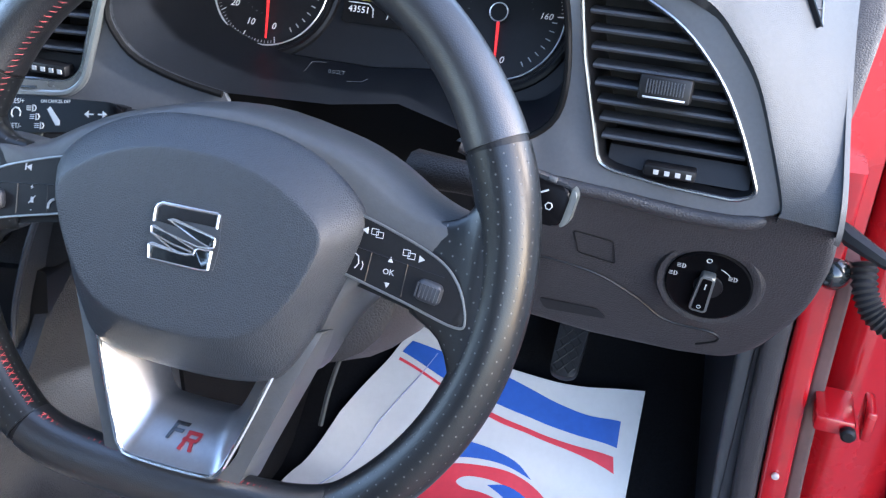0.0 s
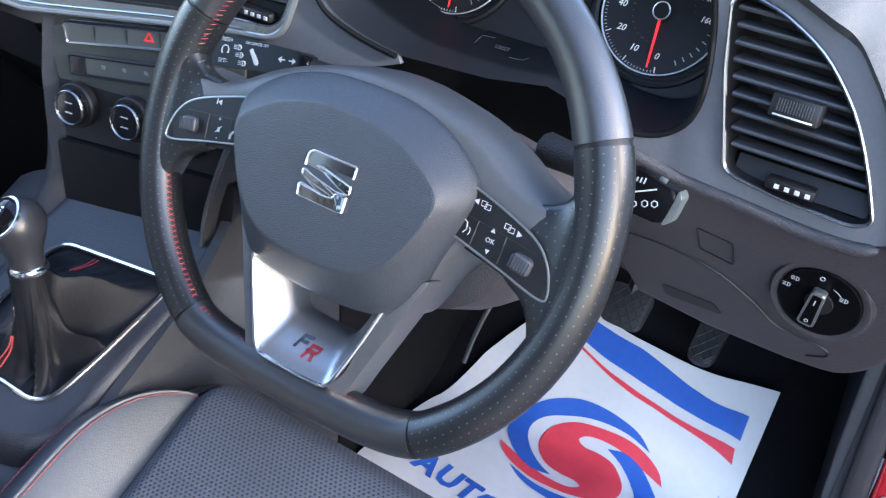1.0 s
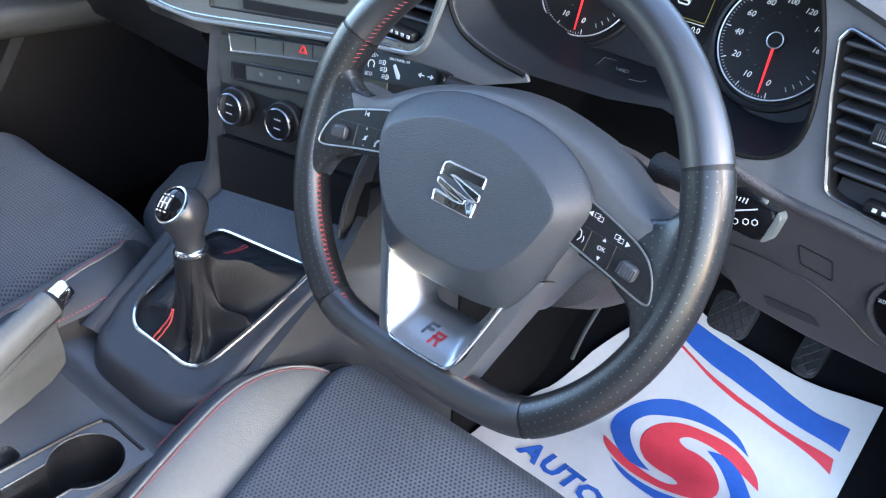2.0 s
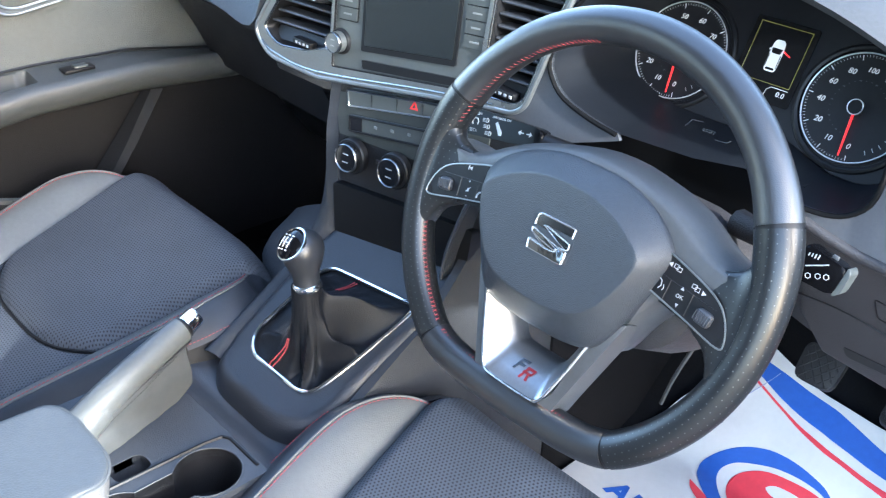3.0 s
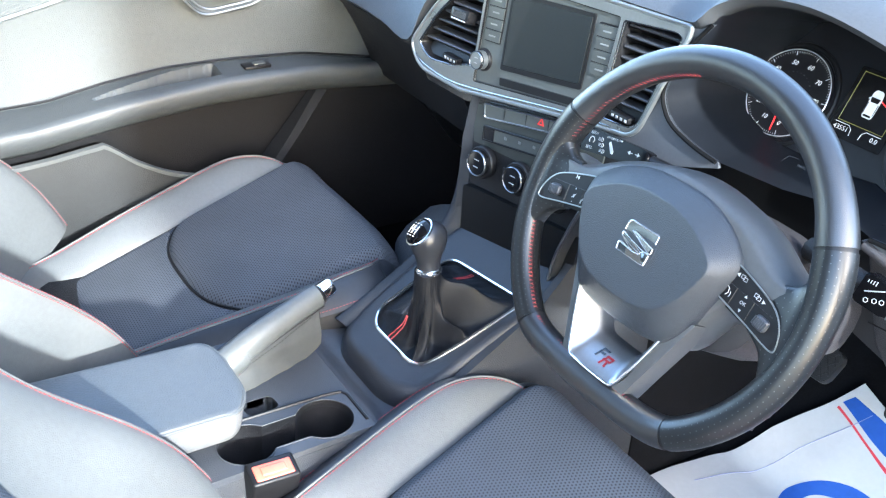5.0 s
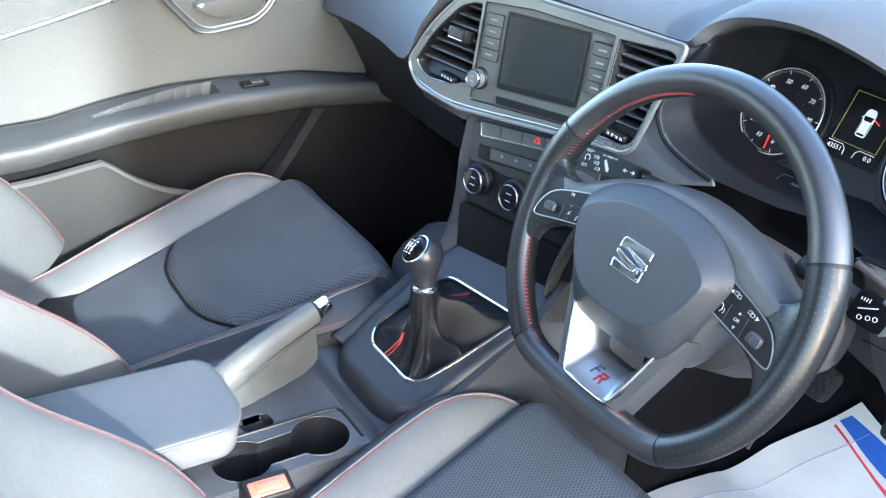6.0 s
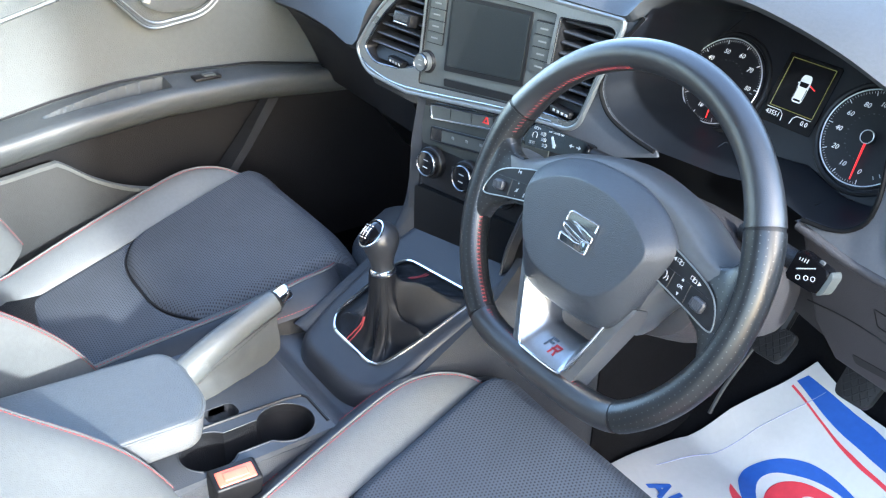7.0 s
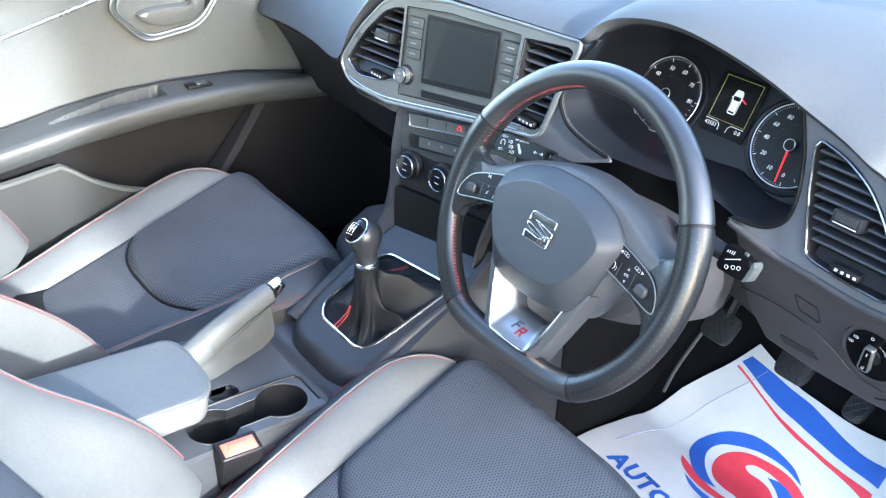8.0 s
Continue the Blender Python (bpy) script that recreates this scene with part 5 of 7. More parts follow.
    lip = even([(-0.062, -0.052), (-0.050, -0.088), (-0.0400, -0.114), (-0.034, -0.1265), (-0.024, -0.1315), (0.024, -0.1315), (0.034, -0.1265), (0.0400, -0.114), (0.050, -0.088), (0.062, -0.052)], 61)
    gap = even([(-0.043, -0.054), (-0.036, -0.076), (-0.0300, -0.091), (-0.0255, -0.097), (-0.018, -0.0995), (0.018, -0.0995), (0.0255, -0.097), (0.0300, -0.091), (0.036, -0.076), (0.043, -0.054)], 61)
    bm = B()

    def scoop(k, z):
        return [MW @ Vector((p.x + (q.x - p.x) * k, p.y + (q.y - p.y) * k, z)) for p, q in zip(lip, gap)]
    loft(bm, [scoop(-0.04, 0.0), scoop(0.0, 0.0120), scoop(0.08, 0.0105), scoop(0.35, 0.0030), scoop(0.65, -0.0055), scoop(0.92, -0.0130), scoop(1.0, -0.0165), scoop(1.02, -0.032)], closed=False)
    part("silver_spoke", bm, surface("spoke_silver", (0.36, 0.37, 0.39), 0.30, metal=0.85, grain=900, bump=0.02, vary=0.06, rvar=0.06), w, "satin silver lower spoke", sharp=50)
    bm = B()
    tube(bm, scoop(0.0, 0.0122), 0.0016, n=8)
    part("spoke_edge", bm, CHROME, w, "chrome edge")
    # grained legs outside the silver
    for sgn in (1, -1):
        bm = B()
        leg = [(0.0615, -0.040), (0.084, -0.030), (0.052, -0.115), (0.044, -0.138, 0.004), (0.020, -0.142), (0.020, -0.1315), (0.0355, -0.1265), (0.0420, -0.115)]
        prism(bm, rounded([(sgn * p[0], *p[1:]) for p in (leg if sgn > 0 else leg[::-1])], 0.003), -0.022, 0.0085, 0.004, 3, m=MW, both=True)
        part("spoke_back", bm, SPOKE, w, "grey spoke backing", sharp=50)
    bm = B()
    for text, size, y in (("AIRBAG", 0.0056, -0.0600),):
        words(bm, text, size, MW @ Matrix.Translation((-0.004, y, 0.0215)) @ Matrix.Rotation(radians(30), 4, "X"), 0.0005)
    part("caption", bm, LOWER, pad, "small dark embossed word", smooth=False)
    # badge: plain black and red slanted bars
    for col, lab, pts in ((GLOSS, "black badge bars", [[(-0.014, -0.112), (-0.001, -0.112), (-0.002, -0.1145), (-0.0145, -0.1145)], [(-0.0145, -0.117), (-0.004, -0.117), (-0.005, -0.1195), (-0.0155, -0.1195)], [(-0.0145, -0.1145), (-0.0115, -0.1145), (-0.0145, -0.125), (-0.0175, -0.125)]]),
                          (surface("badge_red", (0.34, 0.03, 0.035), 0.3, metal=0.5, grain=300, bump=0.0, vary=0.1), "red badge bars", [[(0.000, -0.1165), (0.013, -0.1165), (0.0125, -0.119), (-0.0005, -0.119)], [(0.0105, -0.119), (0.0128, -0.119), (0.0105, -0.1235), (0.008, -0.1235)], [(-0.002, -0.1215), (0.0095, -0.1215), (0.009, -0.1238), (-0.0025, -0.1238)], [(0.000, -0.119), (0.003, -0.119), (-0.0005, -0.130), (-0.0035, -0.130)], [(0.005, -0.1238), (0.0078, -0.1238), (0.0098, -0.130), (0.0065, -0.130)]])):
        bm = B()
        for q in pts:
            prism(bm, [(x * 0.74 + 0.003, -0.1155 + (y + 0.121) * 0.74) for x, y in q], 0.0, 0.0006, m=MW @ Matrix(((1, 0, 0, 0), (0, 1, 0, 0), (0, -0.88, 1, -0.1027), (0, 0, 0, 1))))
        part("badge", bm, col, w, lab, smooth=False)
    return w


steering_wheel()


def column():
    c = thing("steering_column", (0, 0.1, 0.6), "grey steering column shroud behind the wheel", "steering column")
    ax = Vector((0, math.cos(radians(LEAN)), -math.sin(radians(LEAN))))
    bm = B()
    rings = []
    for d, wd, up, dn in ((0.050, 0.088, 0.062, 0.062), (0.058, 0.104, 0.074, 0.070), (0.10, 0.112, 0.078, 0.074), (0.17, 0.110, 0.070, 0.072), (0.24, 0.100, 0.055, 0.065)):
        r = []
        for k in range(28):
            t = 2 * math.pi * k / 28
            cx, sy = math.cos(t), math.sin(t)
            e = 0.75
            u = wd * math.copysign(abs(cx) ** e, cx)
            v = (up if sy > 0 else dn) * math.copysign(abs(sy) ** e, sy)
            r.append(MW @ Vector((u, v - 0.004, 0)) + ax * d)
        rings.append(r)
    loft(bm, rings, cap=True)
    part("shroud", bm, LOWER, c, "grey grained column shroud")
    bm = B()
    m = MW @ pose(0.104, 0.018, -0.052)
    lathe(bm, [(0.0, 0.004), (0.008, 0.004), (0.0085, 0.0)], 16, m)
    part("lock_recess", bm, BLACK, c)
    # stalks
    L = thing("indicator_stalk", (-0.14, 0.12, 0.70), "black stalk with white printed symbols", "stalk", "column stalks")
    ml = basis((-0.182, 0.115, 0.697), (1, 0.02, 0.14), (0, 0.42, 1))
    bm = B()
    prism(bm, rounded([(-0.062, -0.014, 0.008), (0.048, -0.011, 0.004), (0.052, 0.006, 0.006), (0.040, 0.010, 0.004), (-0.050, 0.0155, 0.008)], 0.004), -0.010, 0.008, 0.004, 3, m=ml, both=True)
    part("paddle", bm, STALK, L, "black paddle")
    bm = B()
    tube(bm, [ml @ Vector((0.045, -0.003, -0.002)), ml @ Vector((0.10, -0.010, -0.012)), ml @ Vector((0.14, -0.02, -0.03))], [0.010, 0.011, 0.014], n=10)
    part("arm", bm, BLACK, L)
    bm = B()
    words(bm, "RES/+", 0.0052, ml @ Matrix.Translation((-0.040, 0.0098, 0.0082)), 0.0001)
    words(bm, "SET/-", 0.0052, ml @ Matrix.Translation((-0.042, -0.0085, 0.0082)), 0.0001)
    words(bm, "ON CANCEL OFF", 0.0034, ml @ Matrix.Translation((-0.006, 0.0098, 0.0082)), 0.0001)
    for x, y in ((-0.026, 0.0048), (-0.023, -0.0015), (-0.019, -0.0080)):
        tube(bm, [ml @ Vector((x + 0.003 * math.cos(t), y + 0.0024 * math.sin(t), 0.0083)) for t in (-1.57, -0.8, 0, 0.8, 1.57)], 0.0005, n=4, closed=True)
        for dy in (-0.0014, 0, 0.0014):
            rbox(bm, (x - 0.0035, y + dy, 0.0083), (0.004, 0.0006, 0.0003), 0, 1, ml)
    tube(bm, [ml @ Vector((-0.041 + 0.0042 * math.cos(t), 0.001 + 0.0042 * math.sin(t), 0.0083)) for t in (-0.6, 0.2, 1, 1.8, 2.6, 3.4, 4.0)], 0.0006, n=4)
    prism(bm, [(-0.013, 0.004), (-0.0105, 0.006), (-0.002, -0.004), (-0.002, -0.0075), (-0.0055, -0.0075)], 0.0081, 0.0085, m=ml)
    for x, f in ((0.024, -1), (0.034, 1)):
        prism(bm, [(x + 0.0045 * f, 0.001), (x + 0.001 * f, 0.0035), (x + 0.001 * f, 0.0015), (x - 0.003 * f, 0.0015), (x - 0.003 * f, 0.0005), (x + 0.001 * f, 0.0005), (x + 0.001 * f, -0.0015)], 0.0081, 0.0085, m=ml)
    part("symbol", bm, GREYPRINT, L, "white print", smooth=False)
    R = thing("wiper_stalk", (0.18, 0.1, 0.70), "black wiper stalk with a silver end and white symbols", "stalk", "column stalks")
    mr = basis((0.177, 0.100, 0.708), (1, 0, -0.12), (0, 0.30, 1)) @ Matrix.Scale(0.88, 4)
    bm = B()
    prism(bm, rounded([(-0.020, -0.018, 0.004), (0.020, -0.016, 0.006), (0.022, 0.012, 0.006), (-0.020, 0.016, 0.004)], 0.004), -0.012, 0.008, 0.004, 3, m=mr, both=True)
    part("paddle", bm, STALK, R, "black paddle")
    bm = B()
    prism(bm, rounded([(0.0195, -0.0165), (0.0255, -0.012, 0.006), (0.0265, 0.010, 0.008), (0.0215, 0.014), (0.0215, 0.010)], 0.002), -0.013, 0.0070, 0.003, 3, m=mr, both=True)
    part("end_cap", bm, BUTTON, R, "silver end cap")
    bm = B()
    rbox(bm, (0.006, 0.0150, 0.000), (0.006, 0.004, 0.004), 0.001, 2, mr)
    part("push_button", bm, SPOKE, R, "white push button")
    bm = B()
    tube(bm, [mr @ Vector((-0.015, 0.0, -0.003)), mr @ Vector((-0.06, -0.004, -0.012)), mr @ Vector((-0.10, -0.01, -0.03))], [0.010, 0.011, 0.013], n=10)
    part("arm", bm, DARK, R)
    bm = B()
    for x, y in ((-0.006, -0.010), (0.002, -0.006), (0.009, -0.003)):
        tube(bm, [mr @ Vector((x + 0.0026 * math.cos(t), y + 0.0026 * math.sin(t), 0.0083)) for t in (0, 1.05, 2.1, 3.14, 4.2, 5.2)], 0.0004, n=4, closed=True)
    tube(bm, [mr @ Vector((-0.012, -0.003, 0.0083)), mr @ Vector((-0.002, 0.003, 0.0083)), mr @ Vector((0.006, 0.008, 0.0083))], 0.0006, n=4)
    for k in range(4):
        rbox(bm, (-0.014 + 0.003 * k, 0.008 + 0.0006 * k, 0.0083), (0.0010, 0.003 + 0.0006 * k, 0.0003), 0, 1, mr)
    part("symbol", bm, GREYPRINT, R, "white print", smooth=False)


column()


def light_switch():
    x, z = 0.2895, 0.6015
    m = basis((x, y_low(x, z) - 0.006, z), (1, 0, 0), (0, -0.20, 1))
    m = m @ Matrix.Scale(0.88, 4)
    s = thing("light_switch", m.translation, "round black headlamp switch with a silver lever", "light switch")
    bm = B()
    lathe(bm, [(0.0480, -0.020), (0.0470, -0.004), (0.0440, 0.0010), (0.0405, 0.0012), (0.0375, -0.0005)], 40, m)
    part("collar", bm, LOWER, s, "dark grained collar")
    bm = B()
    lathe(bm, [(0.0375, -0.004), (0.0370, 0.0025), (0.0355, 0.0032), (0.034, 0.0028), (0.0, 0.0028)], 40, m)
    part("disc", bm, STALK, s, "gloss black disc")
    bm = B()
    lathe(bm, [(0.0130, 0.002), (0.0120, 0.0045), (0.0, 0.0045)], 32, m)
    part("dial", bm, BLACK, s)
    mk = m @ pose(-0.003, -0.002, 0, 0, 0, -6)
    bm = B()
    prism(bm, rounded([(-0.0078, -0.0215), (0.0078, -0.0215), (0.0062, 0.0185), (-0.0062, 0.0185)], 0.003), 0.003, 0.0115, 0.0016, 3, m=mk)
    lever = part("lever", bm, GUNMETAL, s, "chrome-edged lever")
    bm = B()
    prism(bm, rounded([(-0.0056, -0.0190), (0.0056, -0.0190), (0.0042, 0.0160), (-0.0042, 0.0160)], 0.002), 0.0112, 0.0119, m=mk)
    part("insert", bm, STALK, lever, "black insert")
    bm = B()
    rbox(bm, (0, 0.008, 0.0121), (0.0011, 0.006, 0.0004), 0, 1, mk)
    tube(bm, [mk @ Vector((0.0018 * math.cos(t), -0.015 + 0.0018 * math.sin(t), 0.0122)) for t in (0, 1.05, 2.1, 3.14, 4.2, 5.2)], 0.0003, n=4, closed=True)
    tube(bm, [m @ Vector((-0.003 + 0.0022 * math.cos(t), 0.0275 + 0.0022 * math.sin(t), 0.0030)) for t in (0, 1.05, 2.1, 3.14, 4.2, 5.2)], 0.0005, n=4, closed=True)
    for cx, cy in ((-0.024, 0.0175), (-0.030, 0.008), (0.020, 0.0125)):
        tube(bm, [m @ Vector((cx + 0.0024 * math.cos(t), cy + 0.0024 * math.sin(t), 0.0030)) for t in (-1.57, -0.8, 0, 0.8, 1.57)], 0.0004, n=4, closed=True)
        for dy in (-0.0016, 0, 0.0016):
            rbox(bm, (cx - 0.003, cy + dy, 0.0030), (0.0034, 0.0005, 0.0003), 0, 1, m)
    tube(bm, [m @ Vector((0.022 * math.cos(t), 0.022 * math.sin(t), 0.0030)) for t in (0.75, 0.9, 1.05, 1.2)], 0.0003, n=4)
    part("symbol", bm, GREYPRINT, s, "white symbols", smooth=False)


light_switch()


# ---------------------------------------------------------------- footwell
def pedal(name, x, y, z, wd, ht, tilt, label, arm):
    p = thing(name, (x, y, z), label, "pedal", "foot pedals")
    m = pose(x, y, z, 90 - tilt, 0, 0)
    bm = B()
    prism(bm, rounded([(-wd / 2, -ht / 2), (wd / 2, -ht / 2), (wd / 2 + 0.003, ht / 2), (-wd / 2 - 0.003, ht / 2)], 0.012), -0.008, 0.006, 0.003, 2, m=m, both=True)
    pad = part("pad", bm, RUBBER, p, "black rubber pad")
    bm = B()
    k = 0.014
    for i in range(-6, 7):
        for sl in (1, -1):
            pts = []
            for t in (-1, 1):
                pts.append((i * k + t * ht / 2 * 0.9 * sl * 0.8, t * ht / 2 * 0.9))
            # clip to the pad's width
            (x0, y0), (x1, y1) = pts
            dx = x1 - x0
            ts = [0.0, 1.0]
            w2 = wd / 2 * 0.9
            for lim in (-w2, w2):
                if abs(dx) > 1e-6:
                    tt = (lim - x0) / dx
                    if 0 < tt < 1:
                        if (x0 < -w2 or x0 > w2) and abs(lim - x0) <= min(abs(-w2 - x0), abs(w2 - x0)) + 1e-9:
                            ts[0] = tt
                        elif (x1 < -w2 or x1 > w2) and abs(lim - x1) <= min(abs(-w2 - x1), abs(w2 - x1)) + 1e-9:
                            ts[1] = tt
            a = (x0 + dx * ts[0], y0 + (y1 - y0) * ts[0])
            b = (x0 + dx * ts[1], y0 + (y1 - y0) * ts[1])
            if abs(a[0]) <= w2 + 1e-4 and abs(b[0]) <= w2 + 1e-4 and ts[1] > ts[0]:
                tube(bm, [m @ Vector((*a, 0.0062)), m @ Vector((*b, 0.0062))], 0.0012, n=5)
    part("tread", bm, DARK, pad, "raised crossed tread")
    bm = B()
    tube(bm, [m @ Vector((0, ht * 0.3, -0.004)), Vector(arm[0]), Vector(arm[1])], [0.009, 0.010, 0.012], n=8)
    part("arm", bm, BLACK, p)


pedal("accelerator_pedal", 0.143, 0.611, 0.279, 0.034, 0.100, 55, "narrow black accelerator pedal with crossed tread", ((0.15, 0.68, 0.38), (0.15, 0.74, 0.50)))
pedal("brake_pedal", 0.034, 0.568, 0.290, 0.056, 0.056, 40, "black rubber brake pedal with crossed tread", ((0.035, 0.62, 0.40), (0.03, 0.66, 0.56)))
pedal("clutch_pedal", -0.112, 0.555, 0.288, 0.056, 0.056, 40, "black rubber clutch pedal with crossed tread", ((-0.11, 0.62, 0.40), (-0.11, 0.66, 0.56)))


def mat_z(x, y):
    z = 0.088 + 0.005 * math.sin(9 * x + 3) * math.sin(7 * y) + 0.003 * noise.noise((x * 9, y * 9, 0.3))
    z += 0.0016 * math.sin(41 * x + 17 * y) * math.sin(13 * y - 5 * x) + 0.0014 * noise.noise((x * 26, y * 14, 1.7))
    if y > 0.47:
        z += 0.9 * (y - 0.47) * min(1.0, (y - 0.47) / 0.06) ** 0.5
    return z


def floor_mat():
    f = thing("floor_mat", (0.03, 0.4, 0.09), "white paper floor mat with blue and red printed swirl", "floor mat")
    left = curve_through([(-0.195, 0.12), (-0.192, 0.30), (-0.187, 0.40), (-0.175, 0.47), (-0.135, 0.55), (-0.100, 0.60), (-0.078, 0.640)], 6, False)
    c10, c11 = Vector((0.262, 0.10)), Vector((0.246, 0.618))

    def xy(u, v):
        k = v * (len(left) - 1)
        i = min(int(k), len(left) - 2)
        p = left[i].lerp(left[i + 1], k - i).lerp(c10.lerp(c11, v), u)
        p.y += -0.020 * math.sin(math.pi * u) * (v > 0.5) * (v - 0.5) * 2
        return p

    def on(u, v, h=0.0):
        p = xy(u, v)
        return (p.x, p.y, mat_z(p.x, p.y) + h)
    bm = B()
    sheet(bm, lambda u, v: on(u, v), 28, 40, 0.0012)
    part("sheet", bm, PAPER, f, "creased white paper")

    def ink(name, pts, material, label, h=0.0012, close=True):
        """A flat print laid on the paper, from an outline in floor x and y."""
        bm = B()
        vs = [bm.verts.new((p[0], p[1], 0)) for p in pts]
        es = [bm.edges.new((vs[i], vs[(i + 1) % len(vs)])) for i in range(len(vs))]
        bmesh.ops.triangle_fill(bm, use_beauty=True, use_dissolve=False, edges=es, normal=(0, 0, 1))
        for _ in range(3):
            bmesh.ops.subdivide_edges(bm, edges=[e for e in bm.edges if e.calc_length() > 0.025], cuts=1)
            bmesh.ops.triangulate(bm, faces=bm.faces[:])
        for v in bm.verts:
            v.co.z = mat_z(v.co.x, v.co.y) + h
        part(name, bm, material, f, label)
    band = curve_through([(-0.085, 0.606), (-0.016, 0.587), (0.049, 0.575), (0.111, 0.567), (0.166, 0.562), (0.226, 0.558)], 6, False)
    top = curve_through([(0.224, 0.583), (0.186, 0.582), (0.142, 0.587), (0.092, 0.596), (0.037, 0.606), (-0.075, 0.619)], 6, False)
    ink("blue_band", [tuple(p) for p in band + top], BLUEINK, "blue printed band")
    r0 = curve_through([(-0.086, 0.600), (-0.020, 0.582), (0.045, 0.566), (0.107, 0.557), (0.163, 0.552), (0.224, 0.549)], 6, False)
    r1 = curve_through([(0.229, 0.534), (0.178, 0.544), (0.116, 0.551), (0.055, 0.559), (-0.012, 0.577), (-0.087, 0.597)], 6, False)
    ink("red_band", [tuple(p) for p in r0 + r1], REDINK, "red printed stripe")
    # swirl: a red double hook between two blue crescents, the same turned half round
    c = Vector((0.052, 0.469))
    arm = [(0.109, 0.027), (0.098, 0.042), (0.075, 0.054), (0.046, 0.060), (0.006, 0.060), (-0.034, 0.053), (-0.058, 0.038), (-0.067, 0.017), (-0.060, -0.006), (-0.040, -0.024), (-0.014, -0.030), (0.006, -0.030)]
    notch = [(0.018, -0.036), (0.006, -0.045), (-0.020, -0.047), (-0.050, -0.043), (-0.082, -0.035)]
    moon = [(0.077, 0.058), (0.057, 0.070), (0.030, 0.077), (-0.003, 0.081), (-0.040, 0.079), (-0.075, 0.067), (-0.102, 0.047), (-0.116, 0.023), (-0.113, -0.001), (-0.098, -0.020), (-0.076, -0.037), (-0.052, -0.045), (-0.023, -0.040),
            (-0.046, -0.030), (-0.067, -0.015), (-0.083, 0.005), (-0.087, 0.025), (-0.076, 0.042), (-0.054, 0.054), (-0.022, 0.063), (0.012, 0.067), (0.044, 0.065)]
    half = [tuple(p) for p in curve_through(arm + notch + [(-0.109, -0.027)], 4, False)][:-1]
    full = half + [(-x, -y) for x, y in half]
    moon = [tuple(p) for p in curve_through(moon[:13], 4, False)][:-1] + [tuple(p) for p in curve_through(moon[12:] + moon[:1], 4, False)][:-1]

    def put(pts, k):
        """Lays a print of flat paper onto the mat, whose far half slopes up."""
        out = []
        for x, y in pts:
            y2 = c.y + k * y
            out.append((c.x + k * x, y2 if y2 < 0.47 else 0.47 + (y2 - 0.47) / 1.30))
        return out
    ink("red_swirl", put(full, 1), REDINK, "red swirl")
    ink("blue_swirl", put(moon, 1), BLUEINK, "blue swirl")
    ink("blue_swirl", put(moon, -1), BLUEINK, "blue swirl")
    # the printed word
    for letter, x, y in (("A", -0.108, 0.337), ("U", -0.073, 0.335), ("T", -0.041, 0.331), ("O", -0.006, 0.326)):
        bm = B()
        words(bm, letter, 0.047, pose(x, y, 0, 0, 0, -7), 0.0001, bold=0.0019)
        for v in bm.verts:
            v.co.z = mat_z(v.co.x, v.co.y) + (0.0014 if v.co.z > 0 else 0.0009)
        part("printed_letter", bm, BLUEINK, f, "blue printed letter", smooth=False)
    for u0, u1, v0, v1 in ((0.085, 0.150, 0.30, 0.93), (0.930, 0.945, 0.05, 0.78)):
        bm = B()
        tube(bm, [on(u0 + (u1 - u0) * k / 30, v0 + (v1 - v0) * k / 30, 0.0004) for k in range(31)], 0.0009, n=5)
        part("fine_line", bm, THININK, f, "fine grey-blue line")


floor_mat()


def foot_rest():
    bm = B()
    tube(bm, curve_through([(-0.135, 0.60, 0.33), (-0.142, 0.54, 0.25), (-0.152, 0.51, 0.19), (-0.158, 0.495, 0.14)], 5, False), 0.0035, n=6)
    ob = part("metal_rod", bm, SPOKE)
    tagged(ob, "thin grey metal rod in the dark footwell", "rod")


foot_rest()


# ---------------------------------------------------------------- centre tunnel
FLAT = Matrix.Rotation(radians(-90), 4, "X")     # turns an upright panel into a lying one: outlines in x and y
CX = -0.352


def zp(y):
    """The sloping plinth of the gear lever, level at its rear edge."""
    return 0.379 + 0.58 * (max(y, -0.088) + 0.07)


PLINTH = surface("plinth_plastic", (0.0180, 0.0195, 0.0240), 0.40, spec=0.42, grain=420, bump=0.25, cells=True, vary=0.12)
DECK = surface("deck_plastic", (0.048, 0.052, 0.060), 0.45, grain=420, bump=0.3, cells=True, vary=0.12)


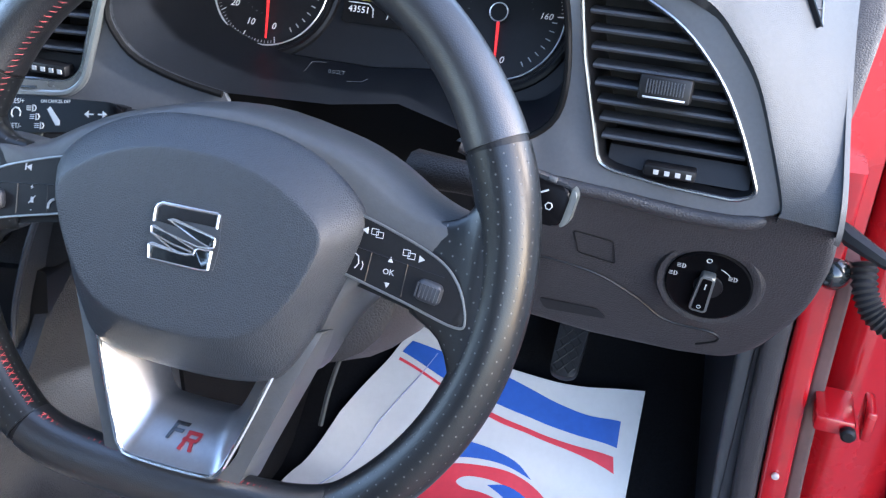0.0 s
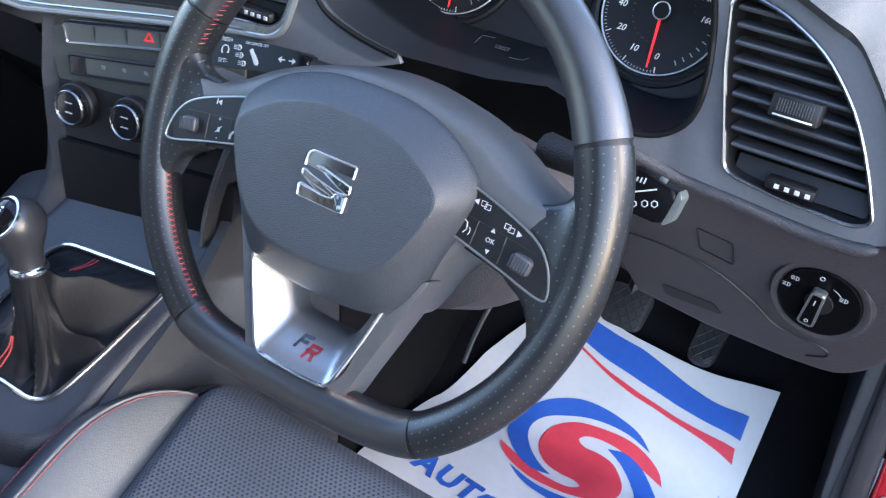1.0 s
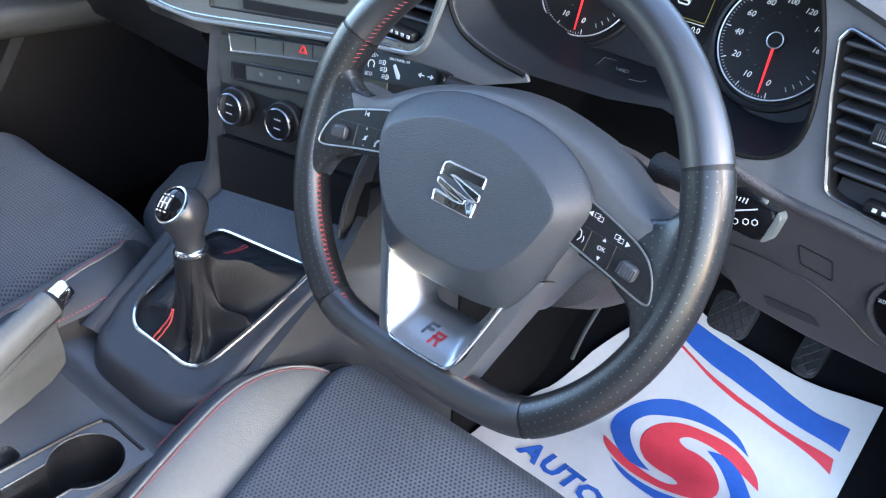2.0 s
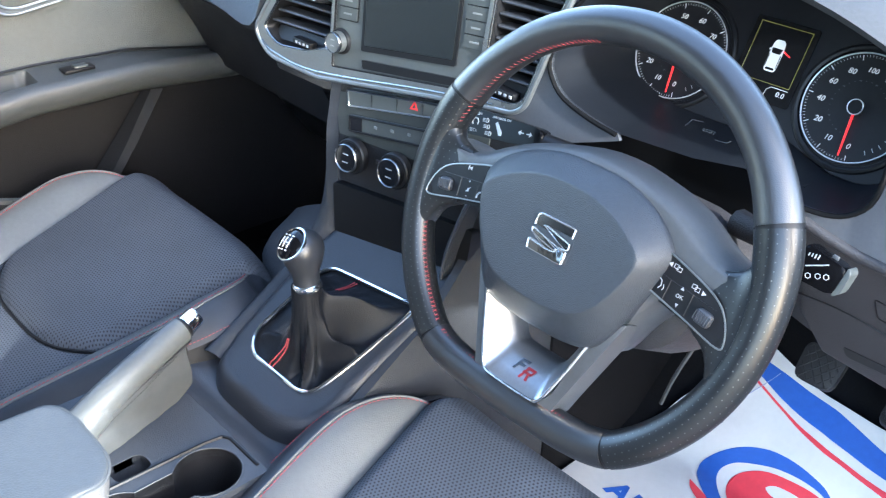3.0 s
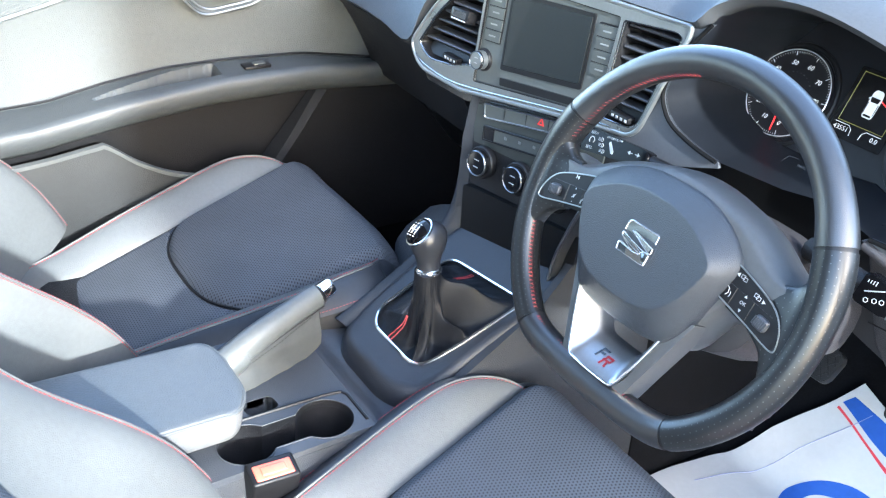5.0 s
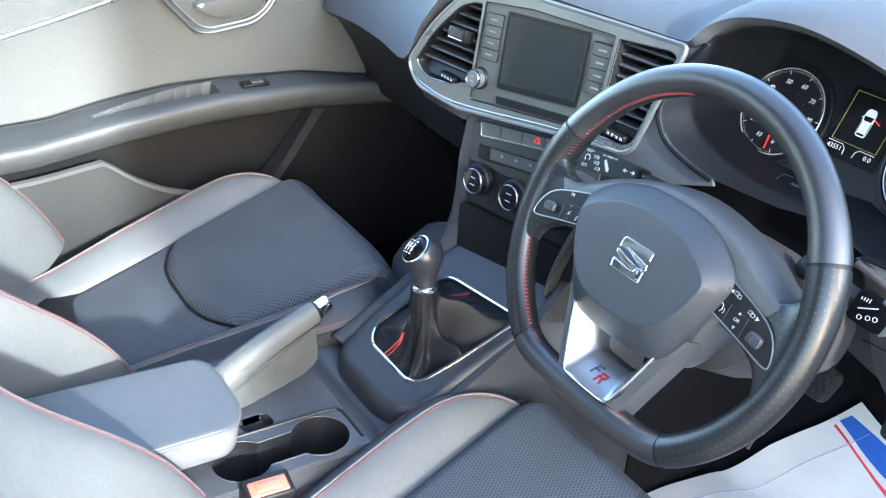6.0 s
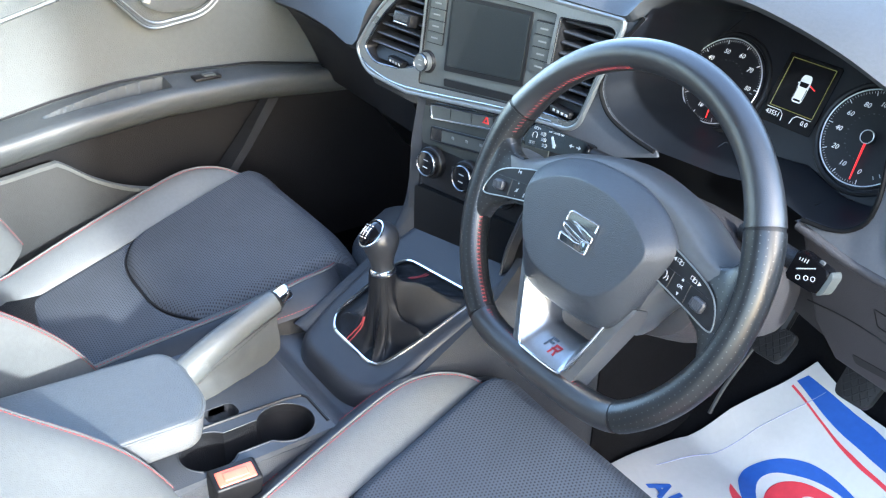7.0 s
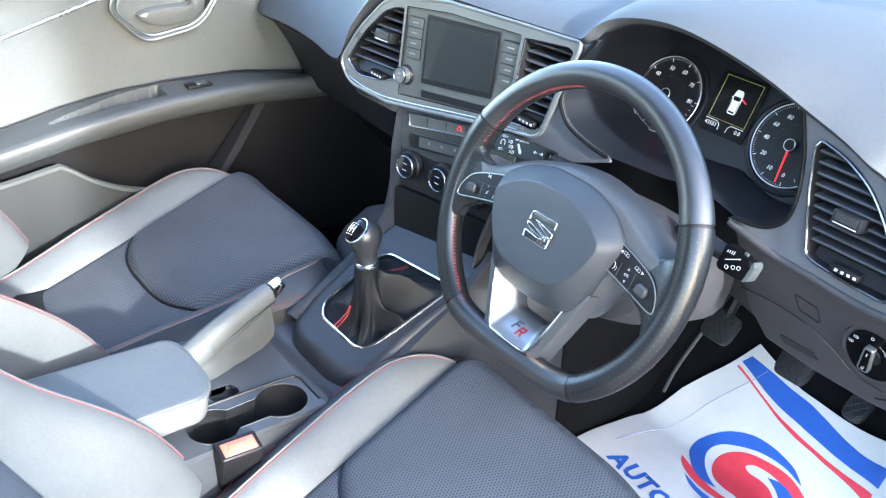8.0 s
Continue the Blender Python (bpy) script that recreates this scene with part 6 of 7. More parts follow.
def tunnel():
    t = thing("centre_tunnel", (CX, -0.2, 0.08), "grey plastic centre tunnel with cup holders", "centre console")
    deck = 0.359
    cup = []
    for k in range(25):
        a = radians(-52 + 284 * k / 24)
        cup.append((-0.272 + 0.037 * math.cos(a), -0.220 + 0.037 * math.sin(a)))
    for k in range(25):
        a = radians(128 + 284 * k / 24)
        cup.append((-0.272 + 0.036 * math.cos(a), -0.322 + 0.036 * math.sin(a)))
    slot = rounded([(-0.345, -0.260), (-0.318, -0.258), (-0.316, -0.300), (-0.345, -0.302)], 0.010)
    outer = rounded([(-0.476, -0.170), (-0.232, -0.170), (-0.230, -0.45, 0.01), (-0.234, -0.80), (-0.478, -0.80), (-0.476, -0.45)], 0.0005)

    def dip(y):
        k = max(0.0, min(1.0, (y + 0.172) / 0.040))
        return 0.022 * k * k * (3 - 2 * k)
    bm = B()
    plate(bm, outer, [cup, slot], lambda x, y: -deck, 0.0, 0.012)
    part("deck", bm, DECK, t, "grey deck", FLAT)
    bm = B()
    sheet(bm, lambda u, v: (-0.480 + 0.248 * u, -0.1695 + 0.23 * v, deck - dip(-0.1695 + 0.23 * v)), 6, 40, 0.012)
    part("front_deck", bm, DECK, t, "grey deck dipping before the plinth")
    bm = B()
    c = Vector((-0.272, -0.27))
    loft(bm, [[(x, y, deck - 0.001) for x, y in cup], [(x, y, deck - 0.045) for x, y in cup], [(c.x + (x - c.x) * 0.93, c.y + (y - c.y) * 0.96, deck - 0.062) for x, y in cup]])
    f = bm.faces.new([bm.verts.new((c.x + (x - c.x) * 0.93, c.y + (y - c.y) * 0.96, deck - 0.062)) for x, y in cup])
    bmesh.ops.triangulate(bm, faces=[f])
    part("cup_holder", bm, DARK, t, "dark double cup holder")
    bm = B()
    tube(bm, [(x, y, deck + 0.0002) for x, y in cup], 0.0010, n=6, closed=True)
    part("cup_rim", bm, DECK, t, "rounded cup rim")
    bm = B()
    loft(bm, [[(x, y, deck - 0.001) for x, y in slot], [(x, y, deck - 0.03) for x, y in slot]])
    f = bm.faces.new([bm.verts.new((x, y, deck - 0.03)) for x, y in slot])
    bmesh.ops.triangulate(bm, faces=[f])
    part("brake_slot", bm, DECK, t, "grey slot beside the handbrake")
    # rim line of the cup tray
    bm = B()
    tube(bm, [(x, y, deck + 0.0006) for x, y in [(-0.316, -0.36), (-0.3125, -0.20), (-0.309, -0.179), (-0.300, -0.174), (-0.246, -0.174)]], 0.0022, n=6)
    part("tray_edge", bm, BLACK, t, "dark edge of the tray")
    # flanks
    for name, x0, x1, sg in (("flank", -0.231, -0.206, 1), ("flank", -0.475, -0.486, -1)):
        bm = B()

        def side(u, v):
            y = -0.80 + u * 1.40
            base = deck - 0.008 - dip(y)
            rise = max(0.0, min(1.0, (y + 0.125) / 0.06)) * (sg > 0)
            top = min(base + (zp(y) - 0.006 - base) * rise * rise * (3 - 2 * rise) + 0.6 * max(0.0, y - 0.08), 0.66)
            z = top - v * (top - 0.075)
            flare = 0.030 * max(0.0, (y + 0.05) / 0.25) if y > -0.05 else 0
            return (x0 + (x1 - x0) * v ** 0.7 + sg * 0.006 * math.sin(math.pi * v) - sg * flare * (1 - v) * 0.3, y, z)
        sheet(bm, side, 48, 10, 0.012, (-sg, 0, 0))
        part(name, bm, CONSOLE, t, "grey side panel of the tunnel")
    bm = B()
    sheet(bm, lambda u, v: (-0.214 + 0.012 * v, 0.27 + 0.58 * u, 0.50 - 0.42 * v), 8, 6, 0.02, (-1, 0, 0))
    part("footwell_side", bm, CARPET, t, "black carpeted tunnel side in the footwell")
    bm = B()
    tube(bm, [(-0.2335, -0.09, 0.345), (-0.231, -0.03, 0.352), (-0.229, 0.05, 0.385), (-0.229, 0.12, 0.42)], 0.0012, n=5)
    part("panel_joint", bm, BLACK, t)
    # cheek between the stack and the footwell
    bm = B()
    edge = curve_through([(-0.262, 0.100, 0.440), (-0.2600, 0.104, 0.480), (-0.2560, 0.107, 0.515), (-0.2470, 0.111, 0.550), (-0.2370, 0.116, 0.582), (-0.225, 0.122, 0.612)], 5, False)
    loft(bm, [[p + Vector((-0.002, 0.012, 0)) for p in edge], edge] + [[p + Vector((0.045 * k ** 0.6 * (0.65 + 6 * max(0.0, 0.50 - p.z)) * min(1.0, (0.63 - p.z) / 0.08), 0.30 * k, 0)) for p in edge] for k in (0.03, 0.1, 0.25, 0.5, 0.75, 1.0)], closed=False)
    part("cheek", bm, CONSOLE, t, "grey cheek beside the stack", sharp=60)
    bm = B()
    tube(bm, [p + Vector((-0.001, -0.0005, 0)) for p in edge], 0.0028, n=6)
    part("cheek_edge", bm, DECK, t, "dark edge strip of the cheek")
    # plinth
    po = rounded([(-0.452, 0.130), (-0.238, 0.130), (-0.2345, 0.06), (-0.250, -0.130, 0.070), (-0.448, -0.130, 0.070), (-0.462, 0.06)], 0.004, 12)
    ring = rounded([(-0.412, 0.048, 0.024), (-0.256, 0.064, 0.016), (-0.272, -0.020), (-0.287, -0.079, 0.026), (-0.400, -0.079, 0.024), (-0.423, -0.060, 0.02)], 0.012, 6)
    cc = Vector((CX, 0.0))

    def grow(pts, k):
        return [(cc.x + (x - cc.x) * k, cc.y + (y - cc.y) * k) for x, y in pts]
    bm = B()
    plate(bm, grow(po, 0.866), [ring], lambda x, y: -zp(y), 0.0, 0.004)
    part("plinth_top", bm, PLINTH, t, "dark plinth round the gear lever", FLAT)
    bm = B()
    def sk(k, dz, floor=None):
        return [(x, y, (zp(y) + dz) if floor is None else max(floor, min(zp(y) + dz, floor + 0.0))) for x, y in grow(po, k)]
    loft(bm, [sk(0.865, 0.0005), sk(0.885, 0.0002), sk(0.915, -0.0014), sk(0.945, -0.0048), sk(0.970, -0.0105), sk(0.988, -0.0180), sk(0.998, -0.0270), [(x, y, min(zp(y) - 0.03, deck - 0.030)) for x, y in grow(po, 1.006)]])
    part("plinth_skirt", bm, PLINTH, t, "rounded dark skirt of the plinth")
    bm = B()
    tube(bm, [(x, y, zp(y) + 0.0012) for x, y in ring], 0.0026, n=8, closed=True)
    part("chrome_frame", bm, CHROME, t, "chrome frame round the gaiter")
    # shoulder that falls away to the passenger's side beyond the gear lever
    bm = B()
    rows = []
    for y in (0.005, 0.015, 0.03, 0.05, 0.07, 0.09, 0.105, 0.12, 0.135):
        k = max(0.0, min(1.0, (y - 0.005) / 0.075))
        w = 0.014 + 0.160 * k * k * (3 - 2 * k)
        z = zp(y) - 0.020 - 0.020 * (1 - k)
        rows.append([(-0.455, y, z), (-0.455 - 0.17 * w, y, z - 0.004), (-0.455 - 0.45 * w, y + 0.002, z - 0.022), (-0.455 - 0.75 * w, y + 0.006, z - 0.048), (-0.455 - 0.94 * w, y + 0.010, z - 0.068), (-0.455 - w, y + 0.012, z - 0.085), (-0.455 - 1.02 * w, y + 0.012, z - 0.17)])
    loft(bm, rows, closed=False)
    part("shoulder", bm, DECK, t, "grey shoulder of the tunnel", sharp=60)
    return ring


RING = tunnel()


def gear_lever():
    g = thing("gear_lever", (CX, 0.0, 0.41), "gear lever with chrome-ringed ball knob and black leather gaiter", "gear lever")
    n = 240
    ring = [Vector((x, y)) for x, y in RING]
    # even steps round the frame
    ln = [0.0]
    for a, b in zip(ring, ring[1:] + ring[:1]):
        ln.append(ln[-1] + (b - a).length)
    base = []
    for k in range(n):
        s = ln[-1] * k / n
        i = max(j for j in range(len(ring)) if ln[j] <= s)
        a, b = ring[i], ring[(i + 1) % len(ring)]
        d = (b - a).length
        base.append(a.lerp(b, (s - ln[i]) / d if d > 0 else 0))
    top = Vector((-0.3355, -0.040, 0.490))
    bearings = [math.atan2(p.y - top.y - 0.015, p.x - top.x) for p in base]
    # ridges (rise > 0) and pockets of the leather: bearing, turn with height, width, height, reach, rise
    folds = ((0.86, 0.1, 0.15, 0.50, 0.26, 0.012), (0.20, 0.0, 0.15, 0.26, 0.18, 0.016), (0.53, 0.0, 0.17, 0.36, 0.28, -0.016), (-0.25, -0.1, 0.35, 0.32, 0.25, -0.012),
             (-0.85, 0.45, 0.10, 0.42, 0.34, 0.012), (-1.30, 0.1, 0.22, 0.35, 0.28, -0.010), (-2.15, 0.0, 0.26, 0.30, 0.26, 0.010), (-2.75, 0.1, 0.12, 0.22, 0.14, 0.008),
             (2.95, 0.0, 0.22, 0.40, 0.28, -0.007), (2.3, 0.2, 0.22, 0.40, 0.28, 0.009), (-0.50, 0.9, 0.07, 0.40, 0.22, 0.005))
    bm = B()
    rings = []
    for j in range(41):
        t = j / 40
        r = []
        for a, p in zip(bearings, base):
            foot = Vector((p.x, p.y, zp(p.y) - 0.004))
            q = Vector((top.x + 0.0175 * math.cos(a), top.y + 0.0175 * math.sin(a), top.z))
            front = 0.5 - 0.5 * math.sin(a)
            inw = 1 - (1 - t) ** (1.75 + 0.55 * front)
            lift = t ** (1.55 + 0.55 * front + 0.5 * math.exp(-((a - 0.55) / 0.6) ** 2))
            m = Vector((foot.x + (q.x - foot.x) * inw, foot.y + (q.y - foot.y) * inw, foot.z + (q.z - foot.z) * lift))
            out = Vector((math.cos(a), math.sin(a), 0))
            rise = 0.0
            for a0, turn, wide, h0, reach, up in folds:
                da = (a - a0 - turn * (t - 0.4) + math.pi) % (2 * math.pi) - math.pi
                across = math.exp(-(da / wide) ** 2) if up < 0 else math.exp(0.21 - 1.5 * math.sqrt((da / wide) ** 2 + 0.02))
                rise += up * across * math.exp(-((t - h0) / reach) ** 2)
            rise += 0.0014 * noise.noise((2.4 * math.cos(a), 2.4 * math.sin(a), 4.0 * t)) + 0.0007 * noise.noise((7 * math.cos(a), 7 * math.sin(a), 9.0 * t))
            amp = min(1.0, t / 0.08) * min(1.0, (1 - t) / 0.15)
            m += (out * 0.75 + Vector((0, 0, 0.75))) * rise * 1.25 * amp
            m.z = max(m.z, zp(m.y) - 0.010)
            r.append(m)
        rings.append(r)
    loft(bm, rings)
    part("gaiter", bm, surface("gaiter_leather", (0.0088, 0.0098, 0.0124), 0.50, grain=500, bump=0.2, cells=True, vary=0.2, spec=0.20), g, "creased black leather gaiter", sharp=70)
    # red double seams of the gaiter
    for bearing, j0, j1 in ((-2.05, 1, 26), (1.85, 2, 15)):
        k0 = min(range(n), key=lambda k: abs(bearings[k] - bearing))
        bm = B()
        for dk in (0, 2):
            path = [rings[j][(k0 + dk) % n] + Vector((0, 0, 0.0009)) for j in range(j0, j1)]
            stitches(bm, path, 0.0040, 0.0036, 0.0011)
        part("red_seam", bm, REDTHREAD, g, "red stitched seam")
    # knob
    m = basis((-0.334, -0.040, 0.496), (1, 0.0, 0.19), (0.0, 1, -0.01)) @ Matrix.Diagonal((0.95, 0.95, 0.88, 1))
    bm = B()
    prof = [(0.0160, -0.006), (0.0163, 0.002), (0.0166, 0.010), (0.0190, 0.020), (0.0232, 0.030), (0.0262, 0.040), (0.0270, 0.047), (0.0260, 0.055), (0.0232, 0.062), (0.018, 0.068), (0.010, 0.0715)]
    lathe(bm, prof, 36, m)
    part("knob", bm, surface("knob_plastic", (0.026, 0.0285, 0.034), 0.34, metal=0.25, grain=700, bump=0.05, vary=0.08), g, "satin grey knob")
    bm = B()
    lathe(bm, [(0.0165, -0.010), (0.0182, -0.008), (0.0186, -0.004), (0.0175, -0.001), (0.0160, 0.0)], 32, m)
    part("collar", bm, CHROME, g, "chrome collar")
    # the cap leans back towards the driver
    mc = m @ Matrix.Translation((0, 0, 0.0455)) @ pose(0, 0, 0, 45, -2, 0) @ Matrix.Diagonal((1.06, 1.06, 1.06, 1))
    bm = B()
    lathe(bm, [(0.0212, 0.0152), (0.0222, 0.0160), (0.0219, 0.0178), (0.0206, 0.0184)], 36, mc)
    part("cap_ring", bm, CHROME, g, "chrome ring of the cap")
    bm = B()
    lathe(bm, [(0.0212, 0.0160), (0.0200, 0.0190), (0.0155, 0.0230), (0.0090, 0.0256), (0.0040, 0.0264), (0.0, 0.0265)], 36, mc)
    cap = part("cap", bm, surface("cap_black", (0.004, 0.004, 0.005), 0.10, grain=300, bump=0.0, vary=0.1, rvar=0.03, spec=0.25), g, "gloss black cap")
    bm = B()

    def dome(x, y):
        return mc @ Vector((x * 1.1, y * 1.1 - 0.001, 0.0272 - (x * x + y * y) * 15))
    for a, b in (((-0.006, -0.006), (-0.006, 0.006)), ((0.0, -0.006), (0.0, 0.006)), ((0.006, -0.006), (0.006, 0.006)), ((-0.006, 0.0), (0.006, 0.0))):
        tube(bm, [dome(*a), dome((a[0] + b[0]) / 2, (a[1] + b[1]) / 2), dome(*b)], 0.0006, n=4)
    for x in (-0.006, 0, 0.006):
        for y in (-0.0085, 0.0085):
            tube(bm, [dome(x - 0.001, y), dome(x + 0.001, y)], 0.0008, n=5)
    part("shift_pattern", bm, PAPER, cap, "white shift pattern")


gear_lever()


SLEEVE = surface("sleeve_leather", (0.082, 0.088, 0.088), 0.42, grain=500, bump=0.12, cells=True, vary=0.12)

# same leather as the sleeve, darkened to stand for shade below the lever
FLAP = surface("sleeve_leather_shaded", (0.054, 0.058, 0.058), 0.5, grain=500, bump=0.08, cells=True, vary=0.12)


def handbrake():
    h = thing("handbrake", (-0.395, -0.31, 0.37), "grey leather handbrake lever with a chrome button", "handbrake")
    a, b = Vector((-0.386, -0.305, 0.392)), Vector((-0.417, -0.160, 0.438))
    bm = B()
    path = curve_through([a, a.lerp(b, 0.3) + Vector((0, 0, 0.004)), a.lerp(b, 0.65) + Vector((0, 0, 0.003)), b], 6, False)
    rr = [0.0190 - 0.0036 * i / (len(path) - 1) for i in range(len(path))]
    tube(bm, path, rr, n=16, flat=1.15)
    part("sleeve", bm, SLEEVE, h, "grey leather sleeve")
    bm = B()
    d = (b - a).normalized()
    tube(bm, [b - d * 0.002, b + d * 0.004, b + d * 0.008], [0.0148, 0.0145, 0.012], n=16)
    part("end_ring", bm, BLACK, h)
    bm = B()
    tube(bm, [b + d * 0.003, b + d * 0.021, b + d * 0.0245, b + d * 0.0255], [0.0132, 0.0128, 0.0115, 0.009], n=18)
    part("button", bm, CHROME, h, "chrome push button")
    bm = B()
    tube(bm, [a - d * 0.02 + Vector((0, 0, -0.01)), a + d * 0.004, a + d * 0.030], [0.0235, 0.0222, 0.0196], n=18, flat=0.95)
    part("gaiter", bm, SLEEVE, h, "grey gaiter at the foot")
    bm = B()
    low = [p + Vector((0.0150, 0.004, -0.0085)) for p in path[3:]]
    tube(bm, low, 0.0012, n=5)
    part("joint", bm, BLACK, h, "joint along the sleeve")
    bm = B()
    rr2 = [(a + d * 0.012 + Vector((0.0215 * math.cos(t), 0, 0)) + d.cross(Vector((1, 0, 0))).normalized() * 0.0212 * math.sin(t)) for t in (-0.6, 0, 0.6, 1.2, 1.8, 2.4, 3.0, 3.6)]
    stitches(bm, rr2, 0.004, 0.003, 0.0006)
    part("red_seam", bm, REDTHREAD, h, "red stitching")
    # leather boot that falls from the lever to the deck
    bm = B()
    side = Vector((d.y, -d.x, 0)).normalized()
    rows = []
    for k in range(21):
        t = k / 20
        p = a.lerp(b, -0.02 + 0.98 * t) + Vector((0, 0, -0.004))
        r = 0.0172 - 0.0030 * t
        wide = r + 0.010 * (1 - t) + 0.002
        foot = 0.3605 + 0.012 * max(0.0, (t - 0.8) / 0.2) ** 2
        row = []
        for i in range(9):
            v = i / 8
            crease = 0.0022 * math.sin(7 * t + 5 * v) * math.sin(math.pi * v) + 0.0016 * noise.noise((9 * t, 3 * v, 0.5))
            row.append(Vector((p.x, p.y, foot + (p.z - foot) * v)) + side * (wide + (r - wide) * v ** 0.7 + crease))
        for i in range(1, 12):
            th = math.pi * i / 12
            row.append(p + side * r * math.cos(th) + Vector((0, 0, 0.85 * r * math.sin(th))))
        for i in range(9):
            v = 1 - i / 8
            row.append(Vector((p.x, p.y, foot + (p.z - foot) * v)) - side * (wide + (r - wide) * v ** 0.7))
        rows.append(row)
    loft(bm, rows, cap=True)
    part("boot", bm, FLAP, h, "leather boot under the lever, its shade put into the grey", sharp=60)
    bm = B()
    stitches(bm, [rows[k][7] + side * 0.0006 for k in range(3, 19)], 0.0048, 0.0036, 0.0005)
    part("boot_seam", bm, BLACK, h, "dark seam of the boot")


handbrake()


# lid side paler than the top: the sun on it is put into the colour
LIDHIDE = surface("lid_leather_lit", (0.14, 0.143, 0.146), 0.42, grain=300, bump=0.3, cells=True, vary=0.1)

# same lid, darker and bluer: the shaded top is put into the colour
LIDTOP = surface("lid_leather_shaded", (0.072, 0.079, 0.084), 0.42, grain=300, bump=0.3, cells=True, vary=0.1)


def armrest():
    a = thing("armrest", (-0.347, -0.45, 0.366), "grey leather armrest lid between the seats", "armrest")
    o = rounded([(-0.414, -0.318, 0.024), (-0.385, -0.308, 0.02), (-0.300, -0.309, 0.022), (-0.268, -0.330, 0.016), (-0.270, -0.66), (-0.420, -0.66)], 0.012, 6)
    c = Vector((-0.347, -0.47))

    def ring(k, z, f=1.0):
        drop = lambda x, y: f * (0.011 * max(0.0, (y + 0.42) / 0.11) ** 2 + 0.004 * max(0.0, (x + 0.33) / 0.06) ** 2)
        return [(c.x + (x - c.x) * k, c.y + (y - c.y) * (1 + (k - 1) * 0.5), z - drop(x, y)) for x, y in o]
    bm = B()
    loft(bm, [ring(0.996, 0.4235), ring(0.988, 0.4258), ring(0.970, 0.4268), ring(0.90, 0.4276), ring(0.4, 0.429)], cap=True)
    part("lid_top", bm, LIDTOP, a, "leather lid top, its shade put into the blue-grey", sharp=60)
    bm = B()
    tube(bm, ring(1.0, 0.4228), 0.0021, n=8, closed=True)
    part("piping", bm, GREYHIDE, a, "pale piping")
    bm = B()
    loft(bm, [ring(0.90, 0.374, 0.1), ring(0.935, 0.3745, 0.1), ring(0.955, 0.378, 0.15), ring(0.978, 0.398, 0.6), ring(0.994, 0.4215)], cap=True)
    part("lid_side", bm, LIDHIDE, a, "side of the lid, its sunlight put into the pale grey", sharp=60)
    bm = B()
    rbox(bm, (-0.347, -0.50, 0.360), (0.115, 0.30, 0.034), 0.006)
    part("box", bm, DARK, a)


armrest()


# ---------------------------------------------------------------- seats
def seat_z(y):
    return 0.380 + 0.25 * (y - 0.02)


def bound(y):
    """Half width of the cloth panel of the cushion."""
    k = max(0.0, min(1.0, (y + 0.40) / 0.42))
    return 0.118 + 0.068 * k ** 1.1


def ridge(y):
    """Half width out to the piping of the bolster, which meets the cloth at the front."""
    if y >= 0.02:
        return bound(y) + 0.0005
    k = (0.02 - y)
    return bound(y) + 0.0005 + 0.066 * (1 - math.exp(-k / 0.055)) - 0.06 * max(0.0, k - 0.12)


def cushion(x, y):
    """Height of the cushion's skin over its own middle."""
    ax = abs(x)
    b, r = bound(y), ridge(y)
    z = seat_z(min(y, 0.03))
    if y > 0.0:
        k = min(1.0, y / 0.085)
        c = max(0.0, min(1.0, (ax - 0.09) / 0.09))
        z -= 0.055 * k ** 2.6 * (1 - 0.2 * c * c * (3 - 2 * c))
    full = 0.036 * min(1.0, (r - b) / 0.055)
    if ax > b:
        t = (ax - b) / max(r - b, 1e-3)
        if t <= 1:
            z += full * math.sin(t * math.pi / 2) ** 1.1 - 0.004 * math.exp(-t * 14) * min(1.0, full / 0.02)
        else:
            q = (ax - r) / 0.034
            z += full - 0.024 * q ** 1.7
    else:
        z -= 0.004 * math.exp(-(b - ax) / 0.006)
        z += 0.004 * math.cos(ax / b * math.pi / 2)
    return z


def groove_y(x):
    return -0.243 + 0.068 * (abs(x) / 0.165) ** 3


def upad(x, y):
    """Signed depth inside the raised front pad."""
    s = 3 * 0.068 * abs(x) ** 2 / 0.165 ** 3
    return (y - groove_y(x)) / math.sqrt(1 + s * s)


def back_at(x, h):
    """A point of the backrest's front."""
    s, c = math.sin(radians(25)), math.cos(radians(25))
    ax = abs(x)
    b = 0.125 + 0.05 * (h / 0.6)
    ridge = 0.238 + 0.01 * (h / 0.6)
    p = 0.030 + 0.092 * math.exp(-(h / 0.25) ** 3)
    f = 0.0
    if ax > b:
        t = (ax - b) / (ridge - b)
        if t <= 1:
            f = p * (math.sin(t * math.pi / 2) ** 1.4) - 0.004 * math.exp(-t * 14)
        else:
            f = p - 0.16 * ((ax - ridge) / 0.045) ** 1.4
    else:
        f = 0.012 * math.cos(ax / b * math.pi / 2) * math.sin(math.pi * min(1, h / 0.3)) - 0.004 * math.exp(-(b - ax) / 0.006)
    y = -0.472 - h * s + f * c
    z = 0.268 + h * c + f * s
    return Vector((x, y, z))


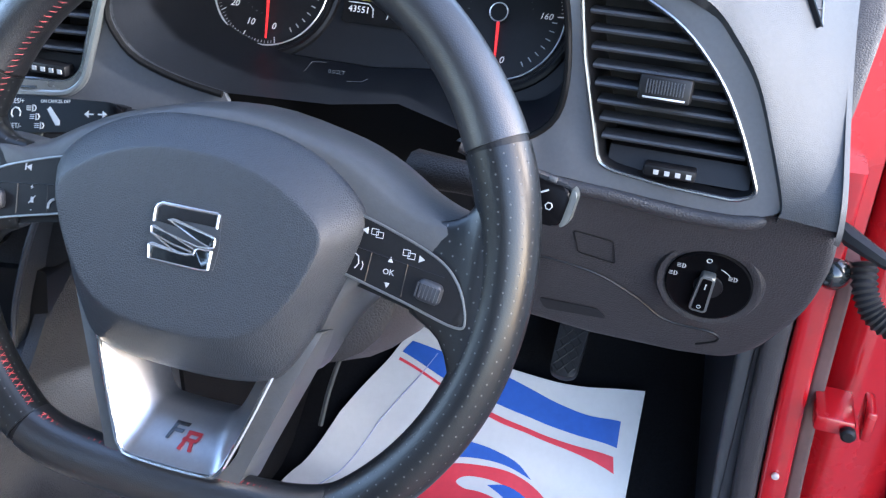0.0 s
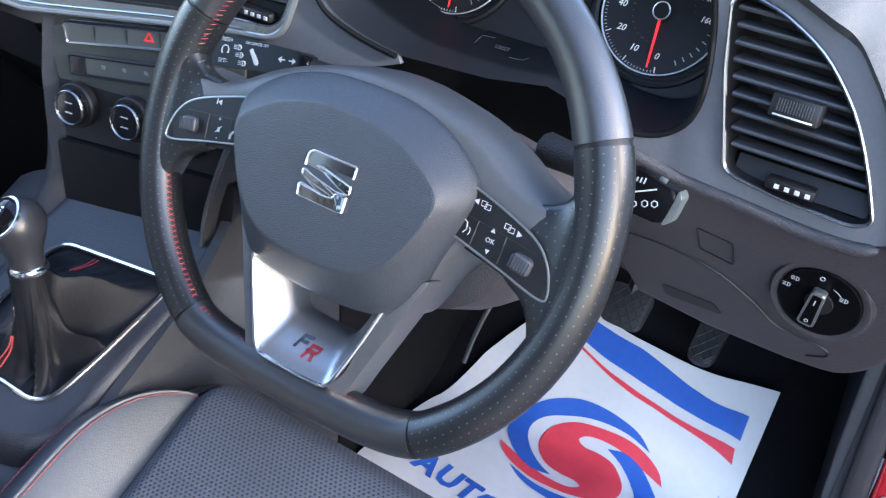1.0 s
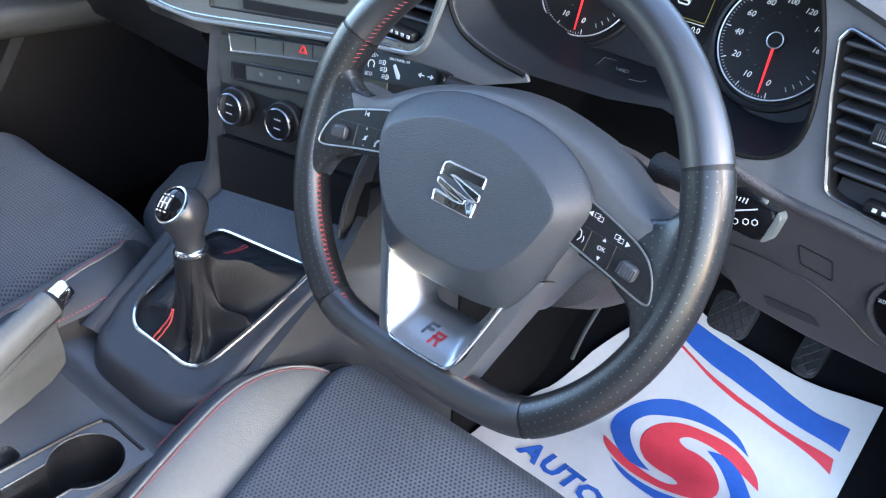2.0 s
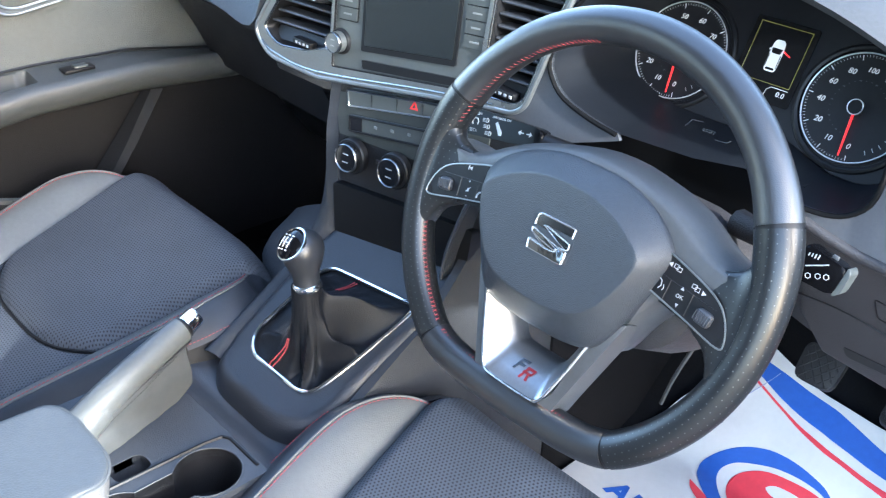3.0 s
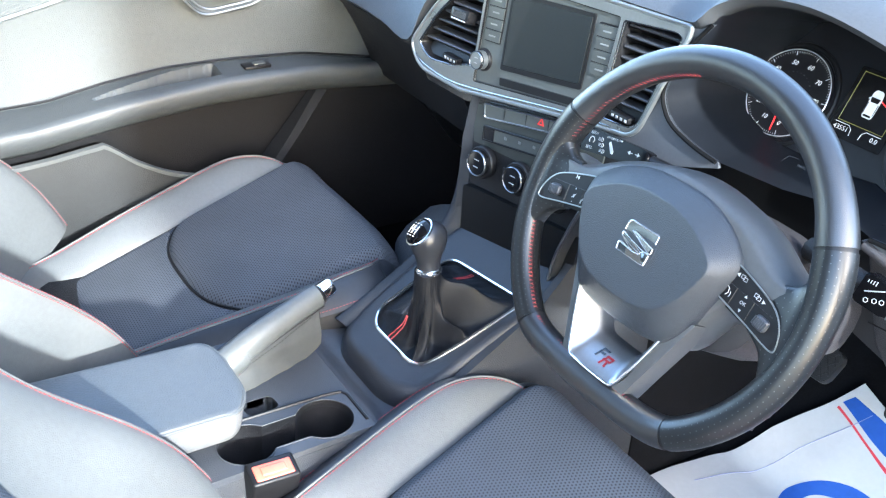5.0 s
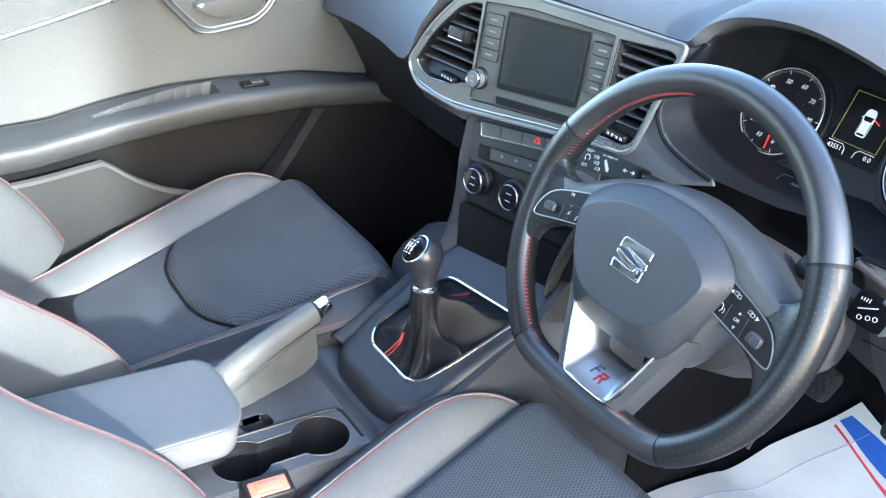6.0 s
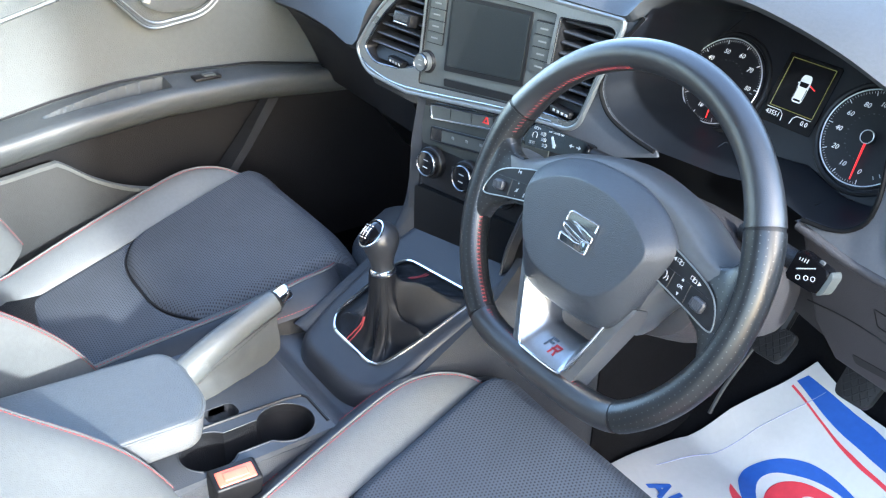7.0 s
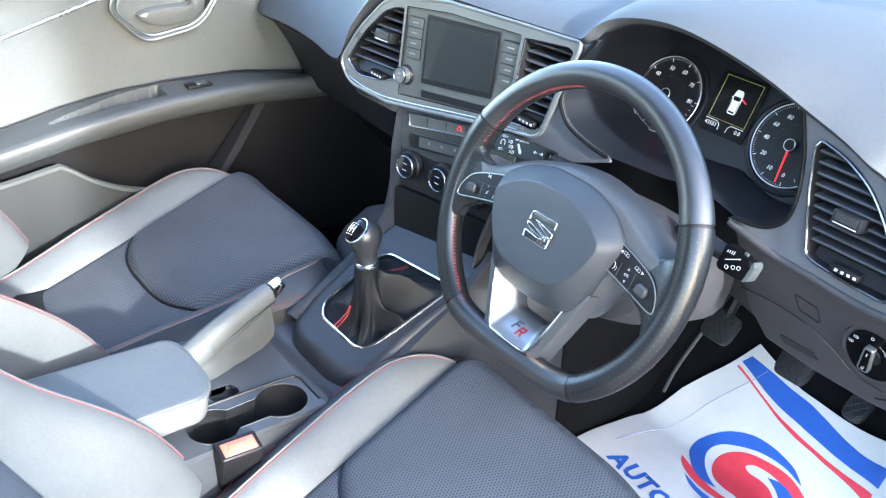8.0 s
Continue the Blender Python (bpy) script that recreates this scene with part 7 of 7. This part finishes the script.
def seat():
    s = thing("front_seat", (0, -0.2, 0.08), "sports seat in black mesh cloth and grey leather with red stitching", "car seat", "front seats")
    y0, y1 = -0.50, 0.085
    ys = lambda v: y0 + (y1 - y0) * v

    def corner(x, y, z):
        """Rounds the front outer corner in plan and in height."""
        k = max(0.0, min(1.0, (x - 0.08) / 0.15)) ** 1.6 * max(0.0, min(1.0, (y + 0.01) / 0.09))
        return (x, y - 0.052 * k, z - 0.012 * k * k)
    bm = B()

    def mid(u, v):
        y = ys(v)
        b = bound(y)
        x = -b + 2 * b * u
        z = cushion(x, y)
        d = upad(x, y)
        if d > 0:
            z += 0.013 * (1 - math.exp(-d / 0.007)) * (1 - max(0, y / 0.085) ** 2 * 0.5) * min(1.0, (b - abs(x)) / 0.02 + 0.15)
        elif d > -0.012:
            z -= 0.005 * math.exp(d / 0.004)
        return corner(x, y, z)
    sheet(bm, mid, 84, 150, 0.0)
    # front edge down
    def nose(u, v):
        b = 0.232
        x = -b + 2 * b * u
        a = v * math.pi / 2
        zt = cushion(max(-bound(0.085), min(bound(0.085), x)), 0.085)
        k = abs(x) / b
        return corner(x, 0.0849 + 0.016 * math.sin(a) - (0.035 if x < 0 else 0.012) * k ** 4, zt - 0.030 * (1 - math.cos(a)) - 0.10 * v ** 2 - 0.002)
    sheet(bm, nose, 30, 10, 0.0)
    part("cushion_cloth", bm, CLOTH, s, "black mesh cloth", sharp=60)
    for sg in (1, -1):
        bm = B()
        def bol(u, v):
            y = y0 + (0.02 - y0) * v
            b = bound(y)
            x = b + (ridge(y) - b) * u
            return corner(sg * x, y, cushion(x, y))
        sheet(bm, bol, 14, 60, 0.0)
        part("bolster", bm, GREYHIDE, s, "grey leather bolster", sharp=60)
        bm = B()

        def swell(y):
            """Extra width of the outer side towards the front corner."""
            k = max(0.0, min(1.0, (y + 0.16) / 0.14)) * (sg > 0)
            return 0.020 * k * k * (3 - 2 * k) - 0.016 * max(0.0, (y - 0.045) / 0.04) ** 2 * (sg > 0)

        def outr(u, v):
            y = ys(v)
            x = ridge(y) + 0.034 * u
            return corner(sg * (x + swell(y) * u), y, cushion(x, y))
        sheet(bm, outr, 10, 50, 0.0)
        part("cushion_side", bm, BLACKHIDE, s, "black leather side", sharp=60)
        bm = B()
        def skirt(u, v):
            y = ys(v)
            x = ridge(y) + 0.034
            return corner(sg * (x + swell(y) + 0.012 * math.sin(u * math.pi / 2)), y, cushion(x, y) - 0.15 * u ** 1.2)
        sheet(bm, skirt, 10, 50, 0.0)
        part("cushion_skirt", bm, DARK, s, "dark lower side of the cushion", sharp=60)
        bm = B()
        low = [Vector(corner(sg * (ridge(y) + 0.030 + 0.88 * swell(y)), y, cushion(ridge(y) + 0.030, y) + 0.0006)) for y in [-0.45 + 0.47 * i / 59 for i in range(60)]]
        stitches(bm, low, 0.0052, 0.0038, 0.00075)
        ob = part("red_stitching", bm, SEATTHREAD, s, "red stitching")
        tagged(ob, kind="stuff")
        bm = B()
        line = []
        for i in range(60):
            y = -0.45 + 0.47 * i / 59
            x = ridge(y)
            line.append(Vector(corner(sg * x, y, cushion(x, y) + 0.0006)))
        tube(bm, line, 0.0016, n=6)
        part("piping", bm, GREYHIDE, s, "pale piping")
        bm = B()
        stitches(bm, [p + Vector((-sg * 0.0045, 0, 0.0000)) for p in line], 0.0052, 0.0038, 0.00075)
        ob = part("red_stitching", bm, SEATTHREAD, s, "red stitching")
        tagged(ob, kind="stuff")
        bm = B()
        line2 = [Vector(corner(sg * (bound(ys(v)) + 0.0005), ys(v), cushion(bound(ys(v)), ys(v)) + 0.0002)) for v in [i / 50 for i in range(50)]]
        tube(bm, line2, 0.0012, n=5)
        part("seam", bm, BLACK, s)
    # black tube sunk in the pad's crease to darken it like shade
    bm = B()
    gro = [(-0.147 + 0.294 * i / 60, groove_y(-0.147 + 0.294 * i / 60) - 0.001) for i in range(61)]
    tube(bm, [(x, y, cushion(x, y) - 0.0012) for x, y in gro], 0.0026, n=6)
    part("groove_shade", bm, BLACK, s, "black line for the shade in the crease round the front pad")
    # backrest
    bm = B()
    H = 0.60
    sheet(bm, lambda u, v: back_at((-1 + 2 * u) * (0.125 + 0.05 * v * H / 0.6), v * H), 40, 60, 0.0)
    part("backrest_cloth", bm, BACKCLOTH, s, "black mesh cloth back", sharp=60)
    for sg in (1, -1):
        bm = B()
        def bb(u, v):
            h = v * H
            b = 0.125 + 0.05 * (h / 0.6)
            r = 0.238 + 0.01 * (h / 0.6)
            p = back_at(b + (r - b) * u, h)
            return (sg * p.x, p.y, p.z)
        sheet(bm, bb, 18, 60, 0.0)
        part("backrest_bolster", bm, GREYHIDE, s, "grey leather back bolster", sharp=60)
        bm = B()
        def bo(u, v):
            h = v * H
            r = 0.238 + 0.01 * (h / 0.6)
            p = back_at(r + 0.042 * min(1, u * 2), h)
            if u > 0.5:
                p.y -= (u - 0.5) * 2 * 0.14
            return (sg * p.x, p.y, p.z)
        sheet(bm, bo, 16, 50, 0.0)
        part("backrest_side", bm, GREYHIDE, s, "grey leather outer side", sharp=60)
        bm = B()
        line = [back_at(0.239 + 0.01 * h / 0.6, h) + Vector((0, 0.0008, 0.0006)) for h in [0.01 * i for i in range(60)]]
        line = [Vector((sg * p.x, p.y, p.z)) for p in line]
        tube(bm, line, 0.0016, n=6)
        part("piping", bm, GREYHIDE, s, "pale piping")
        bm = B()
        stitches(bm, [p + Vector((-sg * 0.005, 0.0004, 0.0004)) for p in line], 0.0052, 0.0036, 0.0006)
        stitches(bm, [p + Vector((sg * 0.005, -0.0010, -0.0002)) for p in line], 0.0052, 0.0036, 0.0006)
        rim = [back_at(0.238 + 0.01 * h / 0.6 + 0.0405, h) + Vector((0, 0.0006, 0.0006)) for h in [0.01 * i for i in range(60)]]
        stitches(bm, [Vector((sg * p.x, p.y, p.z)) for p in rim], 0.0052, 0.0036, 0.0006)
        ob = part("red_stitching", bm, SEATTHREAD, s, "red stitching")
        tagged(ob, kind="stuff")
    bm = B()
    rbox(bm, (0, -0.78, 0.55), (0.46, 0.06, 0.62), 0.03, 3, None)
    bm.transform(Matrix.Translation((0, -0.63, 0.3)) @ Matrix.Rotation(radians(25), 4, "X") @ Matrix.Translation((0, 0.72, -0.3)))
    part("back_shell", bm, DARK, s)
    bm = B()
    rbox(bm, (0, -0.19, 0.215), (0.44, 0.5, 0.13), 0.02)
    rbox(bm, (0, -0.2, 0.11), (0.40, 0.42, 0.09), 0.01)
    part("base", bm, DARK, s)
    bm = B()
    rbox(bm, (0, -0.80, 0.93), (0.26, 0.09, 0.18), 0.035, 4)
    part("headrest", bm, GREYHIDE, s, "grey leather headrest")
    return s


front_seat = seat()
copy_thing(front_seat, Matrix.Translation((-0.735, -0.2, 0.08)))


def buckle():
    b = thing("seat_belt_buckle", (-0.222, -0.315, 0.30), "black seat belt buckle with an orange-red release button", "seat belt buckle")
    m = basis((-0.2215, -0.314, 0.334), (0.05, 1.0, -0.02), (0.22, 0.05, 1.0))
    bm = B()
    rbox(bm, (0, 0, 0), (0.058, 0.064, 0.034), 0.004, 3, m)
    part("housing", bm, BLACK, b, "black housing")
    bm = B()
    rbox(bm, (0, 0.0305, 0.002), (0.046, 0.006, 0.022), 0.002, 3, m)
    rbox(bm, (0, 0.0330, 0.002), (0.030, 0.004, 0.012), 0.0015, 3, m)
    part("release_button", bm, BUCKLERED, b, "orange-red release button")
    bm = B()
    rbox(bm, (0, -0.055, 0), (0.03, 0.06, 0.014), 0.004, 2, m)
    part("stem", bm, BLACK, b)
    bm = B()
    rbox(bm, (0.010, -0.010, 0.0134), (0.024, 0.0012, 0.0006), 0, 1, m @ Matrix.Translation((0, 0, 0.004)))
    part("joint", bm, DARK, b)


buckle()


# ---------------------------------------------------------------- passenger door
def lerp_at(rows, y):
    for (a, za), (b, zb) in zip(rows, rows[1:]):
        if y <= b:
            k = max(0.0, (y - a) / (b - a))
            return za + (zb - za) * k
    return rows[-1][1]


ZT = [(-0.9, 0.500), (-0.356, 0.520), (-0.257, 0.540), (-0.154, 0.553), (-0.047, 0.555), (0.10, 0.549), (0.27, 0.520), (0.50, 0.480)]
ZF = [(-0.9, 0.470), (-0.389, 0.498), (-0.239, 0.521), (-0.076, 0.537), (0.10, 0.538), (0.30, 0.521), (0.50, 0.49)]


DOORARM = surface("door_armrest", (0.050, 0.055, 0.057), 0.45, grain=330, bump=0.3, cells=True, vary=0.08)


def passenger_door():
    d = thing("passenger_door", (-1.06, -0.2, 0.12), "closed passenger door with grey lining and armrest", "car door")
    bm = B()

    def upper(u, v):
        y = -0.90 + 1.45 * u
        z0, z1 = lerp_at(ZT, y) - 0.012, 0.80
        z = z0 + (z1 - z0) * v
        x = -1.03 - 0.012 * math.sin(math.pi * v) - 0.05 * max(0, v - 0.7)
        return (x, y, z)
    sheet(bm, upper, 40, 14, 0.02, (-1, 0, 0))
    part("upper_lining", bm, DOORCARD, d, "grey upper door lining")
    step = lambda t: max(0.0, min(1.0, t)) ** 2 * (3 - 2 * max(0.0, min(1.0, t)))

    def sunk(y, k):
        """Depth of the leaf-shaped grab cup, which lies against the lining."""
        t = (y + 0.290) / 0.222
        if t <= 0 or t >= 1:
            return 0.0
        lo, hi = 0.05 + 0.45 * (1 - t) ** 1.4, 0.62 + 0.20 * t
        return 0.030 * step((k - lo) / 0.05) * step((hi - k) / 0.09) * step(t / 0.10) * step((1 - t) / 0.035)
    ys = [-0.90 + 1.45 * i / 50 for i in range(51)]
    fine = [-0.90 + 0.60 * i / 20 for i in range(20)] + [-0.30 + 0.25 * i / 100 for i in range(100)] + [-0.05 + 0.60 * i / 20 for i in range(21)]
    prof = []
    for y in fine:
        f, t = lerp_at(ZF, y), lerp_at(ZT, y)
        depth = 0.072 * min(1.0, max(0.25, (0.62 - y) / 0.35))
        x1 = -1.03 + depth
        row = [(-1.032, y, t)]
        for i in range(29):
            k = i / 28
            row.append((-1.028 + (x1 - 0.012 + 1.028) * k, y, t - 0.004 + (f + 0.006 - t + 0.004) * k - sunk(y, k)))
        prof.append(row + [(x1 - 0.004, y, f + 0.0025), (x1, y, f - 0.004), (x1 - 0.002, y, f - 0.018), (x1 - 0.012, y, f - 0.036), (x1 - 0.035, y, f - 0.050), (-1.035, y, f - 0.056)])
    bm = B()
    loft(bm, prof, closed=False)
    part("armrest", bm, DOORARM, d, "grey door armrest with a leaf-shaped grab cup", sharp=50)

    def on_arm(y, k, h):
        f, t = lerp_at(ZF, y), lerp_at(ZT, y)
        return Vector((-1.022 + 0.056 * k, y, t - 0.004 + (f + 0.006 - t + 0.004) * k + h))
    bm = B()
    c0 = on_arm(0.0, 0.5, 0.002)
    rbox(bm, (c0.x, c0.y, c0.z), (0.024, 0.05, 0.006), 0.002, 2, None)
    sw = part("window_switch", bm, BLACK, d, "black window switch")
    bm = B()
    rbox(bm, (c0.x + 0.002, c0.y + 0.004, c0.z + 0.004), (0.014, 0.022, 0.004), 0.0015, 2, None)
    part("rocker", bm, BUTTON, sw)
    # lower lining
    bm = B()

    def lower(u, v):
        y = -0.90 + 1.45 * u
        z1 = lerp_at(ZF, y) - 0.053
        z = z1 + (0.13 - z1) * v
        return (-1.034 - 0.01 * math.sin(math.pi * v), y, z)
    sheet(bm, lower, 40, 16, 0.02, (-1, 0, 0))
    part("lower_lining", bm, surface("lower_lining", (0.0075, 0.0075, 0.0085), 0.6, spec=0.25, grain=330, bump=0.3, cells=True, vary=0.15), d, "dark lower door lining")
    # pocket
    bm = B()
    rim = [(-0.975, -0.60, 0.425), (-0.975, -0.40, 0.435), (-0.975, -0.30, 0.447), (-0.975, -0.277, 0.445), (-0.975, -0.225, 0.405), (-0.975, -0.16, 0.372), (-0.980, -0.06, 0.345), (-0.99, 0.04, 0.335)]
    rimc = curve_through(rim, 6, False)
    loft(bm, [[p + Vector((0.004, 0, -0.004)) for p in rimc], [p + Vector((0.006, 0, 0.004)) for p in rimc], [p + Vector((-0.004, 0, 0.005)) for p in rimc], [p + Vector((-0.006, 0, -0.004)) for p in rimc]], closed=False)
    part("pocket_lip", bm, GREYHIDE, d, "pale lip of the door pocket")
    bm = B()
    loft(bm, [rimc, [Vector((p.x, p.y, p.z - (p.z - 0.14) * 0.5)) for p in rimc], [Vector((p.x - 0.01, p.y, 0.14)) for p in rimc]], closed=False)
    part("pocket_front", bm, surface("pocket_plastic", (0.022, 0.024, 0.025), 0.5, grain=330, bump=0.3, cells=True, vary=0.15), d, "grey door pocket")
    # slanted strip
    bm = B()
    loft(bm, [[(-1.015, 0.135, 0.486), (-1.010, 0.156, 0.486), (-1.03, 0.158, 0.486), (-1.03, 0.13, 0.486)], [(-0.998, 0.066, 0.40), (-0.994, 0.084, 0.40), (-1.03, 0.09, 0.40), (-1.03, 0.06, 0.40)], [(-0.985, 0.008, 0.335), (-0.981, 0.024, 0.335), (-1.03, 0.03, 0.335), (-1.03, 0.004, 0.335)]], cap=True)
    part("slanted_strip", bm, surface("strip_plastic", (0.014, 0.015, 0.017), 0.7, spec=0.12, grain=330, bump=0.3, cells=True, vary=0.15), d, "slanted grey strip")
    # dark gap over the armrest
    bm = B()
    tube(bm, [(-1.026, y, lerp_at(ZT, y) + 0.001) for y in ys], 0.0022, n=5)
    part("gap", bm, BLACK, d)
    # inner release
    bez = rounded([(-0.148, 0.705, 0.02), (-0.085, 0.636, 0.025), (0.030, 0.652, 0.035), (0.088, 0.738, 0.02), (0.05, 0.768, 0.02), (-0.12, 0.752, 0.02)], 0.02, 6)
    bm = B()
    cy, cz = -0.03, 0.695
    loft(bm, [[(-1.034, p[0], p[1]) for p in bez], [(-1.024, p[0], p[1]) for p in bez], [(-1.021, cy + (p[0] - cy) * 0.97, cz + (p[1] - cz) * 0.95) for p in bez], [(-1.024, cy + (p[0] - cy) * 0.92, cz + (p[1] - cz) * 0.86) for p in bez], [(-1.036, cy + (p[0] - cy) * 0.86, cz + (p[1] - cz) * 0.78) for p in bez]])
    part("release_bezel", bm, DOORCARD, d, "grey bezel of the door release")
    for k0, k1, xx in ((1.0, 1.0, -1.0235), (0.90, 0.84, -1.0225)):
        bm = B()
        tube(bm, [(xx, cy + (p[0] - cy) * k0, cz + (p[1] - cz) * k1) for p in bez], 0.0019, n=6, closed=True)
        part("bright_ring", bm, GUNMETAL, d, "silver ring of the door release")
    bm = B()
    ff = bm.faces.new([bm.verts.new((-1.030, cy + (p[0] - cy) * 0.90, cz + (p[1] - cz) * 0.84)) for p in bez])
    bmesh.ops.triangulate(bm, faces=[ff])
    part("release_bowl", bm, DOORCARD, d, "grey bowl")
    bm = B()
    hd = curve_through([(-0.095, 0.690), (-0.06, 0.668), (0.0, 0.668), (0.030, 0.690), (0.035, 0.725), (0.015, 0.72), (0.0, 0.700), (-0.05, 0.700)], 5)
    loft(bm, [[(-1.028, p[0], p[1]) for p in hd], [(-1.014, p[0], p[1]) for p in hd], [(-1.011, -0.03 + (p[0] + 0.03) * 0.9, 0.69 + (p[1] - 0.69) * 0.8) for p in hd]], cap=True)
    part("release_lever", bm, GUNMETAL, d, "silver release lever")
    bm = B()
    loft(bm, [[(-1.0285, y, z) for y, z in ((0.036, 0.662), (0.058, 0.680), (0.064, 0.735), (0.046, 0.735))], [(-1.0325, y, z) for y, z in ((0.036, 0.662), (0.058, 0.680), (0.064, 0.735), (0.046, 0.735))]], cap=True)
    part("finger_slot", bm, BLACK, d, "dark finger slot")
    # bright line along the upper lining and the joint behind the armrest
    bm = B()
    tube(bm, [(-1.037, -0.60, 0.610), (-1.037, -0.334, 0.675), (-1.037, -0.153, 0.724), (-1.037, 0.0, 0.77)], 0.004, n=6)
    part("waist_line", bm, GUNMETAL, d, "pale waist line")
    bm = B()
    tube(bm, [(-1.034, -0.452, 0.500), (-1.038, -0.468, 0.545), (-1.041, -0.490, 0.60)], 0.0015, n=5)
    part("joint", bm, BLACK, d)


passenger_door()
